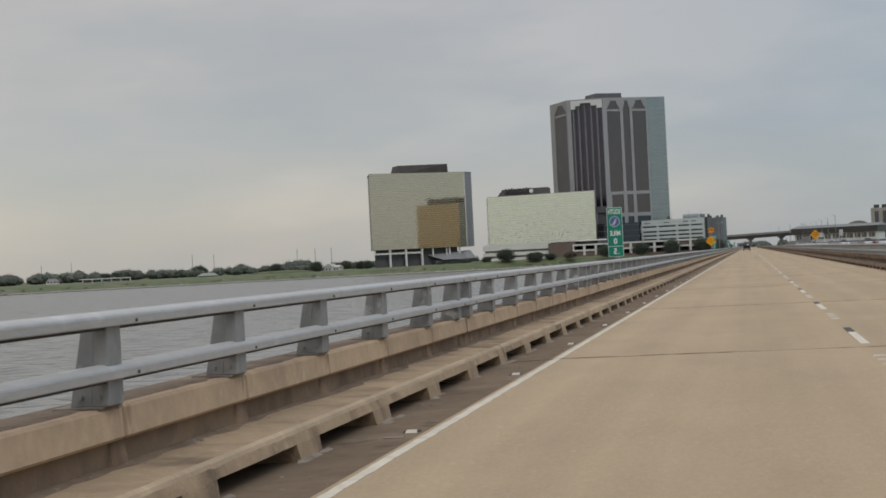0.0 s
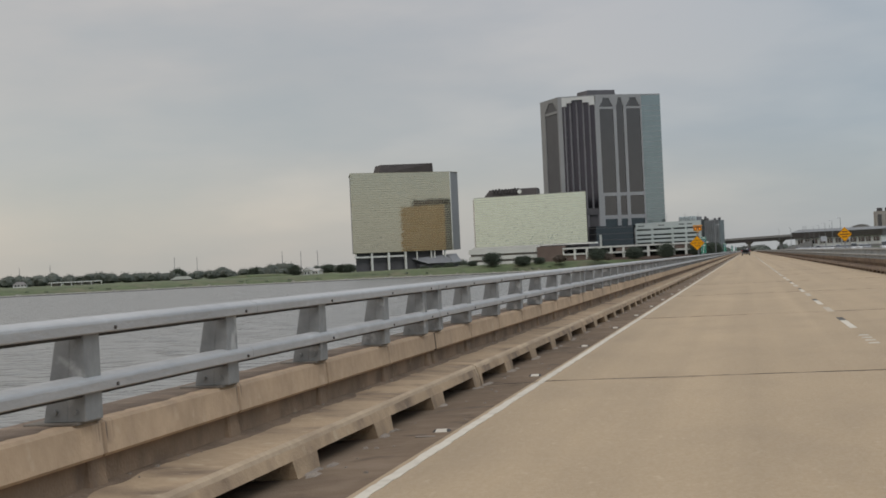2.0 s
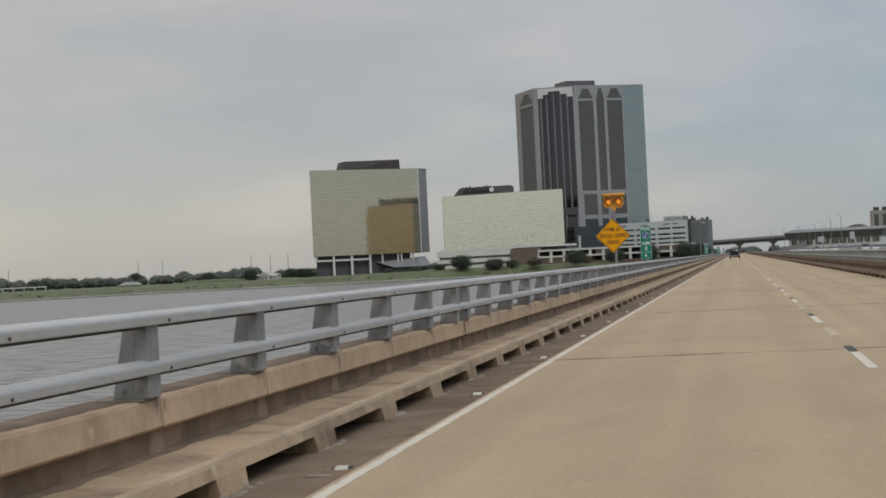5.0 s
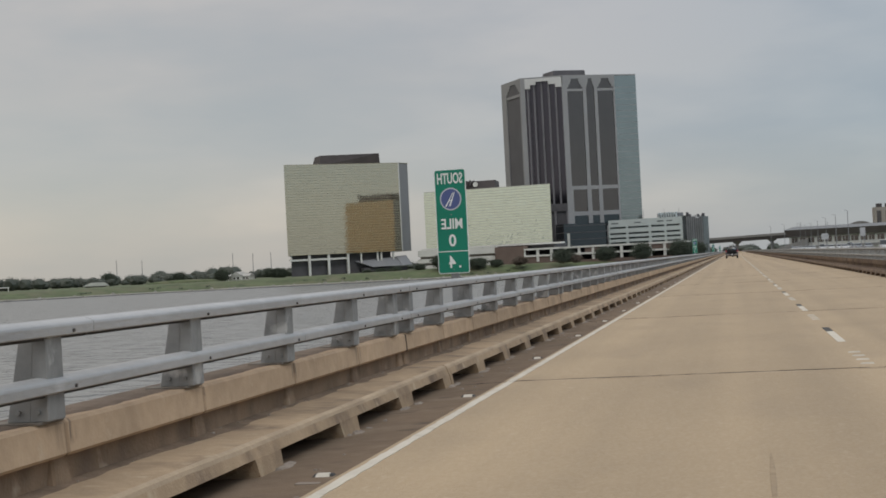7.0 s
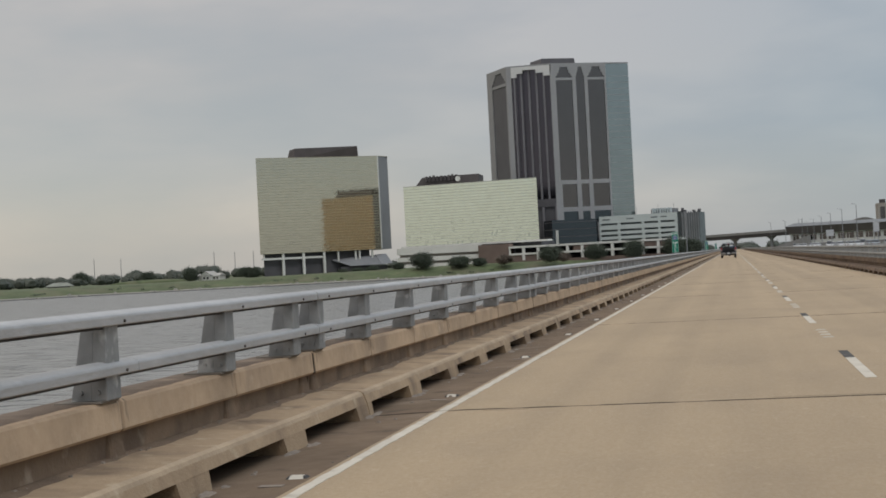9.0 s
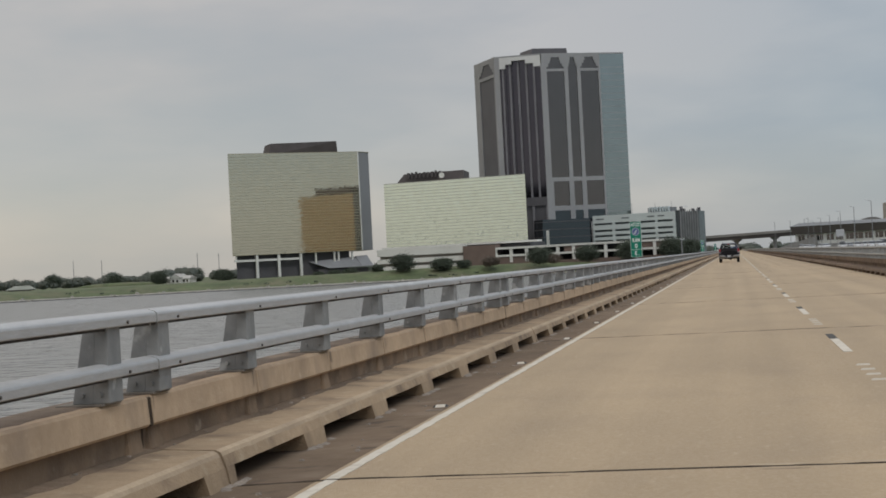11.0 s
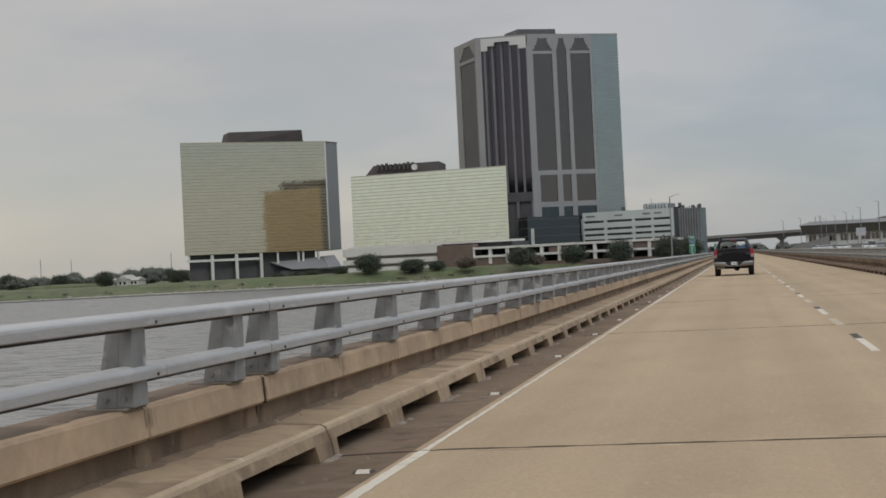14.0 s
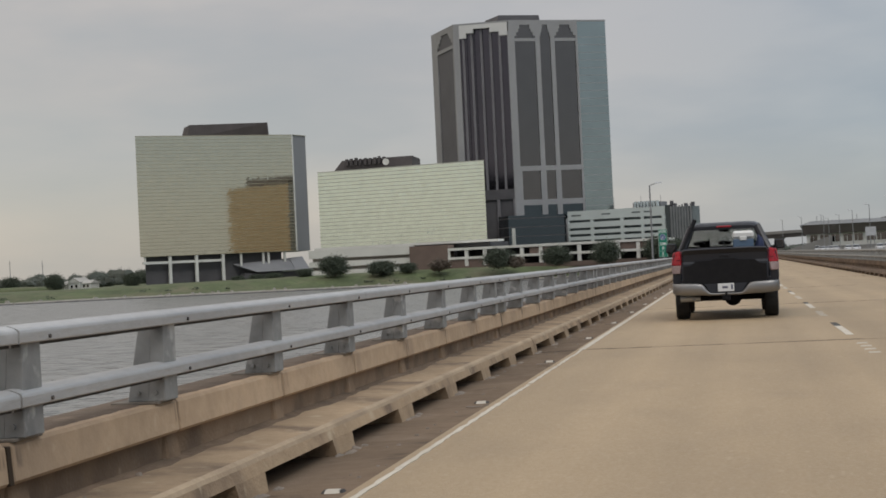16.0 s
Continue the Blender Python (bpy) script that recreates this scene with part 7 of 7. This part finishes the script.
def street_lamp(x, y, z, h, arm, label):
    l = thing("street_lamp", label, "street lamp", pose(x, y, z), group="street lamps")
    part("pole", rod(bmesh.new(), (0, 0, 0), (0, 0, h), 0.16, 0.09, sides=8), STEEL, l)
    bm = rod(bmesh.new(), (0, 0, h - 0.05), (arm, 0, h + 0.25), 0.06, 0.05, sides=6)
    part("arm", bm, STEEL, l)
    part("head", hexa(bmesh.new(), [(arm - 0.2, -0.2, h + 0.18), (arm + 0.8, -0.2, h + 0.2), (arm + 0.8, 0.2, h + 0.2), (arm - 0.2, 0.2, h + 0.18), (arm - 0.1, -0.12, h + 0.4), (arm + 0.6, -0.12, h + 0.36), (arm + 0.6, 0.12, h + 0.36), (arm - 0.1, 0.12, h + 0.4)]), SIGN_BACK, l)
    return l


for i in range(8):
    y = 820 + 75 * i
    street_lamp(40.5, y, 0 if y < 1100 else -1.9, 13.4 if y < 1100 else 15.3, -1.6, "tall grey street lamp beside the twin bridge")
for x, y in ((35.7, 1142), (27.8, 1160), (21.4, 1205)):
    street_lamp(x, y, -1.9, 15.8, -1.4, "tall grey street lamp before the service building")
street_lamp(-10.7, 668, -6.5, 17.0, 0.9, "tall grey street lamp beside the bridge")

plaza = thing("service_building", "long low building with a grey metal roof and deep brown eaves", "building", pose(29.5, 1224, 0, 0, 0, -12))
# local x runs along the front, y to the back
PL = 60.0
part("wall", box(2, PL - 2, 4, 48, -2.2, 7.2), WHITE_WALL, plaza)
part("fascia", hexa(bmesh.new(), [(1.2, 2.6, 7.2), (PL - 1.2, 2.6, 7.2), (PL - 1.2, 49, 7.2), (1.2, 49, 7.2), (0, 0, 11.3), (PL, 0, 11.3), (PL, 52, 11.3), (0, 52, 11.3)]), FASCIA, plaza, "deep brown eaves")
part("roof", hexa(bmesh.new(), [(-0.4, -0.4, 11.3), (PL + 0.4, -0.4, 11.3), (PL + 0.4, 52.4, 11.3), (-0.4, 52.4, 11.3), (0.8, 25, 13.3), (PL - 0.8, 25, 13.3), (PL - 0.8, 27, 13.3), (0.8, 27, 13.3)]), ROOF_METAL, plaza, "grey metal hipped roof")
bm = bmesh.new()
for i in range(30):
    x = 1 + (PL - 2) * i / 29
    rod(bm, (x, 0.2, 11.36), (x, 25, 13.36), 0.07, sides=4)
tagged(part("roof_seam", bm, ROOF_METAL, plaza), kind="stuff")
rng = random.Random(77)
for i in range(11):
    x = 3.4 + 5.0 * i + rng.uniform(-0.4, 0.4)
    win = part("window", box(x, x + rng.uniform(2.8, 4.2), 3.86, 4.0, 3.5, 6.7), SMOKE_GLASS, plaza)
    part("mullion", box(x + 1.4, x + 1.6, 3.78, 3.855, 3.5, 6.7), WHITE_WALL, win)
part("low_wall", box(1, PL, 1.4, 1.9, -2.2, 1.6), VIADUCT, plaza)
part("ramp", hexa(bmesh.new(), [(-6, -3, -2.2), (14, -3, -2.2), (14, 1.2, -2.2), (-6, 1.2, -2.2), (-5.7, -2.8, 0.6), (13.8, -2.8, 6.0), (13.8, 1, 6.0), (-5.7, 1, 0.6)]), VIADUCT, plaza, "grey sloping ramp wall")
for x, top in ((4, 15.6), (6, 16.0), (22, 15.4)):
    part("roof_vent", rod(bmesh.new(), (x, 22, 13), (x, 22, top), 0.12, sides=6), STEEL, plaza)


def sign_board(x, y, z0, w, h, top, label):
    b = thing("sign_board", label, "road sign", pose(x, y, z0), group="pale grey sign boards")
    part("board", box(-w / 2, w / 2, -0.05, 0.05, top - h, top, 0.02), SIGN_FACE, b)
    for s in (-0.32, 0.32):
        part("post", box(s * w - 0.08, s * w + 0.08, 0.06, 0.2, 0, top - 0.2), STEEL, b)
    return b


sign_board(36.1, 690, 0.26, 1.5, 2.4, 5.6, "narrow pale grey sign board on posts at the twin bridge's edge")
sign_board(38.4, 941, -6.6, 3.0, 2.5, 13.0, "wide pale grey sign board on tall posts beside the twin bridge")

apartment = thing("apartment_block", "beige tower block with dark vertical window bands", "apartment building", pose(118, 1685, -2))
part("wall", box(0, 46, 0, 22, 0, 33.5), BEIGE_WALL, apartment)
for i in range(6):
    part("window_band", box(2 + 7.4 * i, 5.6 + 7.4 * i, -0.2, 0.02, 2, 30.5), SMOKE_GLASS, apartment)
    part("roof_vent", box(1.6 + 7.4 * i, 6.4 + 7.4 * i, 0.4, 4, 33.5, 36.5), ROOF_PLANT, apartment)
hall = thing("hall", "low hall with a rounded grey roof beyond the viaduct", "hall", pose(92, 1500, -2))
bm = bmesh.new()
prof = [(9 * math.cos(radians(a)), 15 + 5.0 * math.sin(radians(a))) for a in range(0, 181, 15)] + [(-9, 0), (9, 0)]
sweep(bm, prof, "x", (-14, 14))
bmesh.ops.rotate(bm, verts=bm.verts[:], cent=(0, 0, 0), matrix=Matrix.Rotation(radians(90), 3, "Z"))
part("roof", bm, HOUSE_ROOF, hall)


# ---------------------------------------------------------------- cars on the twin bridge
def small_car(label, paint, kind_h, m):
    c = thing("car", label, "car", m, group="cars on the twin bridge")
    bm = bmesh.new()
    L, W, H = 4.6, 0.9, kind_h
    rings = []
    for y, lo, hi, w in ((0.0, 0.42, 0.80, 0.80), (0.12, 0.30, 0.88, 0.88), (1.1, 0.26, 0.94, 0.90), (3.4, 0.26, 0.97, 0.90), (4.45, 0.30, 0.95, 0.87), (4.6, 0.42, 0.85, 0.80)):
        rings.append([(x * w / 0.9, y, z) for x, z in ((-0.86, lo), (-0.90, (lo + hi) / 2), (-0.84, hi), (0.84, hi), (0.90, (lo + hi) / 2), (0.86, lo))])
    loft(bm, rings)
    part("body", bm, paint, c)
    bm = hexa(bmesh.new(), [(-0.80, 1.0, 0.93), (0.80, 1.0, 0.93), (0.80, 4.0, 0.93), (-0.80, 4.0, 0.93), (-0.62, 1.75, H - 0.06), (0.62, 1.75, H - 0.06), (0.62, 3.5, H - 0.06), (-0.62, 3.5, H - 0.06)], 0.04)
    part("cabin_glass", bm, CABIN_GLASS, c)
    part("roof", hexa(bmesh.new(), [(-0.65, 1.70, H - 0.07), (0.65, 1.70, H - 0.07), (0.65, 3.55, H - 0.07), (-0.65, 3.55, H - 0.07), (-0.58, 1.85, H), (0.58, 1.85, H), (0.58, 3.4, H), (-0.58, 3.4, H)], 0.02), paint, c)
    for x, y in ((-0.78, 0.85), (0.78, 0.85), (-0.78, 3.65), (0.78, 3.65)):
        part("wheel", rod(bmesh.new(), (x - 0.11, y, 0.32), (x + 0.11, y, 0.32), 0.32, sides=16), RUBBER, c)
    for x in (-0.62, 0.62):
        part("headlight", box(x - 0.16, x + 0.16, -0.03, 0.1, 0.62, 0.76, 0.02), CLEAR_LENS, c)
    return c


cars = [("white car on the twin bridge", CAR_WHITE, 1.5), ("silver car on the twin bridge", CAR_SILVER, 1.45), ("white high-roofed car on the twin bridge", CAR_WHITE, 1.85), ("dark red car on the twin bridge", CAR_RED, 1.5)]
models = [small_car(*c, pose(28.0, 1100, 0.0)) for c in cars]
rng = random.Random(19)
queue = [(0, 28.2, 372), (1, 32.0, 398), (2, 28.2, 418), (3, 32.0, 455)]
queue += [(rng.choice((0, 0, 1, 2, 0, 1)), rng.choice((28.2, 28.2, 32.0)), 470 + 24 * i + rng.uniform(-6, 6)) for i in range(25)]
for i, (kind_i, x, y) in enumerate(queue):
    m = pose(x, y, 0.0)
    if i < 4:
        models[kind_i].matrix_basis = m
    else:
        copy_thing(models[kind_i], m)
